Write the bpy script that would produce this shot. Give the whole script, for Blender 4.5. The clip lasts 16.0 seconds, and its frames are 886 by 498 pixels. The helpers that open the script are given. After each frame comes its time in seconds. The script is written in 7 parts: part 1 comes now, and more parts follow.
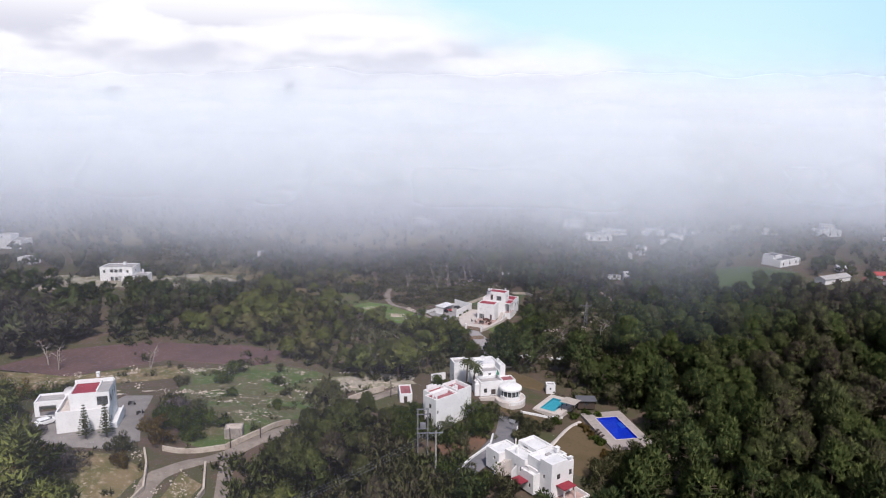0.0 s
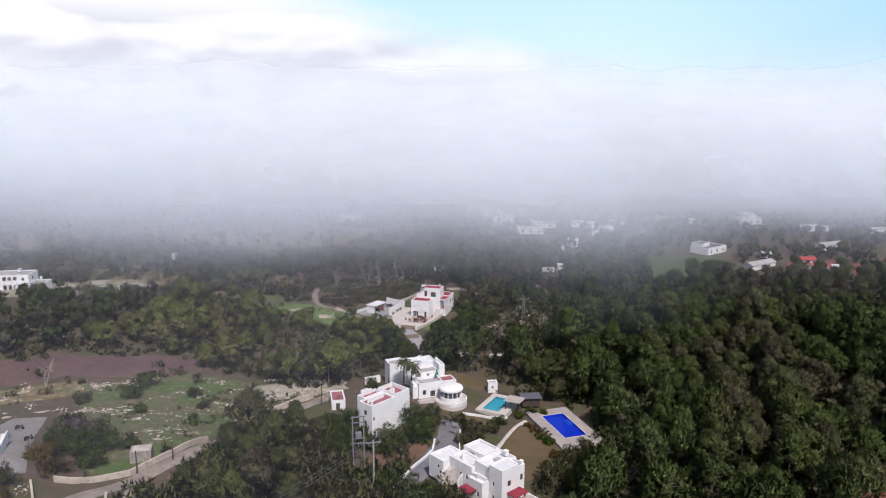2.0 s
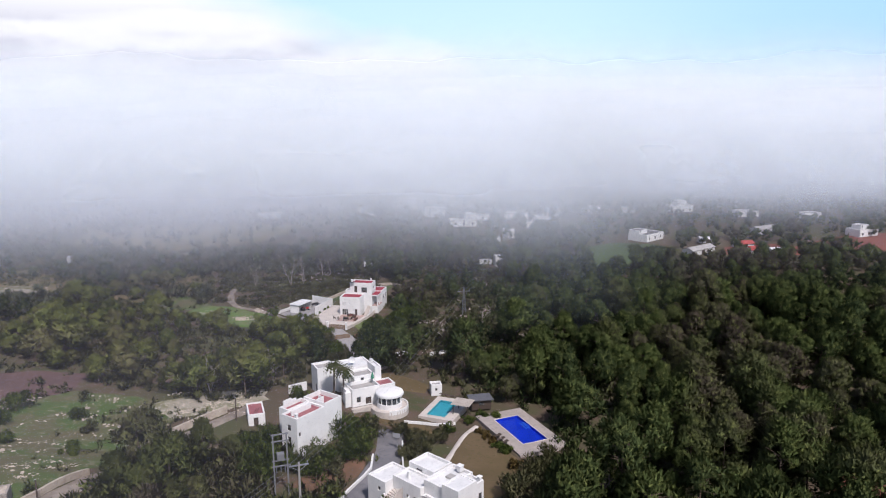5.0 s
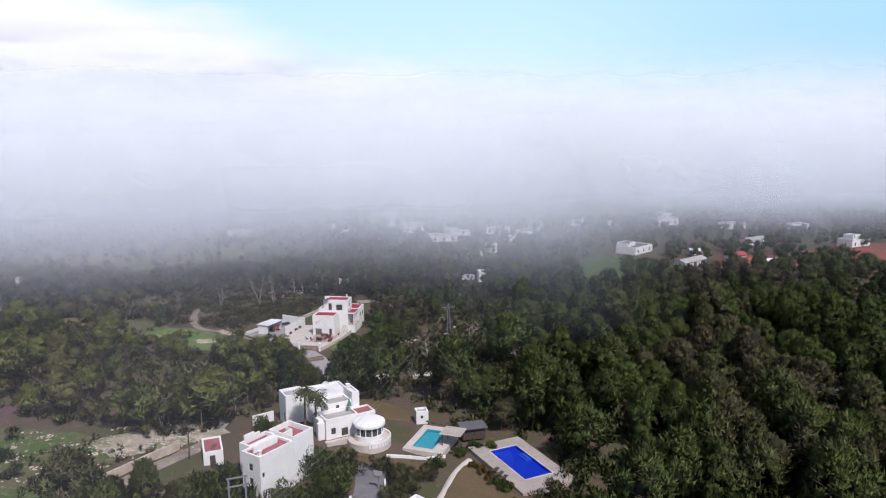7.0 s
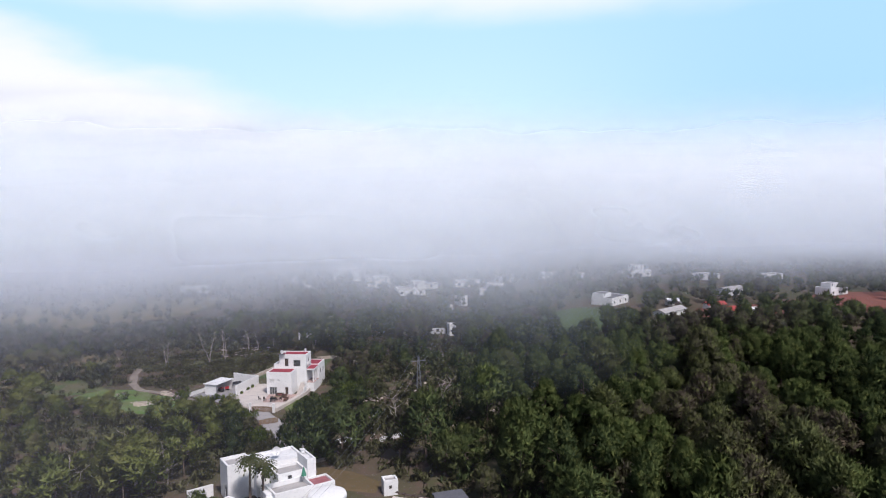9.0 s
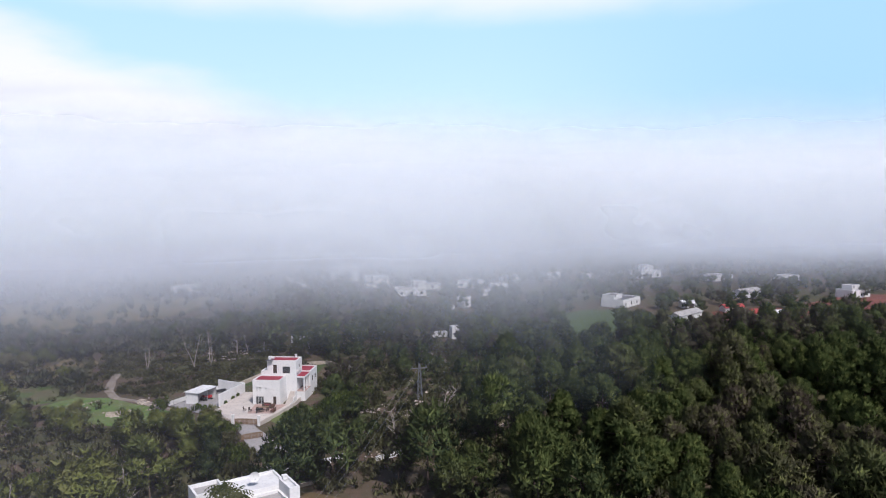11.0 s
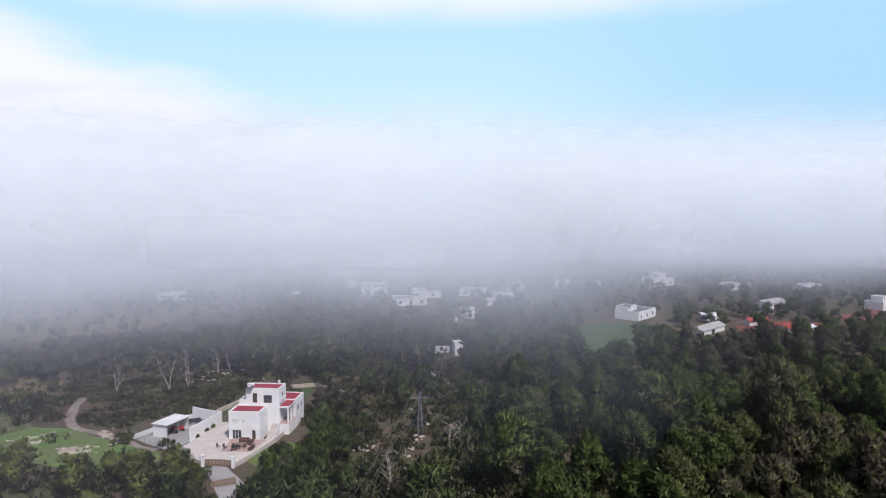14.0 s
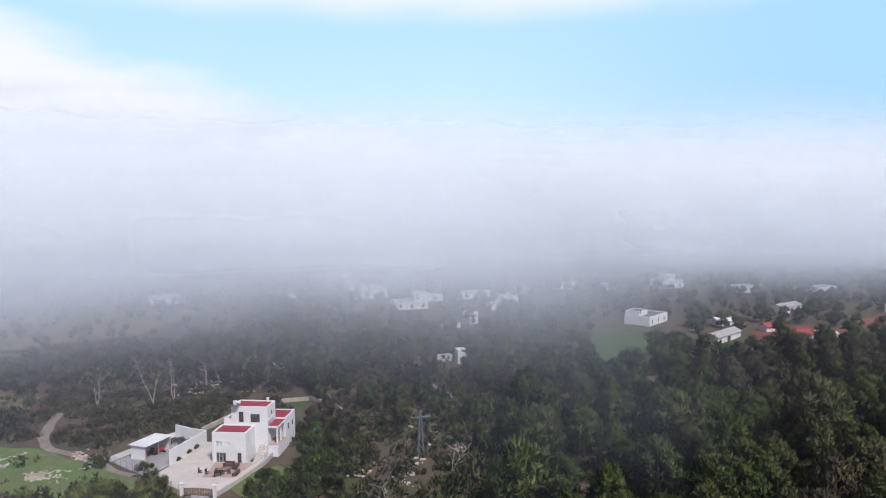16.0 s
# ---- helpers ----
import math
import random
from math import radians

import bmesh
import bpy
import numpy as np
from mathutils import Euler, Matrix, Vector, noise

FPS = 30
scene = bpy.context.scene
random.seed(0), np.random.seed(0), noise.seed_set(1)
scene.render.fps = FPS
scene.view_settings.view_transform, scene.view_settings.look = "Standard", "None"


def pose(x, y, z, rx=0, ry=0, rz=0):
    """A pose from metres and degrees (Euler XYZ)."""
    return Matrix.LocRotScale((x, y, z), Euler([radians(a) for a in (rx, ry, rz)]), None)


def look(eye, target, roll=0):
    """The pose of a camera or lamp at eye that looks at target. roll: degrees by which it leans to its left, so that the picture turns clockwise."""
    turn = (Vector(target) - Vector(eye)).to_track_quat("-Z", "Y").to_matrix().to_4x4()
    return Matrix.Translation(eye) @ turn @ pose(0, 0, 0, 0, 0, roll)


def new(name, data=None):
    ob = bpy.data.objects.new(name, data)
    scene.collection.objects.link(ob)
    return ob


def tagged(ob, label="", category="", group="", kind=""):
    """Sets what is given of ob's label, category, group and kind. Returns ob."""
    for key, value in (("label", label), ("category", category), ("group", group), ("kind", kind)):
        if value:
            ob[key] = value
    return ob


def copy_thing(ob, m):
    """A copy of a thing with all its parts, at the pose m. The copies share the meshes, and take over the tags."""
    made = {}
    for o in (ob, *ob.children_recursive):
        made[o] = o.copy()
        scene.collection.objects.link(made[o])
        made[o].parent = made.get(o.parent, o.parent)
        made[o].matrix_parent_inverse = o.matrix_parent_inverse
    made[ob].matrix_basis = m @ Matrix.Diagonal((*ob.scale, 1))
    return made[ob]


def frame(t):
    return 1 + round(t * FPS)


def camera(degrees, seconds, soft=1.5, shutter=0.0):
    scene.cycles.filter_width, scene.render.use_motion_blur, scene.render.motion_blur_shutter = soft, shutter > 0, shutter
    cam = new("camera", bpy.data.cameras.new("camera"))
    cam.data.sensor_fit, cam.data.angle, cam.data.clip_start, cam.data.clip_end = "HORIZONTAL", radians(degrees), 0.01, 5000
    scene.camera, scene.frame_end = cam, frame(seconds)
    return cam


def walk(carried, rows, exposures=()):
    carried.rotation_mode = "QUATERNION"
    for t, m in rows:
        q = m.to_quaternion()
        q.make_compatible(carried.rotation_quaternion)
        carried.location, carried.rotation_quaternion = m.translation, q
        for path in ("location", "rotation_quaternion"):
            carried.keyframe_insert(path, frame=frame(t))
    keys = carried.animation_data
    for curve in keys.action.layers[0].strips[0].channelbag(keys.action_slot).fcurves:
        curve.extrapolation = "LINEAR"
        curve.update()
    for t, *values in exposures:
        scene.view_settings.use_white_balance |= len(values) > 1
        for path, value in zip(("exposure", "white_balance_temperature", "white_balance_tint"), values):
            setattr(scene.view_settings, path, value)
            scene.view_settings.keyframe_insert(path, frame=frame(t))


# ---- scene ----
PATH = [
    (0, (7.671, -44.955, 75.473), (7.235, -43.041, 75.094), 0.6),
    (0.5, (6.944, -42.39, 74.438), (6.545, -40.467, 74.06), 0.6),
    (1, (6.213, -39.468, 73.185), (5.931, -37.524, 72.808), 0.3),
    (1.5, (4.985, -36.546, 71.919), (4.754, -34.595, 71.544), 0.2),
    (2, (3.835, -33.103, 71.068), (3.605, -31.152, 70.69), 0.2),
    (2.5, (2.927, -29.942, 69.651), (2.698, -27.991, 69.275), 0.1),
    (3, (2.034, -26.586, 68.213), (1.806, -24.634, 67.839), 0.2),
    (3.5, (1.532, -23.18, 66.55), (1.318, -21.226, 66.179), 0.1),
    (4, (0.796, -19.486, 65.21), (0.645, -17.527, 64.839), -0.0),
    (4.2, (0.741, -17.963, 64.936), (0.631, -16.001, 64.561), -0.1),
    (6.5, (-1.911, -0.057, 58.109), (-1.889, 1.909, 57.74), -0.4),
    (7, (-1.982, 4.848, 57.063), (-1.933, 6.822, 56.749), -0.6),
    (7.5, (-2.302, 8.964, 55.303), (-2.204, 10.956, 55.156), -0.7),
    (8, (-2.47, 13.373, 53.72), (-2.336, 15.363, 53.574), -0.7),
    (8.5, (-2.499, 17.348, 52.233), (-2.349, 19.337, 52.089), -0.8),
    (9, (-2.526, 21.564, 50.744), (-2.375, 23.553, 50.602), -0.8),
    (11.5, (-2.008, 41.524, 48.716), (-1.858, 43.513, 48.575), -0.5),
    (12, (-1.885, 45.229, 48.882), (-1.735, 47.218, 48.741), -0.5),
    (12.5, (-1.875, 48.769, 48.956), (-1.723, 50.759, 48.817), -0.4),
    (13, (-1.789, 52.42, 49.062), (-1.637, 54.409, 48.925), -0.4),
    (13.5, (-1.609, 55.684, 49.219), (-1.458, 57.674, 49.083), -0.4),
    (14, (-1.607, 59.019, 49.645), (-1.455, 61.008, 49.508), -0.3),
    (14.5, (-1.213, 62.023, 49.943), (-1.065, 64.013, 49.806), -0.3),
    (15, (-1.095, 65.339, 50.324), (-0.947, 67.329, 50.186), -0.3),
    (15.5, (-1.191, 68.413, 50.514), (-1.041, 70.403, 50.375), -0.3),
    (16, (-0.888, 71.324, 50.129), (-0.74, 73.313, 49.989), -0.4),
]
cam = camera(65.0, 16.0, soft=1.1)
walk(cam, [(t, look(eye, target, roll)) for t, eye, target, roll in PATH], [(0.0, 0.0, 6430, 15), (8.0, -0.02, 6310, 15), (16.0, -0.08, 6240, 14)])

# ---- light ----
SUN_TO = Vector((0.28, -0.58, 0.85)).normalized()
world = bpy.data.worlds.new("world")
scene.world = world
world.use_nodes = True
wn = world.node_tree
sky = wn.nodes.new("ShaderNodeTexSky")
sky.sky_type, sky.sun_disc = "NISHITA", False
sky.sun_elevation = math.asin(SUN_TO.z)
sky.sun_rotation = math.atan2(SUN_TO.x, SUN_TO.y)
wn.links.new(sky.outputs[0], wn.nodes["Background"].inputs[0])
wn.nodes["Background"].inputs[1].default_value = 0.11
sun = new("sun", bpy.data.lights.new("sun", "SUN"))
sun.data.energy, sun.data.angle, sun.data.color = 4.4, radians(5.0), (1.0, 0.96, 0.91)
sun.matrix_world = look(SUN_TO * 300, (0, 0, 0))


# ---- materials ----
def nodes_of(name):
    m = bpy.data.materials.new(name)
    m.use_nodes = True
    return m, m.node_tree, m.node_tree.nodes["Principled BSDF"]


def link(nt, a, b):
    nt.links.new(a, b)


def noise_node(nt, scale, detail=4.0, rough=0.6, coord="Object"):
    n = nt.nodes.new("ShaderNodeTexNoise")
    n.inputs["Scale"].default_value, n.inputs["Detail"].default_value = scale, detail
    n.inputs["Roughness"].default_value = rough
    if coord == "world":
        g = nt.nodes.new("ShaderNodeNewGeometry")
        link(nt, g.outputs["Position"], n.inputs["Vector"])
    else:
        c = nt.nodes.new("ShaderNodeTexCoord")
        link(nt, c.outputs[coord], n.inputs["Vector"])
    return n


def ramp(nt, value, lo, hi, a=0.0, b=1.0, smooth=True):
    n = nt.nodes.new("ShaderNodeMapRange")
    n.interpolation_type = "SMOOTHSTEP" if smooth else "LINEAR"
    for key, v in (("From Min", lo), ("From Max", hi), ("To Min", a), ("To Max", b)):
        n.inputs[key].default_value = v
    link(nt, value, n.inputs["Value"])
    return n.outputs["Result"]


def mixed(nt, fac, a, b):
    n = nt.nodes.new("ShaderNodeMix")
    n.data_type = "RGBA"
    if isinstance(fac, float):
        n.inputs[0].default_value = fac
    else:
        link(nt, fac, n.inputs[0])
    for k, v in ((6, a), (7, b)):
        if isinstance(v, tuple):
            n.inputs[k].default_value = (*v, 1)
        else:
            link(nt, v, n.inputs[k])
    return n.outputs[2]


def calc(nt, op, a, b):
    n = nt.nodes.new("ShaderNodeMath")
    n.operation = op
    for k, v in enumerate((a, b)):
        if isinstance(v, (int, float)):
            n.inputs[k].default_value = v
        else:
            link(nt, v, n.inputs[k])
    return n.outputs[0]


def surface(name, base, other, stain, big=0.3, fine=6.0, rough=0.85, metal=0.0, bump=0.3, coord="world", spec=0.3):
    """A weathered surface: base and other mixed by large patches, stain by fine grain."""
    m, nt, bsdf = nodes_of(name)
    n1, n2 = noise_node(nt, big, 5, 0.6, coord), noise_node(nt, fine, 4, 0.65, coord)
    col = mixed(nt, ramp(nt, n1.outputs[0], 0.38, 0.62), base, other)
    col = mixed(nt, ramp(nt, n2.outputs[0], 0.5, 0.75), col, stain)
    link(nt, col, bsdf.inputs["Base Color"])
    bsdf.inputs["Roughness"].default_value, bsdf.inputs["Metallic"].default_value = rough, metal
    bsdf.inputs["Specular IOR Level"].default_value = spec
    if bump:
        b = nt.nodes.new("ShaderNodeBump")
        b.inputs["Strength"].default_value, b.inputs["Distance"].default_value = bump, 0.05
        link(nt, n2.outputs[0], b.inputs["Height"])
        link(nt, b.outputs[0], bsdf.inputs["Normal"])
    return m


def foliage(name, dark, mid, light, patch=0.16, per_object=False, warm=None):
    """Leaves: the tint drifts from tree to tree and from tuft to tuft."""
    m, nt, bsdf = nodes_of(name)
    n1 = noise_node(nt, patch, 2, 0.5, "world")
    n2 = noise_node(nt, 0.9, 3, 0.6, "world")
    g = nt.nodes.new("ShaderNodeNewGeometry")
    fac = ramp(nt, n1.outputs[0], 0.36, 0.64)
    if per_object:
        o = nt.nodes.new("ShaderNodeObjectInfo")
        fac = calc(nt, "ADD", calc(nt, "MULTIPLY", fac, 0.62), calc(nt, "MULTIPLY", o.outputs["Random"], 0.38))
    col = mixed(nt, ramp(nt, fac, 0.0, 0.55, smooth=False), dark, mid)
    col = mixed(nt, ramp(nt, fac, 0.55, 0.95, smooth=False), col, warm or light)
    tip = calc(nt, "MULTIPLY", ramp(nt, n2.outputs[0], 0.45, 0.7), calc(nt, "ADD", calc(nt, "MULTIPLY", g.outputs["Random Per Island"], 0.5), 0.5))
    col = mixed(nt, tip, col, light)
    out = nt.nodes["Material Output"]
    nt.nodes.remove(bsdf)
    d, t, s = (nt.nodes.new("ShaderNode" + k) for k in ("BsdfDiffuse", "BsdfTranslucent", "MixShader"))
    link(nt, col, d.inputs[0])
    link(nt, col, t.inputs[0])
    soft, turn = nt.nodes.new("ShaderNodeAttribute"), nt.nodes.new("ShaderNodeVectorTransform")
    soft.attribute_name = "soft_normal"
    turn.vector_type, turn.convert_from, turn.convert_to = "NORMAL", "OBJECT", "WORLD"
    link(nt, soft.outputs["Vector"], turn.inputs[0])
    for sh in (d, t):
        link(nt, turn.outputs[0], sh.inputs["Normal"])
    s.inputs[0].default_value = 0.34
    link(nt, d.outputs[0], s.inputs[1])
    link(nt, t.outputs[0], s.inputs[2])
    link(nt, s.outputs[0], out.inputs[0])
    return m


def plain(name, colour, rough=0.6, metal=0.0, wear=0.75):
    return surface(name, colour, tuple(c * 0.88 for c in colour), tuple(c * wear for c in colour), 0.5, 9.0, rough, metal, 0.1, "Object")


WHITE = surface("whitewash", (0.71, 0.695, 0.69), (0.66, 0.645, 0.64), (0.60, 0.585, 0.575), 0.35, 2.5, 0.9, bump=0.25)
GREYWHITE = surface("aged_render", (0.62, 0.61, 0.60), (0.55, 0.54, 0.53), (0.45, 0.44, 0.43), 0.3, 2.0, 0.9)
REDROOF = surface("red_roof_paint", (0.27, 0.032, 0.05), (0.23, 0.028, 0.044), (0.20, 0.04, 0.05), 0.4, 2.2, 0.8)
PINKROOF = surface("faded_roof_paint", (0.29, 0.105, 0.115), (0.24, 0.08, 0.09), (0.33, 0.16, 0.16), 0.5, 2.2, 0.85)
GREYROOF = surface("grey_roof_screed", (0.36, 0.34, 0.33), (0.30, 0.285, 0.28), (0.24, 0.23, 0.22), 0.4, 2.0, 0.9)
ROOFWHITE = surface("white_roof_coating", (0.66, 0.65, 0.65), (0.58, 0.57, 0.575), (0.49, 0.48, 0.48), 0.35, 1.8, 0.8)
TILE_RED = surface("clay_tiles", (0.34, 0.055, 0.05), (0.28, 0.05, 0.045), (0.38, 0.10, 0.08), 0.6, 3.0, 0.85)
AWNING = surface("crimson_awning", (0.26, 0.03, 0.045), (0.22, 0.025, 0.04), (0.18, 0.03, 0.04), 0.5, 3.0, 0.75)
HUTWALL = surface("grey_render", (0.29, 0.25, 0.22), (0.23, 0.20, 0.18), (0.15, 0.13, 0.115), 0.5, 2.0, 0.95)
STONE = surface("limestone", (0.45, 0.385, 0.32), (0.36, 0.30, 0.25), (0.23, 0.19, 0.16), 0.5, 2.2, 0.95, bump=0.8)
CONCRETE = surface("concrete", (0.31, 0.29, 0.285), (0.26, 0.245, 0.24), (0.2, 0.19, 0.19), 0.25, 1.6, 0.9)
PAVING = surface("pale_paving", (0.52, 0.46, 0.42), (0.46, 0.41, 0.375), (0.36, 0.32, 0.30), 0.3, 1.4, 0.85)
PINKPAVE = surface("terracotta_paving", (0.40, 0.28, 0.25), (0.35, 0.245, 0.22), (0.27, 0.2, 0.18), 0.3, 1.6, 0.85)
DECK = surface("beige_pool_deck", (0.35, 0.30, 0.275), (0.30, 0.26, 0.24), (0.24, 0.205, 0.19), 0.3, 1.6, 0.85)
DRIVE = surface("grey_drive", (0.17, 0.16, 0.17), (0.135, 0.13, 0.14), (0.105, 0.10, 0.105), 0.2, 1.0, 0.85)
TRACK = surface("pale_earth_track", (0.25, 0.21, 0.175), (0.19, 0.155, 0.13), (0.14, 0.12, 0.10), 0.22, 0.9, 0.95)
EARTH = surface("turned_earth", (0.105, 0.062, 0.058), (0.085, 0.052, 0.05), (0.15, 0.10, 0.09), 0.12, 0.9, 0.95, bump=0.8)
BROWNEARTH = surface("brown_earth", (0.16, 0.085, 0.055), (0.12, 0.07, 0.045), (0.09, 0.07, 0.035), 0.2, 0.9, 0.95)
REDEARTH = surface("red_earth", (0.19, 0.062, 0.045), (0.15, 0.055, 0.042), (0.12, 0.06, 0.045), 0.08, 0.6, 0.95)
YARD = surface("worn_yard_concrete", (0.23, 0.21, 0.195), (0.195, 0.175, 0.165), (0.15, 0.135, 0.125), 0.25, 1.2, 0.9)
DRYGRASS = surface("dry_grass", (0.165, 0.122, 0.066), (0.098, 0.092, 0.036), (0.34, 0.27, 0.195), 0.16, 0.8, 0.95, bump=0.7)
STONY = surface("pale_stony_ground", (0.30, 0.265, 0.215), (0.155, 0.150, 0.080), (0.44, 0.40, 0.34), 0.14, 0.7, 0.95, bump=0.7)
LAWN = surface("worn_lawn", (0.100, 0.070, 0.034), (0.120, 0.082, 0.044), (0.075, 0.066, 0.026), 0.12, 1.2, 0.95)
MEADOW = surface("meadow_grass", (0.058, 0.092, 0.022), (0.095, 0.084, 0.044), (0.175, 0.152, 0.10), 0.13, 0.75, 0.95, bump=0.6)
GRASS = surface("fresh_grass", (0.085, 0.150, 0.030), (0.105, 0.125, 0.042), (0.19, 0.19, 0.11), 0.15, 0.8, 0.95, bump=0.6)
FIELD = surface("green_field", (0.058, 0.090, 0.030), (0.048, 0.074, 0.026), (0.085, 0.092, 0.045), 0.05, 0.5, 0.95)
WOOD = plain("weathered_wood", (0.20, 0.135, 0.09), 0.8)
DARKWOOD = plain("dark_wood", (0.07, 0.05, 0.04), 0.75)
BARK = surface("pine_bark", (0.15, 0.11, 0.085), (0.11, 0.08, 0.065), (0.07, 0.05, 0.04), 1.5, 8.0, 0.95, bump=0.8)
PALEBARK = surface("bleached_trunk", (0.36, 0.31, 0.27), (0.28, 0.24, 0.21), (0.2, 0.17, 0.145), 1.0, 6.0, 0.95)
DULLSTEEL = plain("weathered_steel", (0.20, 0.20, 0.21), 0.7, 0.2)
DARKROOF = surface("dark_roof_felt", (0.13, 0.12, 0.125), (0.10, 0.095, 0.10), (0.2, 0.19, 0.19), 0.4, 1.5, 0.9)
STEEL = plain("galvanised_steel", (0.42, 0.43, 0.44), 0.5, 0.7)
POLE = plain("pole_concrete", (0.33, 0.31, 0.29), 0.9)
DARKMETAL = plain("dark_metal", (0.05, 0.05, 0.055), 0.5, 0.5)
BLACK = plain("black_rubber", (0.02, 0.02, 0.02), 0.8)
CARWHITE = plain("white_car_paint", (0.75, 0.75, 0.76), 0.25, 0.0, 0.95)
CARBLUE = plain("blue_car_paint", (0.03, 0.05, 0.16), 0.25, 0.0, 0.9)
RED = plain("red_paint", (0.35, 0.03, 0.03), 0.45)
WICKER = plain("brown_wicker", (0.10, 0.055, 0.04), 0.8)
REDDISH = plain("dull_red_fabric", (0.17, 0.05, 0.05), 0.9)
GREYCANVAS = plain("grey_canvas", (0.30, 0.30, 0.31), 0.85)
REED = surface("reed_thatch", (0.40, 0.35, 0.31), (0.34, 0.295, 0.26), (0.24, 0.205, 0.18), 0.8, 6.0, 0.95)
SLATE = surface("slate_felt", (0.10, 0.10, 0.115), (0.085, 0.085, 0.095), (0.13, 0.13, 0.14), 0.6, 3.0, 0.8)
BLUETILE = surface("blue_pool_tiles", (0.006, 0.03, 0.42), (0.005, 0.025, 0.36), (0.01, 0.045, 0.48), 0.3, 3.0, 0.4)
PALEBLUE = surface("pale_blue_tiles", (0.02, 0.09, 0.50), (0.018, 0.08, 0.46), (0.03, 0.11, 0.54), 0.3, 3.0, 0.4)
TEALTILE = surface("turquoise_pool_tiles", (0.04, 0.30, 0.36), (0.035, 0.26, 0.33), (0.05, 0.34, 0.40), 0.3, 3.0, 0.4)
# east darker as under cloud, west lighter as in sun: light put into tints
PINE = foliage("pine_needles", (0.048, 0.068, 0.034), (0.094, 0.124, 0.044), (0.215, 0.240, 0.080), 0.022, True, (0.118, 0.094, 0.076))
PINEFAR = foliage("distant_pine_needles", (0.048, 0.070, 0.034), (0.094, 0.124, 0.046), (0.185, 0.215, 0.078), 0.03, False, (0.110, 0.094, 0.078))
# yellower western needles, with the sunnier west put into lighter colours
PINESUNNY = foliage("sunlit_western_pine_needles", (0.120, 0.148, 0.048), (0.205, 0.228, 0.064), (0.300, 0.312, 0.110), 0.06, False, (0.216, 0.196, 0.098))
NEARSUNNY = foliage("near_sunlit_pine_needles", (0.060, 0.080, 0.034), (0.112, 0.132, 0.044), (0.205, 0.216, 0.078), 0.04, True, (0.135, 0.108, 0.086))
SCRUB = foliage("scrub_leaves", (0.075, 0.080, 0.040), (0.120, 0.122, 0.056), (0.19, 0.185, 0.095), 0.2)
OLIVE = foliage("olive_leaves", (0.10, 0.115, 0.07), (0.15, 0.165, 0.10), (0.22, 0.23, 0.15), 0.12, False, (0.17, 0.15, 0.115))
BUSH = foliage("garden_leaves", (0.058, 0.088, 0.024), (0.100, 0.140, 0.036), (0.175, 0.215, 0.055), 0.3, True)
RUSTBUSH = foliage("rusty_leaves", (0.12, 0.08, 0.032), (0.19, 0.13, 0.045), (0.26, 0.195, 0.065), 0.3, True)
GREYBUSH = foliage("bare_grey_twigs", (0.16, 0.14, 0.13), (0.22, 0.19, 0.18), (0.3, 0.27, 0.25), 0.3, True)
PALM = foliage("palm_fronds", (0.035, 0.05, 0.02), (0.06, 0.07, 0.028), (0.12, 0.12, 0.06), 0.5, True)


def glass_material(name, tint):
    m, nt, bsdf = nodes_of(name)
    bsdf.inputs["Base Color"].default_value = (*tint, 1)
    bsdf.inputs["Roughness"].default_value = 0.06
    bsdf.inputs["Transmission Weight"].default_value = 0.85
    return m


PANE = glass_material("window_glass", (0.35, 0.38, 0.40))


def water_material():
    m, nt, bsdf = nodes_of("pool_water")
    nt.nodes.remove(bsdf)
    n = noise_node(nt, 1.3, 3, 0.5, "world")
    b = nt.nodes.new("ShaderNodeBump")
    b.inputs["Strength"].default_value, b.inputs["Distance"].default_value = 0.12, 0.05
    link(nt, n.outputs[0], b.inputs["Height"])
    clear, gloss, mix, fres = (nt.nodes.new("ShaderNode" + k) for k in ("BsdfTransparent", "BsdfGlossy", "MixShader", "Fresnel"))
    clear.inputs[0].default_value = (0.86, 0.96, 1.0, 1)
    gloss.inputs["Roughness"].default_value = 0.05
    fres.inputs["IOR"].default_value = 1.33
    link(nt, b.outputs[0], gloss.inputs["Normal"])
    link(nt, fres.outputs[0], mix.inputs[0])
    link(nt, clear.outputs[0], mix.inputs[1])
    link(nt, gloss.outputs[0], mix.inputs[2])
    link(nt, mix.outputs[0], nt.nodes["Material Output"].inputs[0])
    return m


WATER = water_material()


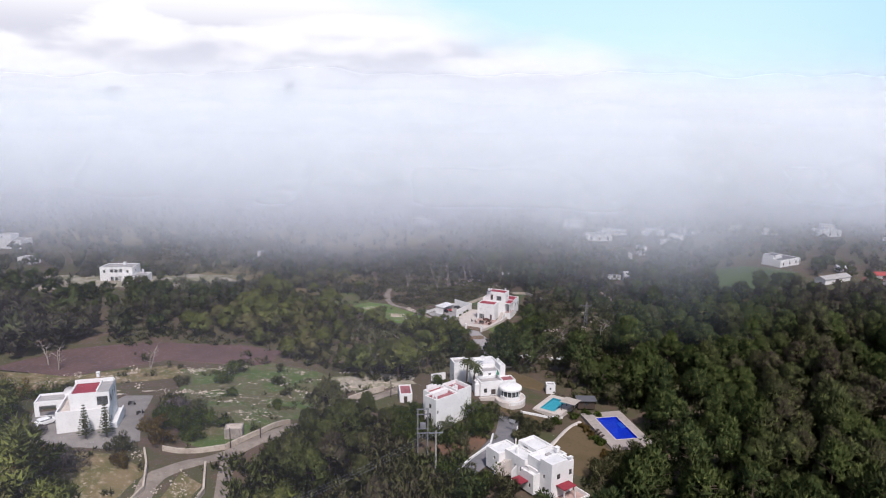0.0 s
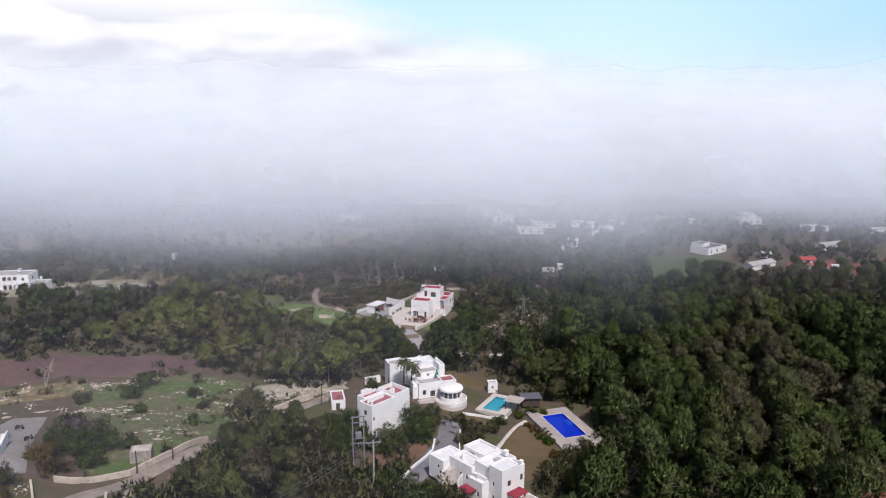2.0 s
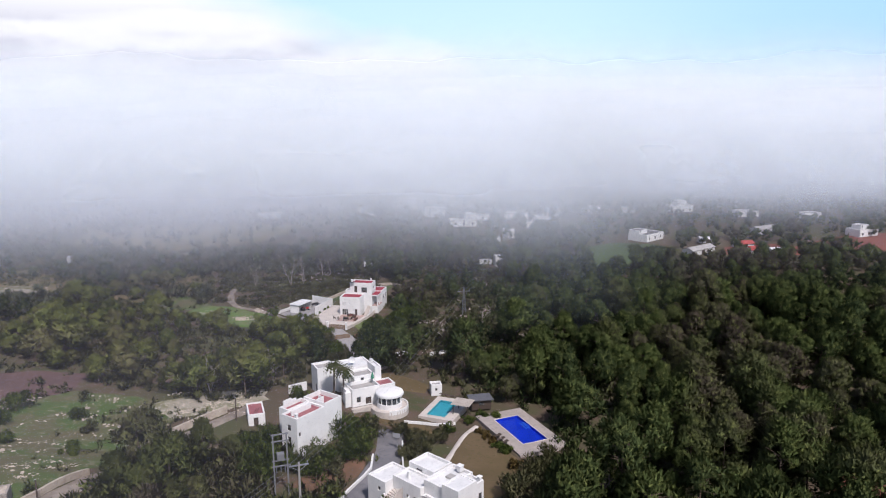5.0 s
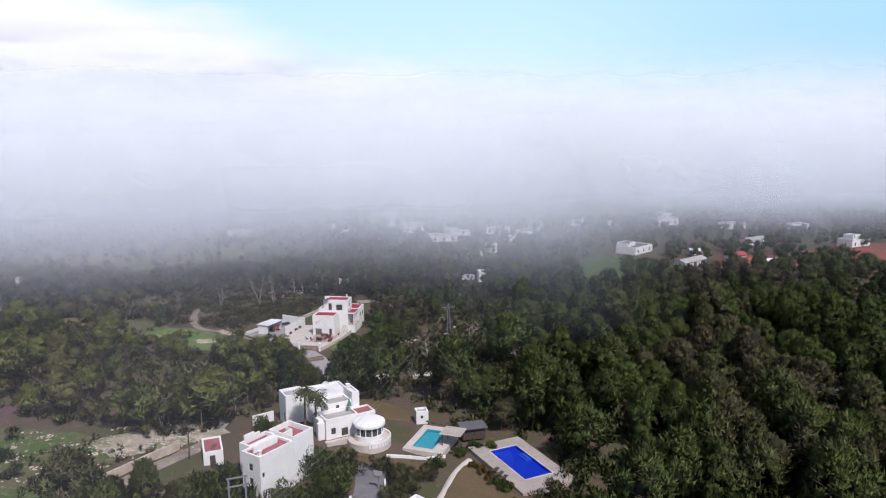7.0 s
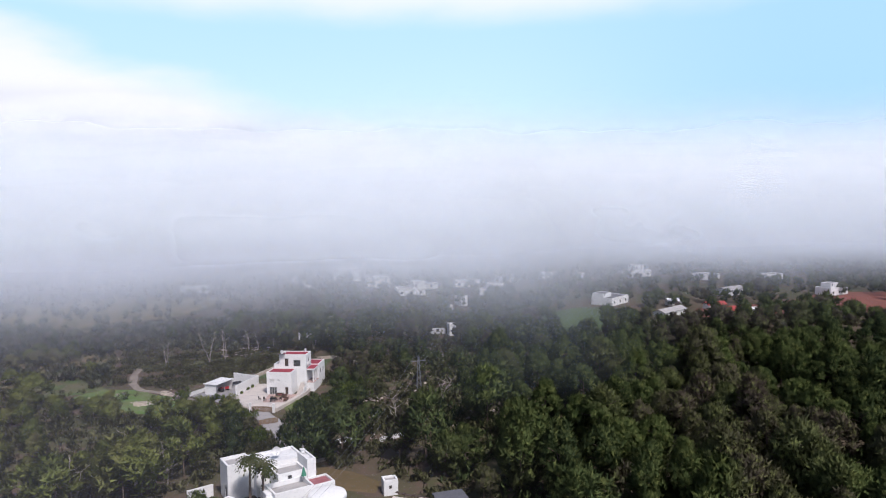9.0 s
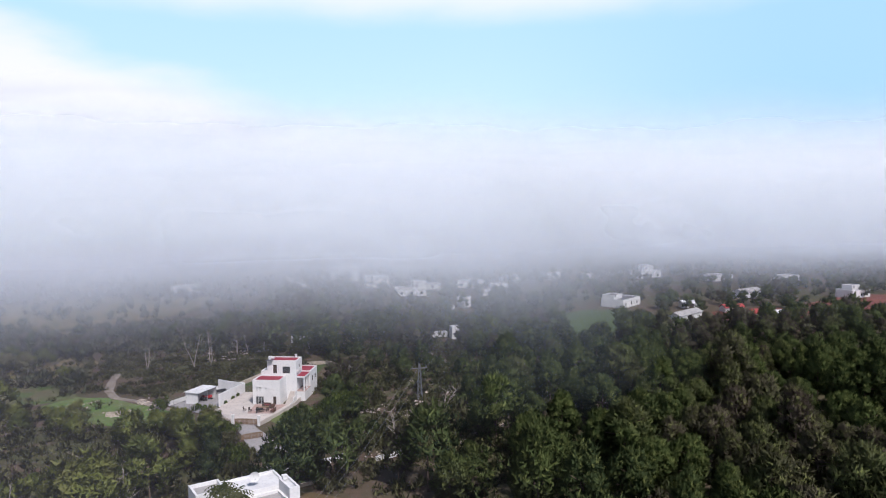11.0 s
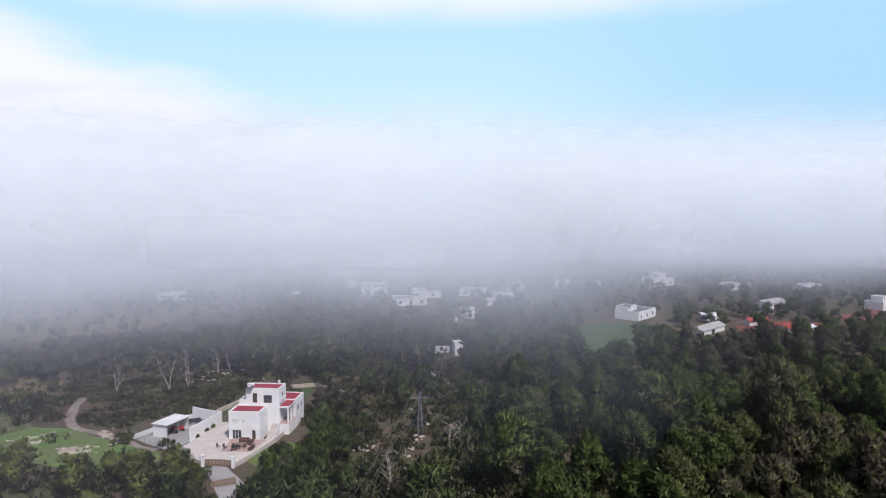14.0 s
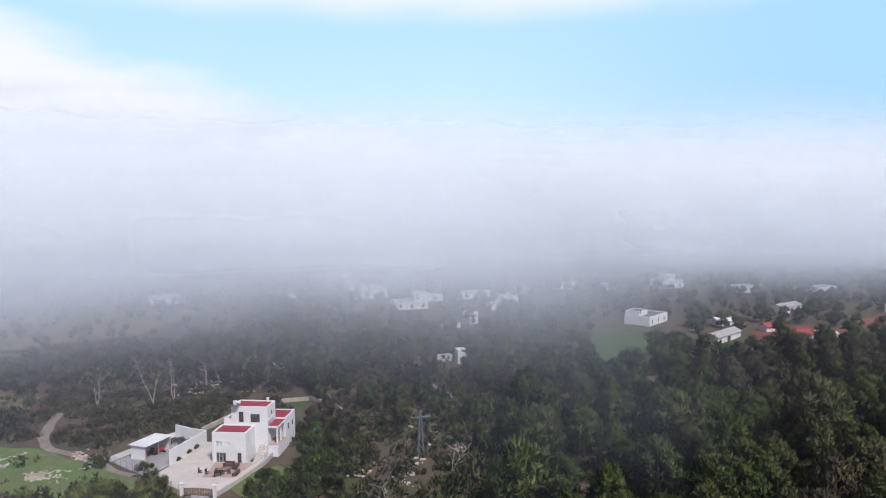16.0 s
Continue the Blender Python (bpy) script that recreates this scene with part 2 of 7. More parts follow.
def ground_material():
    m, nt, bsdf = nodes_of("hillside")
    n1, n2 = noise_node(nt, 0.035, 5, 0.6, "world"), noise_node(nt, 0.16, 5, 0.65, "world")
    n3, n4 = noise_node(nt, 0.7, 4, 0.7, "world"), noise_node(nt, 3.0, 3, 0.7, "world")
    col = mixed(nt, ramp(nt, n1.outputs[0], 0.4, 0.6), (0.088, 0.068, 0.046), (0.066, 0.070, 0.032))
    col = mixed(nt, ramp(nt, n2.outputs[0], 0.46, 0.62), col, (0.105, 0.072, 0.056))
    col = mixed(nt, ramp(nt, n3.outputs[0], 0.64, 0.74), col, (0.26, 0.23, 0.19))
    col = mixed(nt, ramp(nt, n4.outputs[0], 0.45, 0.8), col, (0.07, 0.062, 0.042))
    link(nt, col, bsdf.inputs["Base Color"])
    bsdf.inputs["Roughness"].default_value = 0.95
    bsdf.inputs["Specular IOR Level"].default_value = 0.15
    b = nt.nodes.new("ShaderNodeBump")
    b.inputs["Strength"].default_value, b.inputs["Distance"].default_value = 0.7, 0.25
    link(nt, n3.outputs[0], b.inputs["Height"])
    link(nt, b.outputs[0], bsdf.inputs["Normal"])
    return m


GROUND = ground_material()


# ---- mesh helpers ----
def part(name, bm, material, parent, label=""):
    me = bpy.data.meshes.new(name)
    bm.to_mesh(me)
    bm.free()
    me.materials.append(material)
    ob = new(name, me)
    ob.parent = parent
    return tagged(ob, label) if label else ob


def part_arrays(name, verts, faces, material, parent=None, smooth=False):
    me = bpy.data.meshes.new(name)
    me.from_pydata([tuple(v) for v in verts], [], [tuple(f) for f in faces])
    me.materials.append(material)
    if smooth:
        me.polygons.foreach_set("use_smooth", [True] * len(me.polygons))
    ob = new(name, me)
    ob.parent = parent
    return ob


def triangles(name, corners, material, parent=None, normals=None):
    """A mesh of loose triangles from an array of shape (n, 3, 3), with one soft normal to each triangle."""
    n = len(corners)
    me = bpy.data.meshes.new(name)
    me.vertices.add(3 * n)
    me.loops.add(3 * n)
    me.polygons.add(n)
    me.vertices.foreach_set("co", np.ascontiguousarray(corners, dtype=np.float32).ravel())
    me.loops.foreach_set("vertex_index", np.arange(3 * n, dtype=np.int32))
    me.polygons.foreach_set("loop_start", np.arange(0, 3 * n, 3, dtype=np.int32))
    me.update()
    if normals is None:
        normals = np.cross(corners[:, 1] - corners[:, 0], corners[:, 2] - corners[:, 0]) + 1e-9
        normals = normals * np.sign(normals[:, 2:3] + 1e-9) + (0, 0, 0.2 * np.abs(normals).max())
        normals /= np.linalg.norm(normals, axis=1, keepdims=True)
    soft = me.attributes.new("soft_normal", "FLOAT_VECTOR", "POINT")
    soft.data.foreach_set("vector", np.repeat(np.asarray(normals, np.float32), 3, axis=0).ravel())
    me.materials.append(material)
    ob = new(name, me)
    ob.parent = parent
    return ob


def thing(name, label, category, x, y, z, yaw=0.0, group="", kind=""):
    ob = new(name)
    ob.empty_display_size = 0.5
    ob.matrix_world = pose(x, y, z, 0, 0, yaw)
    return tagged(ob, label, category, group, kind)


def box(bm, x0, y0, z0, x1, y1, z1, bevel=0.0):
    made = bmesh.ops.create_cube(bm, size=1.0, matrix=Matrix.Translation(((x0 + x1) / 2, (y0 + y1) / 2, (z0 + z1) / 2)) @ Matrix.Diagonal((abs(x1 - x0), abs(y1 - y0), abs(z1 - z0), 1)))
    if bevel:
        edges = list({e for v in made["verts"] for e in v.link_edges})
        bmesh.ops.bevel(bm, geom=edges, offset=bevel, segments=2, affect="EDGES", profile=0.6)
    return bm


def boxes(*rows, bevel=0.0):
    bm = bmesh.new()
    for r in rows:
        box(bm, *r, bevel=bevel)
    return bm


def rod(bm, a, b, r0, r1=None, sides=8):
    """A tapered rod from a to b."""
    a, b = Vector(a), Vector(b)
    m = Matrix.Translation((a + b) / 2) @ (b - a).to_track_quat("Z", "Y").to_matrix().to_4x4()
    bmesh.ops.create_cone(bm, cap_ends=True, segments=sides, radius1=r0, radius2=r1 if r1 is not None else r0, depth=(b - a).length, matrix=m)
    return bm


def rods(*rows, sides=8):
    bm = bmesh.new()
    for r in rows:
        rod(bm, *r, sides=sides)
    return bm


def drum(bm, x, y, z0, z1, r0, r1=None, sides=32):
    return rod(bm, (x, y, z0), (x, y, z1), r0, r1, sides)


# ---- the lie of the land ----
CONTROL = np.array([(-85, 60, 14), (-66, 76, 9.5), (-42, 116, 4), (-26, 110, 0.5), (-36, 119, 3), (-23, 131, 3.5), (-10, 128, 2.2), (-5.5, 127, 0.6), (-2, 130, -0.7), (-3.5, 127, -0.5), (0, 133, -0.5), (0, 124, -0.2), (5, 125, -0.3), (22, 110, -0.3), (20, 128, -0.4), (9, 110, 0.3), (-3, 140, 0), (14, 120, -0.8), (11, 126, -0.6), (17, 115, -0.6), (8, 92, 1.5), (-33, 208, 0), (-56, 218, -1.5), (-76, 228, -2), (-15, 172, -1), (22, 298, -4), (91, 340, 1), (108, 295, 0), (14, 381, 1), (162, 344, 2), (125, 250, 4), (3, 204, 0), (-110, 300, -2), (-60, 160, 3), (0, -50, 16), (100, 50, 3), (150, 150, 4), (60, 150, 0), (-150, 140, 8), (-150, 10, 20), (60, 220, 1), (-60, 420, 0), (200, 450, 2), (0, 600, 0), (300, 200, 4), (-300, 300, 2)], float)


def ground_at(x, y):
    x, y = np.asarray(x, float), np.asarray(y, float)
    w = ((x[..., None] - CONTROL[:, 0]) ** 2 + (y[..., None] - CONTROL[:, 1]) ** 2 + 16.0) ** -1.5
    return (w * CONTROL[:, 2]).sum(-1) / w.sum(-1)


def gz(x, y):
    return float(ground_at(x, y))


def spaced(lo, hi, step, reach):
    core = np.arange(lo, hi + 0.1, step)
    out = step * np.cumsum(1.25 ** np.arange(1, 26))
    out = out[out < reach]
    return np.r_[lo - out[::-1], core, hi + out]


def build_ground():
    xs, ys = spaced(-250, 260, 3.0, 4200), spaced(-100, 470, 3.0, 4200)
    gx, gy = np.meshgrid(xs, ys)
    z = ground_at(gx, gy)
    rough = np.array([noise.noise(Vector((a * 0.13, b * 0.13, 0))) for a, b in zip(gx.ravel(), gy.ravel())]).reshape(gx.shape)
    verts = np.stack([gx, gy, z - 0.12 + 0.12 * rough], -1).reshape(-1, 3)
    nx, ny = len(xs), len(ys)
    i = (np.arange(ny - 1)[:, None] * nx + np.arange(nx - 1)).ravel()
    faces = np.stack([i, i + 1, i + nx + 1, i + nx], -1)
    ob = part_arrays("ground", verts, faces, GROUND, None, True)
    tagged(ob, "scrubby brown and green hillside with pale limestone showing through", "ground", kind="structure")


build_ground()
RIBBONS = []


def ribbon(name, points, width, material, label, category="road", lift=0.08, ragged=0.0, kind="structure", keep=True):
    """A road or path laid over the land along a polyline."""
    pts = [Vector(p) for p in points]
    line = []
    for a, b in zip(pts, pts[1:]):
        n = max(2, int((b - a).length / 1.5))
        line += [a.lerp(b, k / n) for k in range(n)]
    line.append(pts[-1])
    for _ in range(3):
        line = [line[0]] + [(p + 2 * q + r) / 4 for p, q, r in zip(line, line[1:], line[2:])] + [line[-1]]
    verts, faces, across = [], [], 5
    for k, p in enumerate(line):
        d = (line[min(k + 1, len(line) - 1)] - line[max(k - 1, 0)]).normalized()
        s = Vector((-d.y, d.x))
        for j in range(across):
            w = width * (0.5 + ragged * 0.5 * noise.noise(Vector((k * 0.35, (j > 2) * 7.0, width))))
            q = p + s * w * (j / (across - 1) * 2 - 1)
            edge = 0.25 if j in (0, across - 1) else 0.0
            verts.append((q.x, q.y, gz(q.x, q.y) + lift - edge))
    for k in range(len(line) - 1):
        for j in range(across - 1):
            a = k * across + j
            faces.append((a, a + across, a + across + 1, a + 1))
    ob = part_arrays(name, verts, faces, material, None, True)
    if keep:
        RIBBONS.append((np.array([tuple(p) for p in line]), width / 2))
    return tagged(ob, label, category, kind=kind)


def patch(name, outline, material, label, category="ground", lift=0.05, wobble=1.2, step=2.0):
    """A field or yard laid over the land inside a ragged outline."""
    pts = [Vector(p) for p in outline]
    rim = []
    for a, b in zip(pts, pts[1:] + pts[:1]):
        n = max(1, int((b - a).length / step))
        rim += [a.lerp(b, k / n) for k in range(n)]
    c = sum(rim, Vector((0, 0))) / len(rim)
    rim = [p + (p - c).normalized() * wobble * noise.noise(Vector((p.x * 0.3, p.y * 0.3, 3))) for p in rim]
    bm = bmesh.new()
    rings = 10
    grid = [[bm.verts.new((*(c.lerp(p, (k + 1) / rings)), 0)) for p in rim] for k in range(rings)]
    mid = bm.verts.new((*c, 0))
    n = len(rim)
    for i in range(n):
        j = (i + 1) % n
        bm.faces.new((mid, grid[0][i], grid[0][j]))
        for k in range(rings - 1):
            bm.faces.new((grid[k][i], grid[k + 1][i], grid[k + 1][j], grid[k][j]))
    for v in bm.verts:
        v.co.z = gz(v.co.x, v.co.y) + lift
    for v in grid[-1]:
        v.co.z -= 0.2
    bmesh.ops.recalc_face_normals(bm, faces=bm.faces)
    if sum(f.normal.z for f in bm.faces) < 0:
        bmesh.ops.reverse_faces(bm, faces=bm.faces)
    me = bpy.data.meshes.new(name)
    bm.to_mesh(me)
    bm.free()
    me.materials.append(material)
    me.polygons.foreach_set("use_smooth", [True] * len(me.polygons))
    return tagged(new(name, me), label, category, kind="structure")


# ---- mist, cloud bank and sky ----
def mist_material(name, most, top0, top1, seed, tint=(0.655, 0.685, 0.73), rise=26.0, uneven=0.55, middle=None):
    """Mist in soft drifts that thin out towards their foot and their top."""
    m, nt, bsdf = nodes_of(name)
    nt.nodes.remove(bsdf)
    g = nt.nodes.new("ShaderNodeNewGeometry")
    sep = nt.nodes.new("ShaderNodeSeparateXYZ")
    link(nt, g.outputs["Position"], sep.inputs[0])
    shifted = nt.nodes.new("ShaderNodeVectorMath")
    shifted.operation = "ADD"
    link(nt, g.outputs["Position"], shifted.inputs[0])
    shifted.inputs[1].default_value = (seed * 137.0, seed * 71.0, seed * 53.0)
    n1, n2 = nt.nodes.new("ShaderNodeTexNoise"), nt.nodes.new("ShaderNodeTexNoise")
    for n, sc, det in ((n1, 0.010, 1.0), (n2, 0.030, 3.0)):
        n.inputs["Scale"].default_value, n.inputs["Detail"].default_value = sc, det
        link(nt, shifted.outputs[0], n.inputs["Vector"])
    v = calc(nt, "ADD", calc(nt, "MULTIPLY", n1.outputs[0], 0.72), calc(nt, "MULTIPLY", n2.outputs[0], 0.28))
    a = ramp(nt, v, 0.34, 0.64, most * (1 - uneven), most)
    height = calc(nt, "ADD", sep.outputs["Z"], calc(nt, "MULTIPLY", calc(nt, "SUBTRACT", v, 0.5), 40.0))
    a = calc(nt, "MULTIPLY", a, ramp(nt, height, top0, top1, 1.0, 0.0))
    if rise:
        a = calc(nt, "MULTIPLY", a, ramp(nt, sep.outputs["Z"], 2.0, rise, 0.0, 1.0))
    if middle:
        away = calc(nt, "ABSOLUTE", calc(nt, "SUBTRACT", sep.outputs["X"], middle[0]), 0.0)
        a = calc(nt, "MULTIPLY", a, ramp(nt, away, 0.0, middle[1], 1.0, 0.0))
    d, clear, out = (nt.nodes.new("ShaderNode" + k) for k in ("BsdfDiffuse", "BsdfTransparent", "MixShader"))
    d.inputs[0].default_value = (*tint, 1)
    up = nt.nodes.new("ShaderNodeCombineXYZ")
    up.inputs[2].default_value = 1.0
    link(nt, up.outputs[0], d.inputs["Normal"])
    link(nt, a, out.inputs[0])
    link(nt, clear.outputs[0], out.inputs[1])
    link(nt, d.outputs[0], out.inputs[2])
    link(nt, out.outputs[0], nt.nodes["Material Output"].inputs[0])
    return m


def mist_sheet(name, start, depth, height, material, label, foot=-6.0):
    """A sloping drift of mist: its foot on the land, its top leaning away to the north; it lies farther off in the east."""
    xs, fs = np.linspace(-1100, 1100, 111), np.linspace(0, 1, 16)
    verts, faces = [], []
    for x in xs:
        east = min(max((x - 40) / 100.0, 0.0), 1.0)
        back = 78.0 * east * east * (3 - 2 * east) * min(1.0, max(0.1, (640 - start) / 400))
        for f in fs:
            west = min(max((-x - 60) / 80.0, 0.0), 1.0)
            y = start + back - 38.0 * west + depth * f - 0.00012 * x * x + 14 * noise.noise(Vector((x * 0.008, f, 2.0)))
            verts.append((x, y, foot + (height - foot) * f ** 1.15 + 3 * f * noise.noise(Vector((x * 0.01, f * 2, 5.0)))))
    n = len(fs)
    for i in range(len(xs) - 1):
        for k in range(n - 1):
            a = i * n + k
            faces.append((a, a + n, a + n + 1, a + 1))
    ob = part_arrays(name, verts, faces, material, None, True)
    return tagged(ob, label, "mist", "mist layers", "stuff")


scene.cycles.transparent_max_bounces = 24
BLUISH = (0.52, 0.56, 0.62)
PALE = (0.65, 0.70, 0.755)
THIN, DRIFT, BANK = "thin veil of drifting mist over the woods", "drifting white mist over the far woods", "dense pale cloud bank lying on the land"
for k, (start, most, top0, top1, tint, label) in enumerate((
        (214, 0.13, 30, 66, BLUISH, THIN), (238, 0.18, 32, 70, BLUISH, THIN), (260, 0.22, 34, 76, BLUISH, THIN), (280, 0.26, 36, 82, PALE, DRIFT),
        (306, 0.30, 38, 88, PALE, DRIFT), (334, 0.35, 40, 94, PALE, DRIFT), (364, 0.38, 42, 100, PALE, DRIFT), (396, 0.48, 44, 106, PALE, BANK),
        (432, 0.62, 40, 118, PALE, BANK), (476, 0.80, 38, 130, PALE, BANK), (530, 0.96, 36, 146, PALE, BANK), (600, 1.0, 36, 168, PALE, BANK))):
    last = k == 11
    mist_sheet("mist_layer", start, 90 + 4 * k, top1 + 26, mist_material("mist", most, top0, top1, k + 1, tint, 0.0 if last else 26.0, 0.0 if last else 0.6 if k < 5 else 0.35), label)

mist_sheet("mist_layer", 1250, 120, 150, mist_material("mist", 1.0, 82, 126, 13, PALE, 0.0, 0.0), BANK)
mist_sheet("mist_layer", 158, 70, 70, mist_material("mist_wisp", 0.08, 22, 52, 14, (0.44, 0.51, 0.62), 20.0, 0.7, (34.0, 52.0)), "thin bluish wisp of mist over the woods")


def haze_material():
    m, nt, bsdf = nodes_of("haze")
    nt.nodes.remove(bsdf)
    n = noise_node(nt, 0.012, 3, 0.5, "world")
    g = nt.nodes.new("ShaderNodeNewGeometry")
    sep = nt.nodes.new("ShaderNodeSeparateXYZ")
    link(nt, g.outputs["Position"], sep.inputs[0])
    # haze put into the sheet's opacity: denser north and west, lifting the darks below
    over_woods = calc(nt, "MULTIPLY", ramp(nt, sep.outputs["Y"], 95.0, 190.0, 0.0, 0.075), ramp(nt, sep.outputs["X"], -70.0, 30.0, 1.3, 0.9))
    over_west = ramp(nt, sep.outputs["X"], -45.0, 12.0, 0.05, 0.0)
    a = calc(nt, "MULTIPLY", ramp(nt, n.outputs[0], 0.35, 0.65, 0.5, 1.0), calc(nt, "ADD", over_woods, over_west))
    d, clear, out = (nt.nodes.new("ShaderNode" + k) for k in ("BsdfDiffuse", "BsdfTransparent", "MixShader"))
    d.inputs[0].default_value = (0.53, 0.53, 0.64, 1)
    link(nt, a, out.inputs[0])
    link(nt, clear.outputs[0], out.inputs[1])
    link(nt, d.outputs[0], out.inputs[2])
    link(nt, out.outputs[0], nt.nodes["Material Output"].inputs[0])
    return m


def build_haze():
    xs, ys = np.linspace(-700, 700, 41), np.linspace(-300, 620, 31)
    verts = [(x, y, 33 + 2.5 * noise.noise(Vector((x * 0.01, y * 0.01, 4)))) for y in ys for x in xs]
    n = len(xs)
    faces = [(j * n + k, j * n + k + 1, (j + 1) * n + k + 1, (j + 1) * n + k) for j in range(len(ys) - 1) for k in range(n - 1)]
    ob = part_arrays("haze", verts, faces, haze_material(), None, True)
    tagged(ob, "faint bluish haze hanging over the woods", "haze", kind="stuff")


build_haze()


def sky_material():
    """Broken bright cloud low in the sky, blue above it and thin high cloud at the top."""
    m, nt, bsdf = nodes_of("sky_backdrop")
    nt.nodes.remove(bsdf)
    g = nt.nodes.new("ShaderNodeNewGeometry")
    sep = nt.nodes.new("ShaderNodeSeparateXYZ")
    link(nt, g.outputs["Position"], sep.inputs[0])
    scaled = nt.nodes.new("ShaderNodeVectorMath")
    scaled.operation = "MULTIPLY"
    link(nt, g.outputs["Position"], scaled.inputs[0])
    scaled.inputs[1].default_value = (0.001, 0.001, 0.0026)
    n1, n2 = nt.nodes.new("ShaderNodeTexNoise"), nt.nodes.new("ShaderNodeTexNoise")
    for n, sc, det in ((n1, 1.4, 5.0), (n2, 2.0, 5.0)):
        n.inputs["Scale"].default_value, n.inputs["Detail"].default_value = sc, det
        link(nt, scaled.outputs[0], n.inputs["Vector"])
    z, x = sep.outputs["Z"], sep.outputs["X"]
    wave = calc(nt, "MULTIPLY", calc(nt, "SUBTRACT", n1.outputs[0], 0.5), 420.0)
    lean = calc(nt, "MULTIPLY", calc(nt, "MINIMUM", x, 560.0), 0.27)
    edge = calc(nt, "ADD", calc(nt, "ADD", z, lean), wave)
    low = ramp(nt, edge, 190.0, 450.0, 1.0, 0.0)
    high = ramp(nt, calc(nt, "ADD", z, calc(nt, "MULTIPLY", wave, 0.35)), 900.0, 1080.0, 0.0, 0.85)
    cover = calc(nt, "MAXIMUM", low, high)
    blue = mixed(nt, ramp(nt, z, 200.0, 1000.0), (0.66, 0.90, 1.0), (0.52, 0.80, 0.98))
    blue = mixed(nt, ramp(nt, x, 300.0, 2000.0), blue, (0.44, 0.73, 0.95))
    shade = ramp(nt, n2.outputs[0], 0.40, 0.58)
    for px, pz, wide, tall in ((-1130.0, 500.0, 700.0, 90.0), (-560.0, 318.0, 330.0, 70.0), (20.0, 222.0, 260.0, 55.0), (-1900.0, 110.0, 420.0, 60.0)):
        du = calc(nt, "DIVIDE", calc(nt, "SUBTRACT", x, px), wide)
        dv = calc(nt, "DIVIDE", calc(nt, "SUBTRACT", calc(nt, "ADD", z, calc(nt, "MULTIPLY", wave, 0.5)), pz), tall)
        r2 = calc(nt, "ADD", calc(nt, "MULTIPLY", du, du), calc(nt, "MULTIPLY", dv, dv))
        shade = calc(nt, "MAXIMUM", shade, ramp(nt, r2, 0.15, 1.3, 1.0, 0.0))
    shade = calc(nt, "MAXIMUM", shade, ramp(nt, z, 420.0, 620.0))
    cloud = mixed(nt, shade, (0.68, 0.70, 0.78), (0.93, 0.95, 0.97))
    cloud = mixed(nt, ramp(nt, calc(nt, "ADD", z, calc(nt, "MULTIPLY", wave, 0.4)), 60.0, 240.0), (0.74, 0.78, 0.87), cloud)
    col = mixed(nt, cover, blue, cloud)
    e = nt.nodes.new("ShaderNodeEmission")
    e.inputs[1].default_value = 1.08
    link(nt, col, e.inputs[0])
    link(nt, e.outputs[0], nt.nodes["Material Output"].inputs[0])
    return m


def build_backdrop():
    n, r = 96, 3600.0
    levels = (-120.0, 100.0, 400.0, 800.0, 1300.0)
    verts = [(r * math.sin(2 * math.pi * k / n), r * math.cos(2 * math.pi * k / n), z) for z in levels for k in range(n)]
    faces = [(j * n + k, j * n + (k + 1) % n, (j + 1) * n + (k + 1) % n, (j + 1) * n + k) for j in range(len(levels) - 1) for k in range(n)]
    ob = part_arrays("backdrop", verts, faces, sky_material(), None, True)
    tagged(ob, "broken bright cloud and pale blue sky far off", "sky", kind="structure")


build_backdrop()


def mountain(name, x, y, half, z0, z1, seed):
    """A far rocky top: a ridge with uneven flanks."""
    n, m = 28, 9
    verts, faces = [], []
    for k in range(n + 1):
        u = k / n * 2 - 1
        top = z0 + (z1 - z0) * (0.25 + 0.75 * noise.noise(Vector((u * 2.2, seed, 0.3))) + 0.55 * (1 - u * u))
        for j in range(m + 1):
            w = j / m * 2 - 1
            verts.append((x + half * u, y + half * 1.4 * w, z0 - 160 + (top - z0 + 160) * (1 - abs(w) ** 1.3) * (1 - abs(u) ** 3)))
    for k in range(n):
        for j in range(m):
            a = k * (m + 1) + j
            faces.append((a, a + m + 1, a + m + 2, a + 1))
    ob = part_arrays(name, verts, faces, SLATE, None, True)
    tagged(ob, "dark rocky mountain top above the cloud bank", "mountain", "mountain tops", "structure")


mountain("mountain_top", -1240, 2620, 46, 170, 206, 1.0)
mountain("mountain_top", -1790, 2270, 85, 156, 182, 5.0)

# ---- roads, yards and fields ----
ribbon("road_west", [(-62, 25), (-64, 44), (-68.3, 55), (-66.5, 63), (-61, 70), (-57, 82), (-55, 98), (-51, 110), (-44, 119.5), (-41.5, 126)], 3.3, TRACK, "pale beaten earth lane with worn edges", lift=0.1, ragged=0.25)
ribbon("road_fork", [(-50, 40), (-54.5, 55), (-60.5, 67)], 2.6, TRACK, "narrow pale earth side lane joining the main lane", lift=0.1, ragged=0.25)
ribbon("road_north", [(-16.5, 168.5), (-21.0, 170.5), (-25.5, 174.5), (-30.5, 182), (-35.0, 190.0)], 4.6, CONCRETE, "grey concrete lane leading to a gated yard", lift=0.1)
ribbon("drive", [(-19.5, 86), (-17.5, 90), (-13.5, 100), (-11.5, 109), (-12, 119)], 5.6, DRIVE, "grey asphalt drive beside a white kerb", lift=0.1)
ribbon("track", [(-83, 246), (-81.5, 238), (-78.5, 228), (-73.4, 221), (-66, 216), (-60, 211.5), (-54, 205), (-49, 201)], 2.4, TRACK, "pale rutted earth track curving through rough grass", "track", 0.08, 0.5)
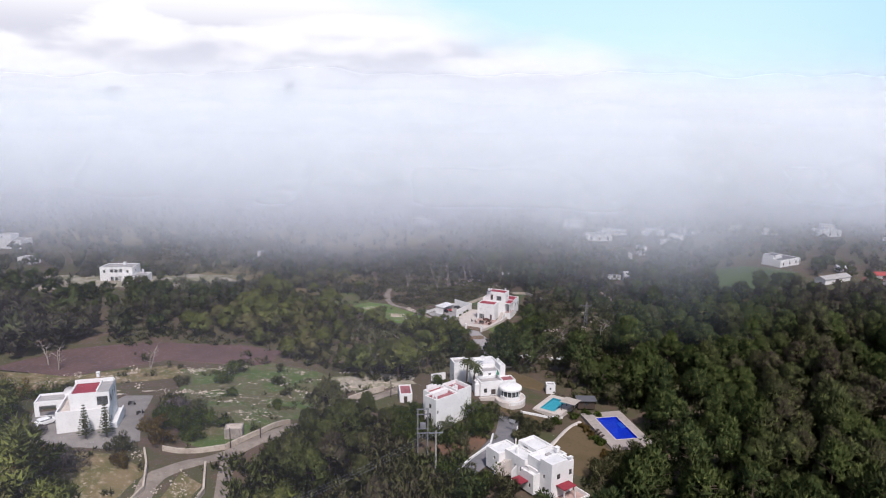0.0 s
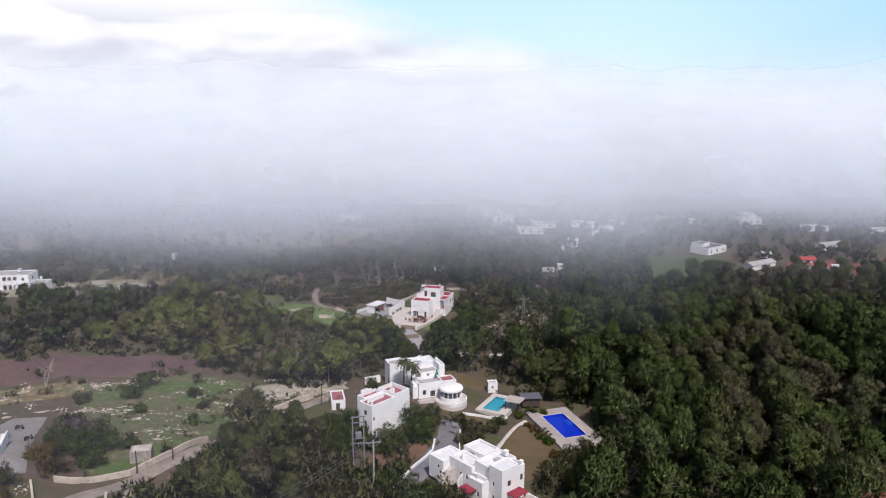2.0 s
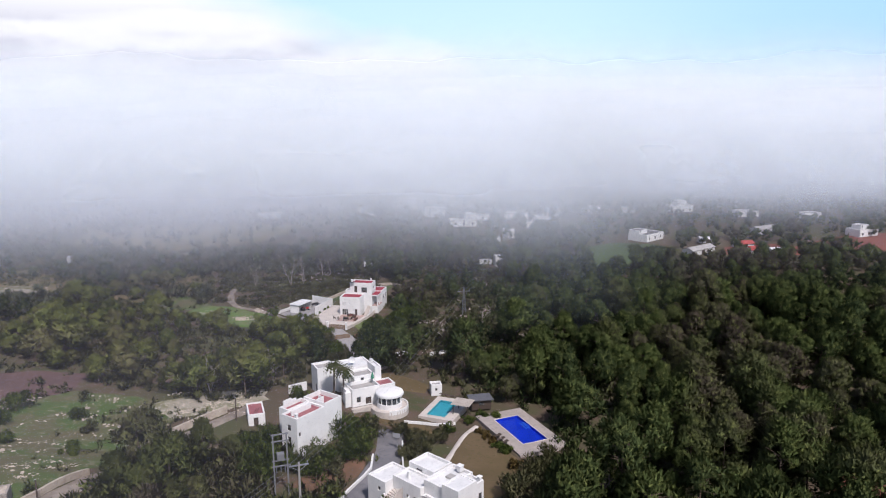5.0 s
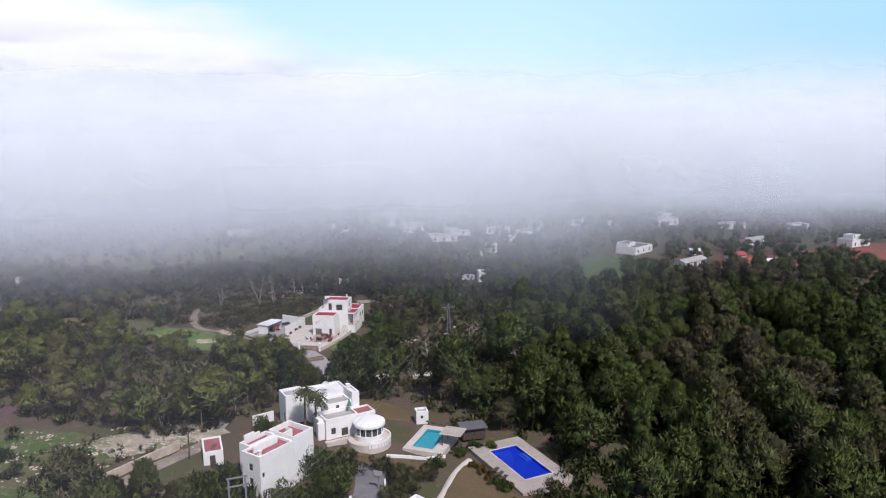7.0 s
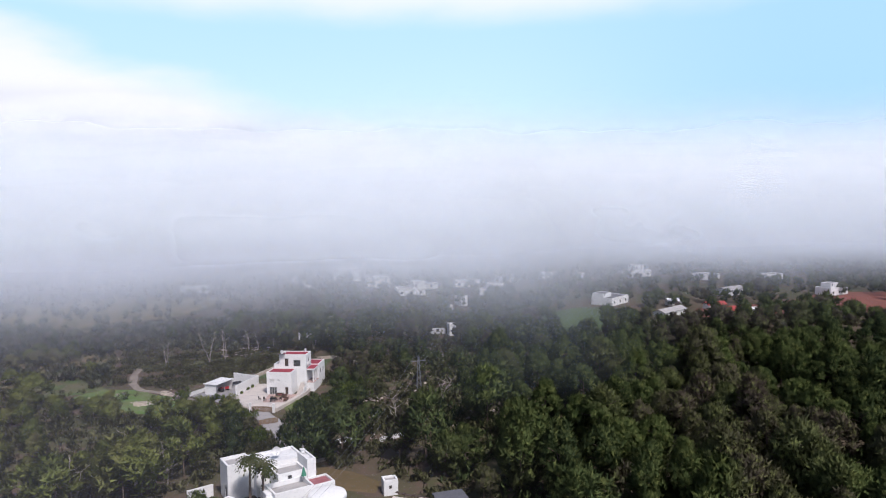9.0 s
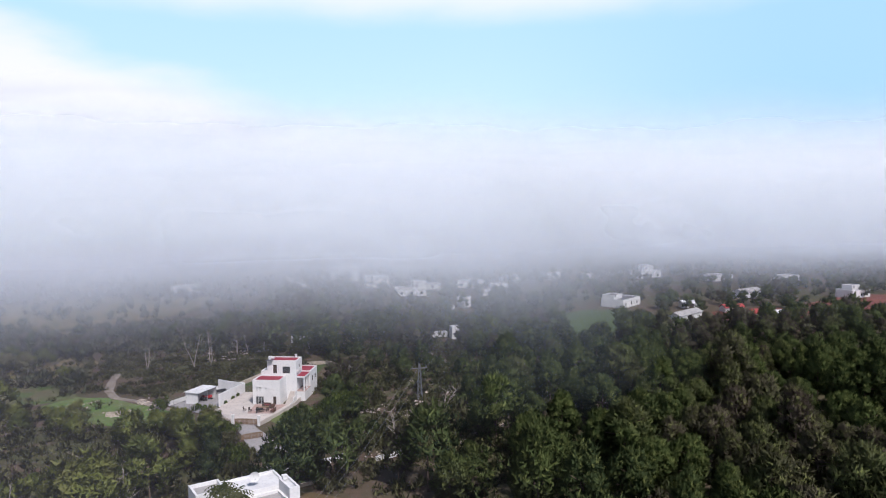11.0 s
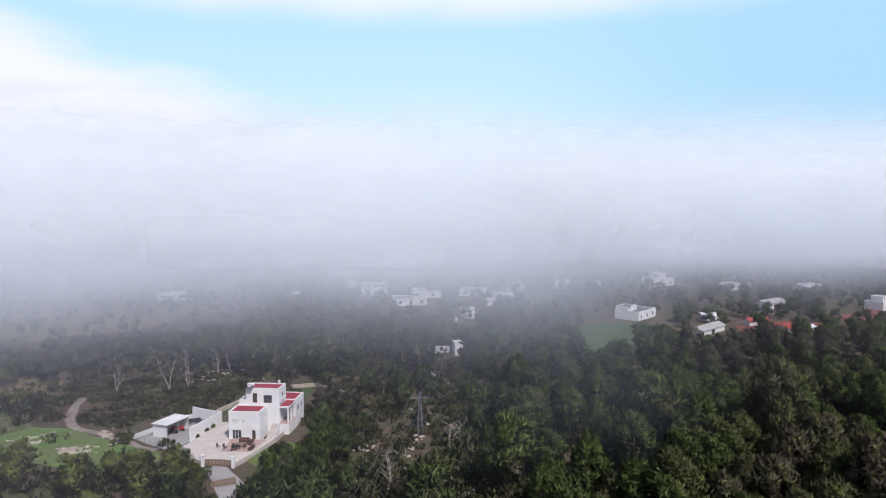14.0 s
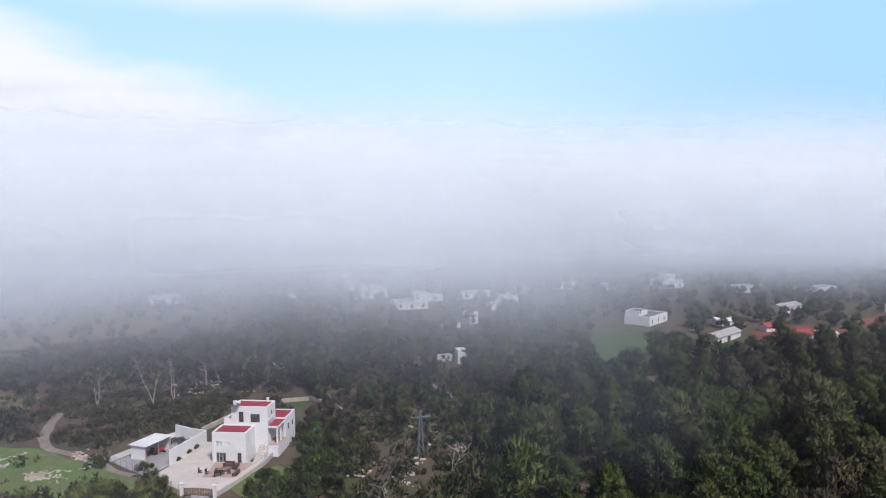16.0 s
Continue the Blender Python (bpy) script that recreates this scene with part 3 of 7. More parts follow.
ribbon("garden_path", [(-1.2, 105.5), (0.2, 110), (1.6, 115), (3.0, 119.5), (5.4, 123)], 1.25, PAVING, "pale flagstone garden path across a worn lawn", "path", 0.12, 0.15)
ribbon("hill_path", [(4, 276), (8, 268), (12, 255), (15, 242)], 2.6, TRACK, "pale earth path climbing between trees", "path", 0.08, 0.4)
patch("ploughed_field", [(-151, 103), (-140, 95), (-127, 103), (-112, 124), (-86, 132), (-84, 146), (-100, 147), (-119, 137), (-143, 118)], EARTH, "bare purplish brown turned earth beside the woods", "field")
patch("apron", [(-33, 180.5), (-29.6, 181), (-24.4, 175), (-21, 170), (-21.4, 163), (-23.6, 159), (-25.6, 163), (-27, 169), (-31, 176)], CONCRETE, "wide pale concrete apron before a timber gate", "road", 0.15, 0.5)
patch("meadow", [(-106, 119), (-84, 135), (-64, 131), (-55, 119), (-58, 100), (-60, 86), (-66, 84), (-76, 88), (-92, 99)], MEADOW, "rough green meadow strewn with pale limestone", "field", 0.06)
patch("bare_corner", [(-66, 126), (-58, 132), (-50, 136), (-42, 137), (-39.5, 130), (-46, 124), (-56, 118.5)], STONY, "pale bare stony earth at a meadow corner", "field", 0.08)
patch("yard_west", [(-112, 75), (-104, 66), (-98, 58), (-91, 56), (-80, 58), (-77, 64), (-85, 76), (-97, 96), (-103, 94), (-100, 82)], YARD, "grey concrete yard round a white house", "yard", 0.07, 0.5)
patch("verge_west", [(-104, 42), (-86, 36), (-69, 42), (-70, 56), (-77, 58), (-86, 55), (-100, 54)], DRYGRASS, "rough grass bank with dry patches", "field", 0.05)
patch("stony_strip", [(-153, 101), (-140, 86), (-124, 92), (-106, 108), (-98, 118), (-108, 122), (-127, 103), (-141, 95)], DRYGRASS, "dry stony strip beside turned earth", "field", 0.06)
patch("lane_verge", [(-63, 47), (-58.5, 48), (-60, 58), (-65.5, 60)], DRYGRASS, "dry stony ground between two lanes", "field", 0.05, 0.6)
patch("lawn", [(-1, 105), (0.5, 112), (4, 122), (7, 120), (13, 108), (16, 102), (13, 95), (6, 92), (1, 97)], LAWN, "worn brownish garden lawn behind a white villa", "lawn", 0.06, 0.6)
patch("palm_garden", [(-22, 123), (-16, 122.5), (-8, 118.5), (-3, 118), (-4, 122.5), (-10, 122), (-17, 124.5)], LAWN, "dry lawn in front of a curved terrace", "lawn", 0.05, 0.4)
patch("back_lawn", [(-19, 150), (-15, 141), (-6, 140), (-5, 145), (-10, 149), (-16, 152)], LAWN, "brownish green lawn behind a villa", "lawn", 0.06, 0.4)
patch("north_meadow", [(-86, 224), (-76, 222), (-66, 214), (-55, 206), (-48, 200), (-46, 194), (-56, 188), (-72, 196), (-82, 205), (-90, 214)], GRASS, "green rough grass with scattered pale rubble", "field", 0.05)
patch("slope_grass", [(-30, 193), (-28, 199), (-23, 203), (-19, 199), (-21, 192), (-26, 188)], GRASS, "green grass slope below a paved yard", "field", 0.05, 0.6)
patch("walled_plot", [(-43, 227), (-35, 245), (-22, 247), (-24, 231), (-33, 226)], FIELD, "walled plot of dull green grass", "field", 0.05, 0.5)
patch("east_field", [(62, 272), (60, 318), (80, 330), (92, 329), (104, 322), (92, 292), (78, 276)], FIELD, "flat green field before a white farmhouse", "field", 0.06)
patch("red_field", [(172, 290), (178, 326), (215, 352), (250, 350), (240, 305), (205, 286)], REDEARTH, "bare orange red earth field", "field", 0.08)
patch("red_yard", [(126, 300), (132, 318), (160, 322), (172, 305), (158, 294)], REDEARTH, "red earth yard around farm sheds", "field", 0.07)
patch("bank", [(-28, 96), (-21, 94), (-16, 101), (-15.5, 108), (-19, 108), (-25, 102)], BROWNEARTH, "reddish bare earth bank above a drive", "field", 0.05, 0.6)
patch("clearing_east", [(41, 197), (42, 206), (45, 207), (44.5, 198)], YARD, "small bare stony clearing among pines", "field", 0.05)
patch("clearing_south", [(62, 88), (66, 104), (78, 104), (80, 90)], REDEARTH, "bare red earth clearing among pines", "field", 0.05)
patch("far_fields", [(-190, 330), (-140, 322), (-100, 345), (-80, 400), (-150, 410), (-210, 380)], DRYGRASS, "dim flat fields under the mist", "field", 0.05)
patch("terraced_plot", [(-190, 214), (-172, 220), (-150, 228), (-142, 238), (-158, 244), (-180, 236), (-194, 226)], STONY, "pale stony terraces beside a villa", "field", 0.05)
patch("villa_terraces", [(-248, 192), (-214, 184), (-176, 206), (-146, 214), (-140, 226), (-172, 232), (-206, 226), (-236, 212)], STONY, "pale stony terraces round a white villa", "field", 0.07)
patch("grey_field", [(-330, 300), (-250, 290), (-200, 306), (-210, 332), (-280, 345), (-340, 330)], DRYGRASS, "flat grey brown field dim in the mist", "field", 0.05)
patch("hut_meadow", [(-82, 92), (-79, 78), (-72, 70), (-64, 71), (-60, 80), (-59, 90), (-66, 88), (-74, 91)], MEADOW, "rough green grass round a small hut", "field", 0.05)
patch("olive_slope", [(-182, 240), (-150, 232), (-120, 214), (-92, 238), (-94, 262), (-120, 288), (-165, 284), (-190, 262)], DRYGRASS, "dry pale slope under olive trees", "field", 0.05)
patch("glade", [(-112, 218), (-98, 210), (-84, 222), (-90, 236), (-108, 234)], MEADOW, "small light green glade in the woods", "field", 0.05)


# ---- buildings ----
def bmesh_prism(corners, z0, z1):
    """An upright prism over a plan outline."""
    bm = bmesh.new()
    lo = [bm.verts.new((c.x, c.y, z0)) for c in corners]
    hi = [bm.verts.new((c.x, c.y, z1)) for c in corners]
    bm.faces.new(lo[::-1])
    bm.faces.new(hi)
    n = len(corners)
    for j in range(n):
        bm.faces.new((lo[j], lo[(j + 1) % n], hi[(j + 1) % n], hi[j]))
    bmesh.ops.recalc_face_normals(bm, faces=bm.faces)
    return bm


def wall_side(bm, a, b, t, z0, z1, holes, along):
    """One straight wall with openings. holes: (u, width, sill, height)."""
    length = b - a
    us = sorted({0.0, length, *(h[0] for h in holes), *(h[0] + h[1] for h in holes)})
    zs = sorted({z0, z1, *(z0 + h[2] for h in holes), *(z0 + h[2] + h[3] for h in holes)})
    for u0, u1 in zip(us, us[1:]):
        run = None
        for w0, w1 in zip(zs, zs[1:]):
            um, wm = (u0 + u1) / 2, (w0 + w1) / 2 - z0
            open_here = any(h[0] < um < h[0] + h[1] and h[2] < wm < h[2] + h[3] for h in holes)
            if open_here:
                if run is not None:
                    along(bm, a + u0, a + u1, run, w0)
                run = None
            elif run is None:
                run = w0
        if run is not None:
            along(bm, a + u0, a + u1, run, z1)


def block(parent, x0, y0, x1, y1, z0, z1, wall=None, roof=None, par=0.45, t=0.3, holes=(), frame_mat=None):
    """A flat-roofed block with a parapet. holes: (side, u, width, sill, height, kind), side f, b, l or r."""
    wall, roof, frame_mat = wall or WHITE, roof or ROOFWHITE, frame_mat or DARKWOOD
    bm = bmesh.new()
    by = {s: [h[1:5] for h in holes if h[0] == s] for s in "fblr"}
    wall_side(bm, x0, x1, t, z0, z1, by["f"], lambda m, p, q, lo, hi: box(m, p, y0, lo, q, y0 + t, hi))
    wall_side(bm, x0, x1, t, z0, z1, by["b"], lambda m, p, q, lo, hi: box(m, p, y1 - t, lo, q, y1, hi))
    wall_side(bm, y0 + t, y1 - t, t, z0, z1, by["l"], lambda m, p, q, lo, hi: box(m, x0, p, lo, x0 + t, q, hi))
    wall_side(bm, y0 + t, y1 - t, t, z0, z1, by["r"], lambda m, p, q, lo, hi: box(m, x1 - t, p, lo, x1, q, hi))
    bmesh.ops.remove_doubles(bm, verts=bm.verts, dist=0.0005)
    part("wall", bm, wall, parent)
    part("roof", boxes((x0 + t - 0.01, y0 + t - 0.01, z1 - par - 0.2, x1 - t + 0.01, y1 - t + 0.01, z1 - par)), roof, parent)
    for side, u, w, sill, h, kind in holes:
        lo, hi = z0 + sill, z0 + sill + h
        if side in "fb":
            y = y0 + 0.12 if side == "f" else y1 - 0.18
            a, b = x0 + u, x0 + u + w
            place = lambda p, q, lo_, hi_, d0, d1: (p, y + d0, lo_, q, y + d1, hi_)  # noqa: E731
        else:
            x = x0 + 0.12 if side == "l" else x1 - 0.18
            a, b = y0 + t + u, y0 + t + u + w
            place = lambda p, q, lo_, hi_, d0, d1: (x + d0, p, lo_, x + d1, q, hi_)  # noqa: E731
        if kind == "void":
            continue
        f = 0.09
        name = "door" if kind in ("door", "garage") else "window"
        bars = [place(a, b, lo, lo + f, 0, 0.07), place(a, b, hi - f, hi, 0, 0.07), place(a, a + f, lo + f, hi - f, 0, 0.07), place(b - f, b, lo + f, hi - f, 0, 0.07)]
        if kind == "shutter":
            n = 8
            bars += [place(a + f, b - f, lo + f + k * (hi - lo - 2 * f) / n, lo + f + (k + 0.8) * (hi - lo - 2 * f) / n, 0.02, 0.05) for k in range(n)]
            part("window", boxes(*bars), GREYWHITE, parent, "closed pale louvred shutters")
            continue
        if kind in ("window", "wide"):
            n = 3 if kind == "wide" else 2
            for k in range(1, n):
                c = a + (b - a) * k / n
                bars.append(place(c - 0.035, c + 0.035, lo + f, hi - f, 0, 0.07))
        ob = part(name, boxes(*bars), frame_mat, parent)
        if kind == "door":
            part("leaf", boxes(place(a + f, b - f, lo + f, hi - f, 0.02, 0.05)), DARKWOOD, ob)
        elif kind == "garage":
            part("leaf", boxes(*(place(a + f, b - f, lo + f + k * (hi - lo - 2 * f) / 5, lo + f + (k + 0.94) * (hi - lo - 2 * f) / 5, 0.02, 0.05) for k in range(5))), GREYCANVAS, ob)
        else:
            part("pane", boxes(place(a + f, b - f, lo + f, hi - f, 0.025, 0.04)), PANE, ob)


def chimney(parent, x, y, z, h=0.9, s=0.3):
    part("chimney", boxes((x - s, y - s, z, x + s, y + s, z + h), (x - s - 0.08, y - s - 0.08, z + h, x + s + 0.08, y + s + 0.08, z + h + 0.12), bevel=0.02), WHITE, parent)


def dish(name_label, x, y, z, yaw, r=0.8, group=""):
    d = thing("satellite_dish", name_label, "satellite dish", x, y, z, yaw, group)
    bm = bmesh.new()
    rings, n = 4, 20
    for s in (0.0, 0.03):
        rows = []
        for k in range(rings + 1):
            q = r * k / rings
            rows.append([bm.verts.new((q * math.cos(a), -0.35 * (q / r) ** 2 * r - s + 0.3, 1.1 + q * math.sin(a))) for a in (2 * math.pi * j / n for j in range(n))])
        for k in range(rings):
            for j in range(n):
                bm.faces.new((rows[k][j], rows[k + 1][j], rows[k + 1][(j + 1) % n], rows[k][(j + 1) % n]))
    part("reflector", bm, WHITE, d, "round white reflector")
    part("mast", rods(((0, 0.32, 0), (0, 0.32, 1.1), 0.06)), STEEL, d)
    part("feed_arm", rods(((0, 0.25, 0.5), (0, -0.9, 1.1), 0.025), ((0, -0.9, 1.1), (0, -0.75, 1.1), 0.07)), STEEL, d)
    return d


# the white two-storey house with red flat roofs, at the end of the gated lane
fh = thing("house", "white two-storey cubic house with red flat roofs", "house", -35.6, 205.4, -0.2, -10)
block(fh, 0, -0.5, 6.7, 4.4, 0, 6.25, roof=REDROOF, par=0.18, holes=[("f", 0.7, 2.0, 0.3, 2.0, "wide"), ("f", 4.9, 0.9, 0.3, 2.05, "door"), ("f", 0.85, 0.5, 3.4, 1.1, "shutter"), ("f", 1.5, 0.5, 3.4, 1.1, "shutter"), ("f", 2.9, 0.6, 3.8, 0.6, "shutter")], frame_mat=GREYWHITE)
block(fh, 1.9, 4.41, 9.3, 9.0, 0, 9.9, roof=REDROOF, par=0.18, holes=[("f", 1.5, 1.0, 6.7, 2.1, "door"), ("f", 3.9, 1.9, 6.7, 1.7, "wide"), ("r", 1.7, 0.9, 7.6, 1.0, "window"), ("r", 0.4, 1.0, 0.4, 2.0, "door")])
block(fh, 5.0, 9.01, 11.4, 15.0, 0, 6.3, roof=REDROOF, par=0.12, holes=[("r", 1.0, 1.2, 3.4, 1.3, "window"), ("r", 3.6, 1.2, 3.4, 1.3, "window")])
block(fh, 0.35, 4.41, 1.88, 7.5, 0, 7.3, holes=[("l", 0.8, 0.8, 3.6, 1.1, "window")])
part("porch_roof", boxes((9.3, 4.5, 5.65, 11.4, 9.0, 6.05)), WHITE, fh)
part("porch_covering", boxes((9.32, 4.6, 6.05, 11.3, 8.95, 6.11)), REDROOF, fh, "red painted porch roof")
for yy in (4.75, 6.8, 8.8):
    part("column", boxes((10.95, yy - 0.15, 0, 11.25, yy + 0.15, 5.65), bevel=0.02), WHITE, fh)
part("porch_floor", boxes((9.3, 4.0, 0, 11.5, 9.0, 2.4)), WHITE, fh)
part("porch_paving", boxes((9.3, 4.02, 2.4, 11.48, 9.0, 2.46)), PINKPAVE, fh)
for yy in (5.2, 7.2):
    part("air_conditioner", boxes((9.31, yy - 0.45, 6.9, 9.65, yy + 0.45, 7.5), bevel=0.03), GREYWHITE, fh, "pale air conditioning unit")
for k in range(12):
    part("step", boxes((7.9, 3.9 - k * 0.42 - 0.42, 0, 9.3, 3.9 - k * 0.42, 2.46 - k * 0.2), bevel=0.01), PAVING, fh)
part("side_parapet", boxes((9.32, -1.5, 0, 9.5, 4.0, 0.8), (9.32, 1.2, 0.8, 9.5, 4.0, 1.7), (9.32, 2.6, 1.7, 9.5, 4.0, 2.7)), WHITE, fh)
chimney(fh, 2.5, 5.0, 9.8, 0.9, 0.25)
chimney(fh, 8.0, 8.4, 9.8, 0.7, 0.2)
tank = thing("solar_water_heater", "silver solar water tank on a red roof", "water heater", -32.0, 209.9, 9.5, -10)
part("tank", rods(((-0.7, 0.2, 0.75), (0.7, 0.2, 0.75), 0.28), sides=14), WHITE, tank)
part("panel", boxes((-0.8, -1.5, 0.28, 0.8, -0.05, 0.33)), SLATE, tank)
part("leg", rods(((-0.6, 0.2, 0), (-0.6, 0.2, 0.6), 0.04)), STEEL, tank)
part("leg", rods(((0.6, 0.2, 0), (0.6, 0.2, 0.6), 0.04)), STEEL, tank)


def run_wall(name, points, h, t, material, label, category="wall", base=0.6, cap=None, hs=None, kind="structure"):
    """A wall along a polyline that follows the land."""
    bm = bmesh.new()
    pts = [Vector(p) for p in points]
    n_all = len(pts) - 1
    for k, (a, b) in enumerate(zip(pts, pts[1:])):
        n = max(1, int((b - a).length / 2.0))
        d = (b - a).normalized()
        s = Vector((-d.y, d.x)) * t / 2
        for i in range(n):
            p, q = a.lerp(b, i / n), a.lerp(b, (i + 1) / n)
            f0, f1 = (k + i / n) / n_all, (k + (i + 1) / n) / n_all
            h0 = h if hs is None else hs[0] + (hs[1] - hs[0]) * f0
            h1 = h if hs is None else hs[0] + (hs[1] - hs[0]) * f1
            zp, zq = gz(p.x, p.y), gz(q.x, q.y)
            lo = [bm.verts.new((*(w + o), z - base)) for w, o, z in ((p, s, zp), (q, s, zq), (q, -s, zq), (p, -s, zp))]
            hi = [bm.verts.new((*(w + o), z + g)) for w, o, z, g in ((p, s, zp, h0), (q, s, zq, h1), (q, -s, zq, h1), (p, -s, zp, h0))]
            bm.faces.new(hi)
            bm.faces.new(lo[::-1])
            for j in range(4):
                bm.faces.new((lo[j], lo[(j + 1) % 4], hi[(j + 1) % 4], hi[j]))
    bmesh.ops.recalc_face_normals(bm, faces=bm.faces)
    ob = part(name, bm, material, None)
    return tagged(ob, label, category, kind=kind)


patch("court", [(-46, 199), (-37.2, 190.6), (-31.4, 189.4), (-28.4, 196), (-26.0, 203), (-29, 205.4), (-35.4, 206.4), (-33.8, 215), (-40.4, 219), (-43.4, 206)], PAVING, "pale paved yard before a white house", "yard", 0.14, 0.0)
patch("terrace", [(-36.0, 197.4), (-30.0, 196.6), (-27.0, 204.0), (-35.4, 205.2)], PINKPAVE, "terracotta paved terrace at the house front", "terrace", 0.19, 0.0)
patch("shed_yard", [(-57.0, 211.4), (-51, 222.8), (-46.6, 225.6), (-41.0, 219.0), (-44.0, 205.2), (-46.6, 200.2), (-52.0, 206.0)], CONCRETE, "pale concrete yard round an open shed", "yard", 0.10, 0.0)
run_wall("yard_wall_a", [(-43.7, 205.0), (-40.6, 219.2)], 2.8, 0.3, WHITE, "tall whitewashed yard wall stepping up the slope", hs=(3.0, 2.3))
run_wall("yard_wall_b", [(-40.7, 219.4), (-48.6, 225.0)], 2.2, 0.3, WHITE, "whitewashed rear yard wall", hs=(2.3, 2.7))
run_wall("yard_wall_c", [(-57.5, 211.5), (-51.0, 223.5), (-46.5, 227.0)], 0.9, 0.25, GREYWHITE, "low grey boundary wall round a shed yard")
run_wall("yard_wall_d", [(-46.2, 198.8), (-37.6, 190.4)], 0.9, 0.3, STONE, "low dark stone wall along a paved yard")
run_wall("yard_wall_e", [(-31.2, 189.3), (-28.2, 196), (-25.6, 203.2), (-24.4, 210), (-22.4, 219)], 0.8, 0.25, PAVING, "low pale wall beside the stepped terrace")
run_wall("plot_wall", [(-43.5, 227), (-39, 236), (-35.0, 245.5), (-22, 247.5), (-15, 240), (-12, 233)], 0.9, 0.4, STONE, "pale dry stone wall round a grassy plot")
for px, py in ((-37.2, 190.2), (-31.4, 189.1)):
    post = thing("gate_post", "square white gate post beside a timber gate", "gate post", px, py, gz(px, py) - 0.3, -8, "gate posts")
    part("shaft", boxes((-0.25, -0.25, 0, 0.25, 0.25, 2.3), bevel=0.02), WHITE, post)
    part("cap", boxes((-0.32, -0.32, 2.3, 0.32, 0.32, 2.45), bevel=0.02), WHITE, post)


def plank_gate(x, y, yaw, width, h, label):
    g = thing("timber_gate", label, "gate", x, y, gz(x, y), yaw)
    n = int(width / 0.28)
    for k in range(n):
        u = -width / 2 + (k + 0.5) * width / n
        part("board", boxes((u - 0.11, -0.03, 0.08, u + 0.11, 0.03, h + 0.12 * math.sin(math.pi * (k + 0.5) / n))), WOOD, g)
    for zz in (0.35, h - 0.2):
        part("rail", boxes((-width / 2, 0.03, zz, width / 2, 0.09, zz + 0.12)), WOOD, g)
    return g


plank_gate(-34.3, 189.7, -11, 5.2, 1.3, "closed brown timber gate between white posts")
plank_gate(-31.2, 180.6, 24, 4.4, 1.2, "brown timber gate leaning open beside the lane")
plank_gate(-27.4, 182.6, 62, 2.2, 1.1, "short brown timber fence panel by the lane")

def wire_fence(points, h, label):
    """Thin steel posts joined by three wires along a line."""
    f = thing("wire_fence", label, "fence", 0, 0, 0, 0)
    line = []
    for (ax, ay), (bx, by) in zip(points, points[1:]):
        n = max(2, int(math.hypot(bx - ax, by - ay) / 2.2))
        line += [(ax + (bx - ax) * k / n, ay + (by - ay) * k / n) for k in range(n)]
    line.append(points[-1])
    for x, y in line:
        part("post", rods(((x, y, gz(x, y)), (x, y, gz(x, y) + h), 0.045), sides=6), STEEL, f)
    for up in (0.45, 0.75, 1.0):
        part("wire", rods(*[((a[0], a[1], gz(*a) + up * h), (b[0], b[1], gz(*b) + up * h), 0.018) for a, b in zip(line, line[1:])], sides=4), STEEL, f)
    return f


wire_fence([(-46.4, 199.2), (-37.9, 190.8)], 1.7, "thin wire fence along a low yard wall")
wire_fence([(-57.6, 211.6), (-52.2, 206.2), (-47.0, 200.4)], 1.6, "thin wire fence round a shed yard")

# open shed with white corrugated roof
sh = thing("open_shed", "open-sided shed with a white corrugated roof", "shed", -53.6, 212.2, -1.6, -25)
part("wall", boxes((0, 0, 0, 3.6, 0.15, 3.0), (0, 0.15, 0, 0.15, 6.8, 3.1), (0.15, 6.65, 0, 3.9, 6.8, 3.2)), WHITE, sh)
for yy in (0.1, 3.4, 6.7):
    part("post", boxes((3.75, yy - 0.08, 0, 3.9, yy + 0.08, 3.2)), STEEL, sh)
for k in range(14):
    u = -0.3 + k * 0.32
    part("roof_sheet", boxes((u, -0.35, 3.22 + 0.012 * (k % 2), u + 0.315, 7.1, 3.27 + 0.012 * (k % 2))), ROOFWHITE, sh)


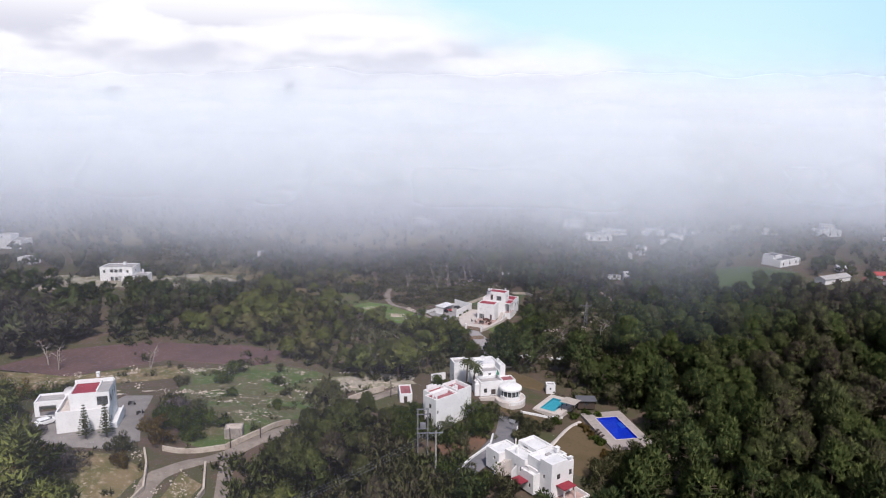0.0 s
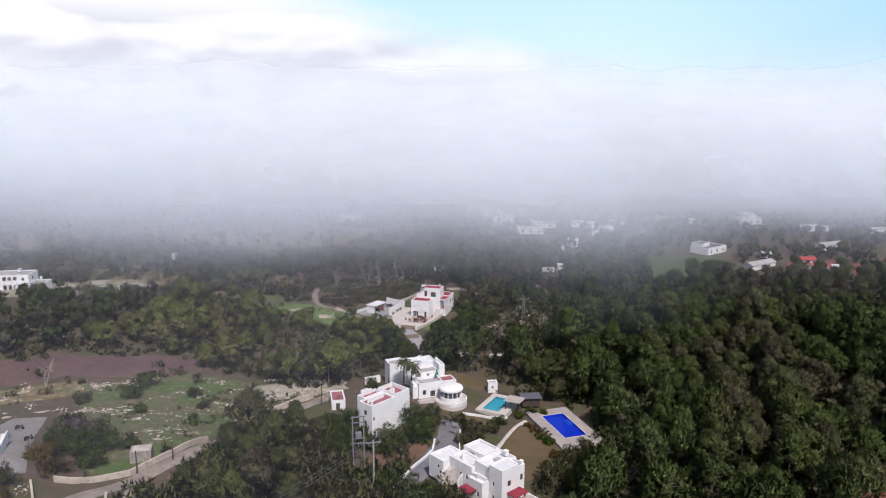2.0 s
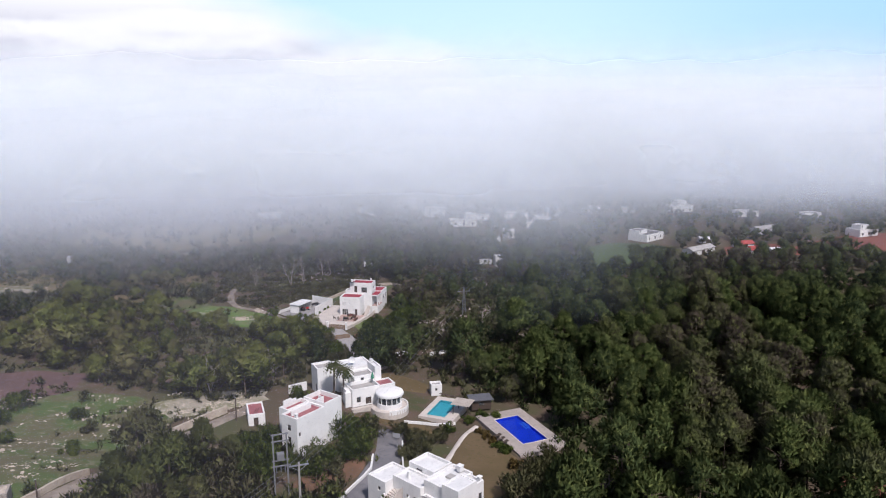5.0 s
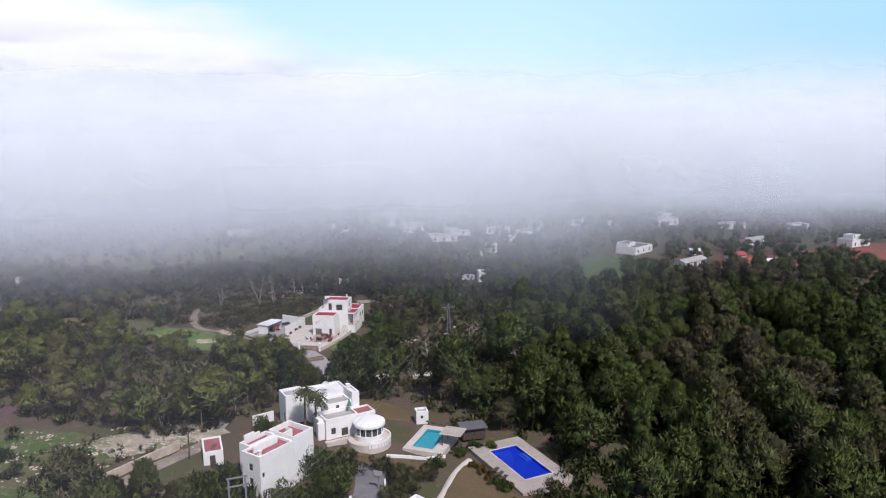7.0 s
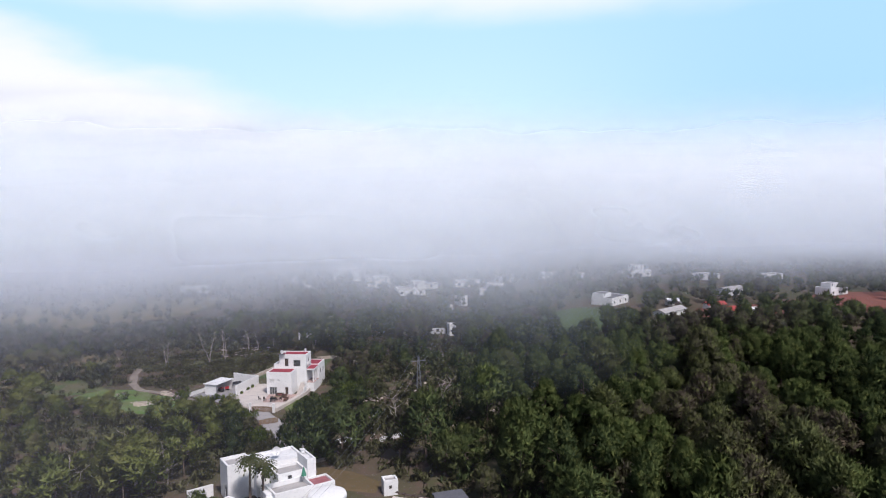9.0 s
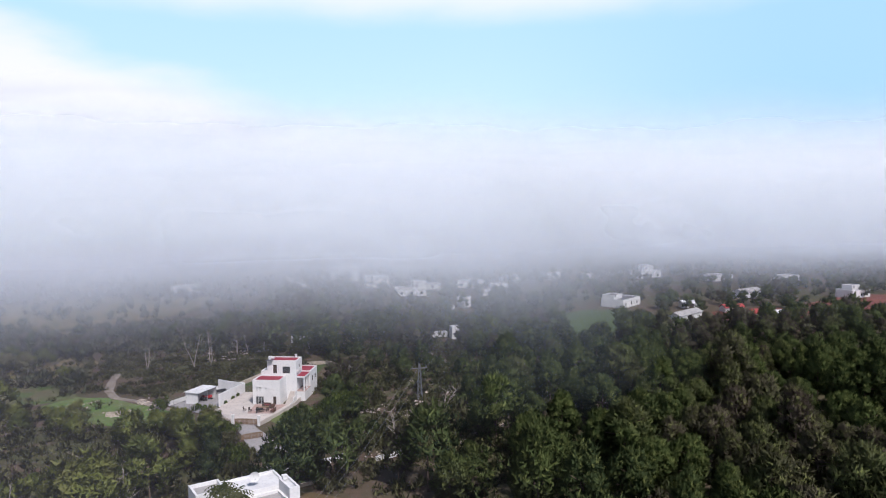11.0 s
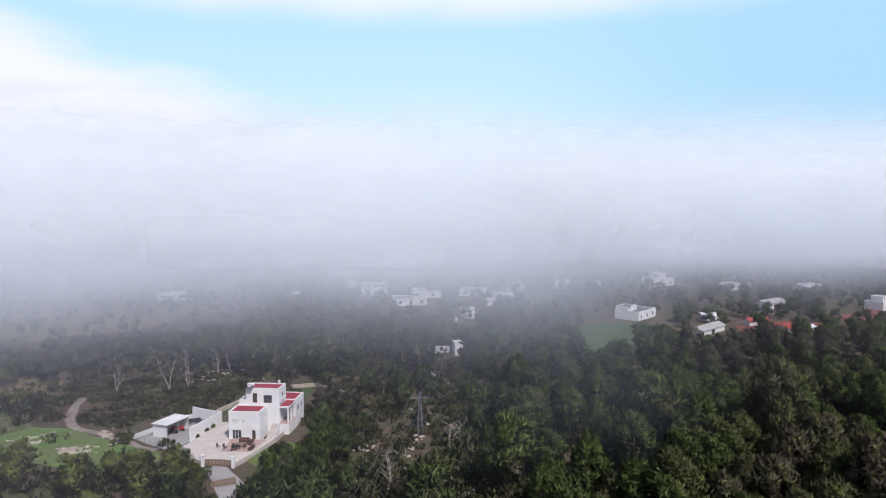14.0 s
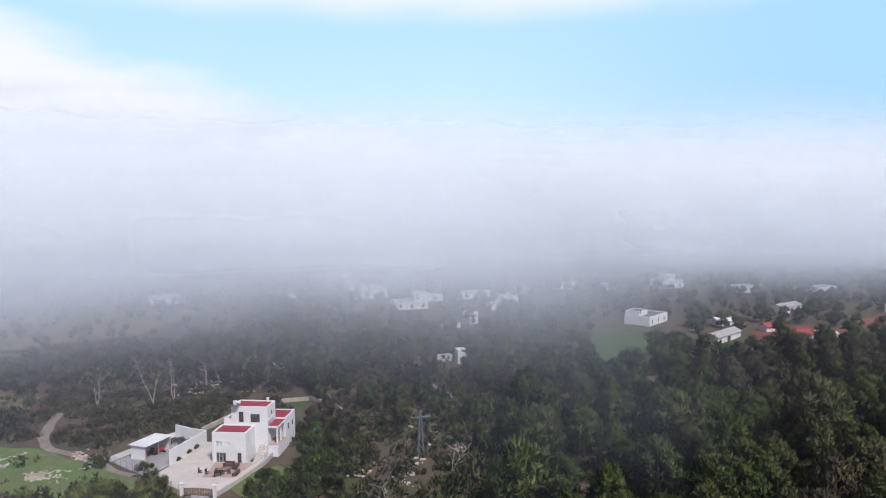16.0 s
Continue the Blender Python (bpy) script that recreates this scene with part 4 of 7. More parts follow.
def vehicle(x, y, z, yaw, paint, label, length=4.2, group="parked cars"):
    c = thing("car", label, "car", x, y, z, yaw, group)
    w, half = 1.72, length / 2
    bm = bmesh.new()
    prof = [(-half, 0.35), (-half, 0.85), (-half + 0.25, 0.95), (-half + 0.55, 1.42), (0.35, 1.45), (1.0, 1.0), (half - 0.1, 0.85), (half, 0.6), (half, 0.35)]
    rows = []
    for y_, inset in ((-w / 2, 0.0), (w / 2, 0.0)):
        rows.append([bm.verts.new((px, y_ * (0.84 if pz > 1.1 else 1.0), pz)) for px, pz in prof])
    n = len(prof)
    for k in range(n):
        bm.faces.new((rows[0][k], rows[0][(k + 1) % n], rows[1][(k + 1) % n], rows[1][k]))
    bm.faces.new(rows[0][::-1])
    bm.faces.new(rows[1])
    bmesh.ops.recalc_face_normals(bm, faces=bm.faces)
    bmesh.ops.bevel(bm, geom=bm.edges[:], offset=0.05, segments=2, affect="EDGES")
    body = part("body", bm, paint, c)
    for s in (-1, 1):
        part("side_window", boxes((-half + 0.65, s * 0.8 - 0.03, 1.0, 0.6, s * 0.8 + 0.03, 1.34)), PANE, body)
    part("windscreen", rods(((0.72, -0.62, 1.24), (0.72, 0.62, 1.24), 0.16), sides=6), PANE, body)
    part("rear_window", rods(((-half + 0.36, -0.6, 1.2), (-half + 0.36, 0.6, 1.2), 0.13), sides=6), PANE, body)
    for s in (-1, 1):
        part("headlight", boxes((half - 0.08, s * 0.62 - 0.16, 0.62, half + 0.01, s * 0.62 + 0.16, 0.76)), STEEL, c)
        for px in (-half + 0.75, half - 0.8):
            wheel = part("wheel", rods(((px, s * 0.72, 0.31), (px, s * 0.88, 0.31), 0.31), sides=18), BLACK, c)
            part("rim", rods(((px, s * 0.87, 0.31), (px, s * 0.895, 0.31), 0.19), sides=12), STEEL, wheel)
    return c


vehicle(-50.6, 220.6, gz(-50.6, 220.6) + 0.02, 30, CARWHITE, "white van parked behind an open shed", 4.6)
trac = thing("tractor", "small red tractor parked inside an open shed", "tractor", -49.2, 214.6, -1.45, 40)
part("hood", boxes((0.1, -0.3, 0.7, 1.5, 0.3, 1.3), bevel=0.06), RED, trac)
part("seat", boxes((-0.7, -0.3, 0.85, -0.2, 0.3, 1.0), (-0.75, -0.3, 1.0, -0.65, 0.3, 1.5)), BLACK, trac)
for s in (-1, 1):
    part("wheel", rods(((-0.6, s * 0.5, 0.65), (-0.6, s * 0.85, 0.65), 0.65), sides=18), BLACK, trac)
    part("wheel", rods(((1.2, s * 0.45, 0.35), (1.2, s * 0.65, 0.35), 0.35), sides=16), BLACK, trac)
    part("mudguard", boxes((-1.1, s * 0.66 - 0.16, 1.32, -0.1, s * 0.66 + 0.16, 1.37)), RED, trac)
for px, py, yaw in ((-47.2, 220.8, 35), (-44.8, 218.9, 35)):
    st = thing("pipe_rack", "stack of dark pipes and timber behind a yard wall", "stacked materials", px, py, gz(px, py), yaw, "stacked materials")
    for k in range(6):
        part("pipe", rods(((-1.6, -0.5 + 0.2 * k, 0.55 + 0.15 * (k % 3)), (1.6, -0.5 + 0.2 * k, 0.55 + 0.15 * (k % 3)), 0.09)), DARKMETAL, st)
    for u in (-1.2, 1.2):
        part("trestle", boxes((u - 0.06, -0.7, 0, u + 0.06, 0.7, 0.46)), WOOD, st)

# terrace furniture before the house
tbl = thing("patio_table", "brown wooden patio table on a paved terrace", "table", -32.2, 199.6, 0.19, 12)
part("tabletop", boxes((-1.1, -0.5, 0.7, 1.1, 0.5, 0.76), bevel=0.01), WOOD, tbl)
for u in (-0.95, 0.95):
    for v in (-0.4, 0.4):
        part("leg", boxes((u - 0.05, v - 0.05, 0, u + 0.05, v + 0.05, 0.7)), WOOD, tbl)


def patio_chair():
    c = thing("patio_chair", "dark wooden patio chair on a paved terrace", "chair", -33.4, 198.8, 0.19, 30, "patio chairs")
    part("seat", boxes((-0.28, -0.28, 0.4, 0.28, 0.28, 0.46), bevel=0.01), DARKWOOD, c)
    part("backrest", boxes((-0.28, 0.24, 0.46, 0.28, 0.3, 1.0), bevel=0.01), DARKWOOD, c)
    for u in (-0.24, 0.24):
        for v in (-0.24, 0.24):
            part("leg", boxes((u - 0.03, v - 0.03, 0, u + 0.03, v + 0.03, 0.4)), DARKWOOD, c)
    return c


pc = patio_chair()
for px, py, yaw in ((-32.3, 198.4, 170), (-31.2, 198.7, 200), (-31.0, 200.9, -20), (-32.6, 201.2, 10), (-35.2, 198.9, 60), (-36.6, 199.6, 80), (-30.2, 200.2, -80)):
    copy_thing(pc, pose(px, py, 0.19, 0, 0, yaw))
def outdoor_sofa(x, y, yaw):
    o = thing("outdoor_sofa", "brown wicker outdoor sofa on a paved terrace", "sofa", x, y, 0.19, yaw, "outdoor sofas")
    part("base", boxes((-0.95, -0.4, 0.08, 0.95, 0.4, 0.36), bevel=0.03), WICKER, o)
    part("backrest", boxes((-0.95, 0.28, 0.36, 0.95, 0.42, 0.82), bevel=0.03), WICKER, o)
    for u in (-0.95, 0.80):
        part("armrest", boxes((u, -0.4, 0.36, u + 0.15, 0.28, 0.62), bevel=0.02), WICKER, o)
    for u in (-0.78, 0.01):
        part("cushion", boxes((u, -0.38, 0.36, u + 0.77, 0.26, 0.48), bevel=0.03), REDDISH, o, "dull red cushion")


for px, py, yaw in ((-30.6, 201.6, -100), (-32.0, 202.6, -10), (-29.8, 198.2, -100)):
    outdoor_sofa(px, py, yaw)
bar = thing("barbecue", "black barbecue standing on the paved terrace", "barbecue", -33.0, 197.6, 0.19, 20)
part("grill", boxes((-0.6, -0.35, 0.7, 0.6, 0.35, 1.05), bevel=0.05), BLACK, bar)
part("shelf", boxes((-0.9, -0.3, 0.66, -0.6, 0.3, 0.7)), STEEL, bar)
for u in (-0.5, 0.5):
    part("leg", boxes((u - 0.04, -0.3, 0, u + 0.04, 0.3, 0.7)), DARKMETAL, bar)

# ---- the villa with palms and a round room ----
ph = thing("villa", "white stepped villa with a domed round room", "house", -20.7, 125.7, 2.6, 29)
block(ph, -4.2, 10, 0.0, 14.2, 0, 6.1, roof=GREYROOF, par=0.5, holes=[("l", 0.5, 0.9, 0.3, 2.1, "door"), ("r", 1.0, 0.8, 3.6, 1.0, "window")])
block(ph, 0.01, 8.5, 8.4, 14.5, 0, 5.5, par=0.35, holes=[("f", 1.0, 1.2, 3.2, 1.3, "window"), ("f", 4.2, 1.0, 3.2, 1.2, "window")])
block(ph, 2.2, 4.5, 7.0, 8.49, 0, 4.9, roof=GREYROOF, par=0.4, holes=[("f", 1.6, 0.7, 3.55, 0.9, "window"), ("l", 1.2, 0.8, 3.55, 0.9, "window")])
block(ph, 7.01, 4.2, 8.5, 8.49, 0, 6.5, par=0.3)
block(ph, 0, 0, 6.4, 4.49, 0, 3.9, roof=GREYROOF, par=0.7, holes=[("f", 1.0, 0.9, 0.9, 1.2, "window"), ("f", 3.0, 1.3, 0.2, 1.5, "door"), ("l", 1.0, 0.9, 0.2, 2.0, "door")])
block(ph, 6.41, 0.6, 10.2, 4.19, 0, 3.5, roof=PINKROOF, par=0.25)
part("buttress", boxes((-1.3, 0.6, 0, -0.02, 1.3, 3.2), (-0.9, 1.3, 0, -0.02, 4.0, 3.6)), WHITE, ph)
bm = bmesh.new()
drum(bm, 7.4, -2.6, -1.2, 1.0, 2.7, 2.7, 40)
part("plinth", bm, WHITE, ph)
bm = bmesh.new()
for k in range(14):
    a = 2 * math.pi * k / 14
    rod(bm, (7.4 + 2.55 * math.cos(a), -2.6 + 2.55 * math.sin(a), 0.9), (7.4 + 2.55 * math.cos(a), -2.6 + 2.55 * math.sin(a), 2.6), 0.1, 0.1, 8)
part("mullion", bm, WHITE, ph)
for k in range(14):
    a, b = 2 * math.pi * (k + 0.08) / 14, 2 * math.pi * (k + 0.92) / 14
    p, q = Vector((7.4 + 2.5 * math.cos(a), -2.6 + 2.5 * math.sin(a), 0)), Vector((7.4 + 2.5 * math.cos(b), -2.6 + 2.5 * math.sin(b), 0))
    o = Vector((7.4, -2.6, 0)) - (p + q) / 2
    o = o.normalized() * 0.03
    part("window", bmesh_prism([p, q, q + o, p + o], 0.95, 2.55), PANE, ph)
bm = bmesh.new()
drum(bm, 7.4, -2.6, 2.6, 3.0, 3.0, 3.0, 40)
prev_r, prev_z = 3.0, 3.0
for k in range(1, 7):
    a = math.pi / 2 * k / 6
    r_, z_ = 3.0 * math.cos(a), 3.0 + 0.75 * math.sin(a)
    drum(bm, 7.4, -2.6, prev_z, z_, prev_r, max(r_, 0.02), 40)
    prev_r, prev_z = r_, z_
part("dome_roof", bm, WHITE, ph, "low white domed roof")
bm = bmesh.new()
drum(bm, 7.4, -2.6, -1.6, 0.0, 4.0, 4.0, 40)
part("round_terrace", bm, PAVING, ph)
for k in range(22):
    a, b = radians(-115 + k * 8), radians(-115 + (k + 1) * 8)
    p, q = Vector((7.4 + 4 * math.cos(a), -2.6 + 4 * math.sin(a), 0)), Vector((7.4 + 4 * math.cos(b), -2.6 + 4 * math.sin(b), 0))
    o = (Vector((7.4, -2.6, 0)) - (p + q) / 2).normalized() * 0.22
    part("terrace_wall", bmesh_prism([p, q, q + o, p + o], -0.6, 0.35), WHITE, ph)
part("terrace_strip", boxes((-0.4, -1.2, -1.5, 5.5, -0.02, -0.1), (-0.4, -1.4, -1.5, 5.4, -1.2, 0.15)), PAVING, ph)
chimney(ph, 7.7, 7.9, 6.4, 0.5, 0.3)
run_wall("palm_wall", [(-36, 133.5), (-32.5, 136)], 1.9, 0.3, WHITE, "short whitewashed garden wall beside a villa")
dish("large white satellite dish on a villa roof", -22.2, 137.0, 8.1, 20, 0.75)
gsh = thing("parasol", "folded green parasol on a roof terrace", "parasol", -17.0, 131.2, 6.4, 0)
part("pole", rods(((0, 0, 0), (0, 0, 2.2), 0.04)), STEEL, gsh)
part("canopy", rods(((0, 0, 0.7), (0, 0, 2.1), 0.45, 0.08), sides=10), plain("green_canvas", (0.05, 0.2, 0.13), 0.8), gsh)

# ---- the tall plain house with pink roof terraces ----
rb = thing("house", "tall plain white house with faded pink roof terraces", "house", -28.3, 107.2, 0.2, 55)
block(rb, 0, 0, 7.2, 4.2, 0, 8.2, roof=PINKROOF, par=0.35, holes=[("f", 0.4, 0.5, 4.6, 0.8, "window"), ("l", 1.4, 0.9, 3.0, 1.2, "window"), ("l", 1.4, 0.9, 5.4, 1.2, "window")])
block(rb, 1.6, 4.21, 7.2, 6.6, 0, 8.4, roof=PINKROOF, par=0.6)
block(rb, 7.21, 0, 11.8, 5.8, 0, 8.8, roof=PINKROOF, par=0.9, holes=[("r", 1.2, 0.8, 5.0, 1.2, "window"), ("r", 3.2, 0.8, 5.0, 1.2, "window")])
part("inner_wall", boxes((0.9, 2.3, 7.85, 5.9, 2.55, 8.9)), WHITE, rb)
part("inner_wall", boxes((2.6, 6.3, 8.4, 4.6, 6.58, 9.3), (4.6, 6.3, 8.4, 5.8, 6.58, 8.9)), WHITE, rb)
part("inner_wall", boxes((7.3, 2.2, 7.9, 9.2, 2.4, 9.0), (9.0, 2.4, 7.9, 9.2, 3.6, 9.0)), WHITE, rb)
chimney(rb, 0.6, 0.7, 7.9, 0.9, 0.25)
hut = thing("outhouse", "small white outhouse with a pinkish red roof", "outhouse", -39.6, 115.0, 3.0, 20)
block(hut, 0, 0, 3.2, 6.2, -0.6, 2.7, roof=PINKROOF, par=0.25, holes=[("f", 1.0, 0.9, 0.7, 1.9, "door")])
part("ladder", rods(((1.2, 1.0, 2.55), (1.9, 3.4, 2.6), 0.04), ((1.6, 0.9, 2.55), (2.3, 3.3, 2.6), 0.04)), DARKMETAL, hut)

# ---- the white house with a garage and a red roof, in the west ----
lh = thing("house", "white cubic house with a red roof and garage wing", "house", -93.0, 61.0, 13.5, 28.6)
block(lh, 0, 0, 9.5, 9.0, 0, 4.7, roof=PAVING, par=0.9, holes=[("f", 5.4, 0.12, 0.1, 3.4, "void"), ("r", 1.5, 1.1, 1.0, 1.3, "window")])
block(lh, 2.3, 1.6, 9.49, 8.99, 3.9, 7.5, roof=REDROOF, par=0.2, holes=[("f", 4.9, 2.0, 0.9, 1.8, "wide"), ("r", 0.8, 1.4, 0.9, 1.6, "window"), ("r", 3.2, 1.0, 0.9, 1.6, "window"), ("r", 5.2, 0.8, 0.9, 1.6, "window"), ("l", 0.6, 1.4, 0.75, 2.0, "window")])
part("roof_rim", boxes((2.3, 7.2, 7.5, 9.5, 7.5, 8.3), (7.2, 1.6, 7.5, 7.45, 7.2, 7.95)), WHITE, lh)
part("porch_roof", boxes((7.46, 1.6, 7.5, 9.5, 7.2, 7.6)), GREYROOF, lh)
block(lh, -6.4, 10.2, -0.01, 14.8, 0, 3.2, roof=GREYROOF, par=0.35, holes=[("f", 0.9, 3.2, 0.05, 2.2, "void"), ("f", 4.7, 0.9, 0.05, 2.0, "door")])
part("side_steps", boxes((9.5, 0.4, -0.4, 10.5, 9.0, 0.9), (10.5, 0.4, -0.6, 10.75, 9.0, 1.4)), WHITE, lh)
chimney(lh, 6.4, 8.6, 8.2, 0.9, 0.3)
dish("large white satellite dish on a flat roof", -98.0, 70.9, 16.9, 30, 1.25)
vehicle(-99.8, 65.9, gz(-99.8, 65.9) + 0.1, 62, CARWHITE, "white hatchback parked in a concrete yard", 4.1)
for px, py, yaw in ((-94.4, 84.7, 20), (-87.0, 77.7, 60)):
    mb = thing("motor_scooter", "dark motor scooter parked on concrete", "scooter", px, py, gz(px, py) + 0.08, yaw, "parked scooters")
    part("body", boxes((-0.7, -0.18, 0.35, 0.2, 0.18, 0.75), (0.45, -0.15, 0.3, 0.62, 0.15, 1.0), bevel=0.04), DARKMETAL, mb)
    part("seat", boxes((-0.7, -0.16, 0.75, 0.05, 0.16, 0.85), bevel=0.03), BLACK, mb)
    for u in (-0.6, 0.65):
        part("wheel", rods(((u, -0.06, 0.25), (u, 0.06, 0.25), 0.25), sides=16), BLACK, mb)
    part("handlebar", rods(((0.52, -0.33, 1.05), (0.52, 0.33, 1.05), 0.025)), STEEL, mb)

# ---- the many-stepped white villa nearest the drive ----
big = thing("villa", "large stepped white cubic villa with a curved stair", "house", -13.5, 91.9, 1.5, -42)
block(big, 0, 0, 4.2, 5.6, 0, 4.5, par=0.4, holes=[("l", 1.6, 1.2, 0.2, 2.0, "door"), ("f", 2.4, 0.6, 2.6, 0.7, "window")])
block(big, 4.21, 1.6, 10.4, 5.2, 0, 5.2, par=0.35, holes=[("f", 3.0, 0.6, 2.2, 0.9, "window"), ("f", 4.6, 0.7, 2.2, 1.0, "window")])
block(big, 4.3, 5.21, 9.8, 9.6, 0, 6.2, par=0.5, holes=[("f", 1.6, 1.4, 5.25, 0.4, "void"), ("l", 1.0, 1.1, 3.0, 0.8, "window")])
block(big, 10.41, 2.4, 14.6, 9.2, 0, 6.4, par=0.5, holes=[("f", 0.7, 0.8, 1.0, 1.5, "window")])
block(big, 14.61, 1.9, 17.9, 6.2, 0, 7.4, par=0.18, holes=[("f", 0.9, 0.5, 3.6, 0.8, "window"), ("f", 0.9, 0.5, 1.0, 0.8, "window"), ("r", 1.2, 0.9, 3.8, 1.1, "window")])
block(big, 14.61, 6.21, 17.6, 8.2, 0, 6.6, par=0.6, holes=[("r", 0.5, 0.8, 3.6, 1.2, "window")])
block(big, 10.8, 0.2, 14.6, 2.39, 0, 4.2, par=0.8, holes=[("f", 0.8, 0.6, 1.2, 0.9, "window"), ("f", 2.4, 0.6, 1.2, 0.9, "window")])
for k in range(16):
    a, b = radians(95 + k * 9), radians(95 + (k + 1) * 9)
    cx, cy, rr = 7.0, 0.4, 3.2
    p, q = Vector((cx + rr * math.cos(a), cy + rr * math.sin(a), 0)), Vector((cx + rr * math.cos(b), cy + rr * math.sin(b), 0))
    o = (Vector((cx, cy, 0)) - (p + q) / 2).normalized() * 0.3
    part("stair_wall", bmesh_prism([p, q, q + o, p + o], 0, 4.6 - 0.2 * k), WHITE, big)
for k in range(14):
    a = radians(105 + k * 9.5)
    p, q = Vector((7.0 + 1.3 * math.cos(a), 0.4 + 1.3 * math.sin(a), 0)), Vector((7.0 + 2.9 * math.cos(a), 0.4 + 2.9 * math.sin(a), 0))
    b = radians(105 + (k + 1) * 9.5)
    r_, s_ = Vector((7.0 + 2.9 * math.cos(b), 0.4 + 2.9 * math.sin(b), 0)), Vector((7.0 + 1.3 * math.cos(b), 0.4 + 1.3 * math.sin(b), 0))
    part("step", bmesh_prism([p, q, r_, s_], 0, 3.9 - 0.2 * k), PAVING, big)
part("ramp_wall", bmesh_prism([Vector((8.4, 0.9, 0)), Vector((9.6, -1.2, 0)), Vector((9.6, -0.9, 0)), Vector((8.4, 1.3, 0))], 0, 3.4), WHITE, big)
bm = bmesh.new()
drum(bm, 6.6, 3.0, 4.6, 6.1, 0.35, 0.3, 16)
part("chimney", bm, WHITE, big)
chimney(big, 12.6, 8.4, 6.2, 0.9, 0.4)
chimney(big, 17.1, 7.8, 6.4, 0.7, 0.3)
part("skylight", boxes((12.0, 5.6, 5.9, 13.4, 6.8, 6.25), bevel=0.03), GREYROOF, big)
part("awning", bmesh_prism([Vector((17.91, 3.2, 0)), Vector((20.2, 3.2, 0)), Vector((20.2, 6.6, 0)), Vector((17.91, 6.6, 0))], 2.6, 2.75), AWNING, big, "crimson canvas awning")
part("awning", bmesh_prism([Vector((10.4, -2.0, 0)), Vector((13.2, -2.0, 0)), Vector((13.2, 0.19, 0)), Vector((10.4, 0.19, 0))], 2.3, 2.45), AWNING, big, "crimson canvas awning")
for u, v in ((20.05, 3.35), (20.05, 6.45)):
    part("awning_post", boxes((u - 0.1, v - 0.1, 0, u + 0.1, v + 0.1, 2.6)), WHITE, big)
part("side_terrace", boxes((17.91, 1.5, -0.6, 21.6, 8.4, 0.12)), PINKPAVE, big)
part("terrace_rail", boxes((17.91, 8.4, -0.4, 21.8, 8.65, 0.9), (21.6, 2.0, -0.4, 21.8, 8.4, 0.9)), WHITE, big)
dish("white satellite dish on a villa terrace", -4.2, 84.0, 4.85, -20, 0.75)
run_wall("drive_wall", [(-19.4, 86), (-18.6, 90), (-17.2, 95), (-15.2, 100), (-14.3, 103), (-14.5, 108)], 0.55, 0.35, WHITE, "low white kerb wall curving along a drive")
run_wall("drive_wall_east", [(-8.4, 102), (-9.0, 108), (-9.4, 114)], 0.5, 0.3, GREYWHITE, "low grey kerb wall beside a drive")
vehicle(-10.6, 87.8, gz(-10.6, 87.8) + 0.12, 55, CARBLUE, "dark blue car parked beside a white villa", 4.2)
hoop = thing("basketball_hoop", "grey basketball hoop standing beside a drive", "basketball hoop", -10.2, 111.0, gz(-10.2, 111), -20)
part("pole", rods(((0, 0, 0), (0, 0, 3.0), 0.07)), STEEL, hoop)
part("backboard", boxes((-0.8, -0.3, 2.6, 0.8, -0.25, 3.5), bevel=0.01), GREYCANVAS, hoop)

# ---- pools ----
def flat_sheet(x0, y0, x1, y1, z, n=6):
    bm = bmesh.new()
    rows = [[bm.verts.new((x0 + (x1 - x0) * i / n, y0 + (y1 - y0) * j / n, z)) for i in range(n + 1)] for j in range(n + 1)]
    for j in range(n):
        for i in range(n):
            bm.faces.new((rows[j][i], rows[j][i + 1], rows[j + 1][i + 1], rows[j + 1][i]))
    return bm


def pool(x, y, z, yaw, w, l, dw, dl, tile, deck_mat, label, shift=(0.0, 0.0)):
    """A raised deck with a sunken basin, water and a pale rim."""
    p = thing("swimming_pool", label, "swimming pool", x, y, z, yaw, "swimming pools")
    a, b = w / 2, l / 2
    sx, sy = shift
    part("deck", boxes((-dw + sx, -dl + sy, -1.6, -a, dl + sy, 0), (a, -dl + sy, -1.6, dw + sx, dl + sy, 0), (-a, b, -1.6, a, dl + sy, 0), (-a, -dl + sy, -1.6, a, -b, 0)), deck_mat, p)
    part("basin", boxes((-a, -b, -1.5, a, b, -0.52), (-a, -b, -0.52, -a + 0.06, b, -0.02), (a - 0.06, -b, -0.52, a, b, -0.02), (-a + 0.06, -b, -0.52, a - 0.06, -b + 0.06, -0.02), (-a + 0.06, b - 0.06, -0.52, a - 0.06, b, -0.02)), tile, p)
    part("water", flat_sheet(-a + 0.07, -b + 0.07, a - 0.07, b - 0.07, -0.12), WATER, p).visible_shadow = False
    r = 0.22
    part("rim", boxes((-a - r, -b - r, 0.0, a + r, -b, 0.05), (-a - r, b, 0.0, a + r, b + r, 0.05), (-a - r, -b, 0.0, -a, b, 0.05), (a, -b, 0.0, a + r, b, 0.05)), PAVING, p)
    return p


blue = pool(14.2, 120.4, 0.30, 24.0, 5.5, 12.0, 5.4, 9.6, BLUETILE, DECK, "deep blue rectangular pool in a pale paved deck", (-0.2, -0.3))
part("pool_steps", boxes((1.5, 0.4, -0.52, 2.68, 3.2, -0.38), (2.0, 0.4, -0.38, 2.68, 3.2, -0.26)), PALEBLUE, blue, "pale blue tiled pool steps")
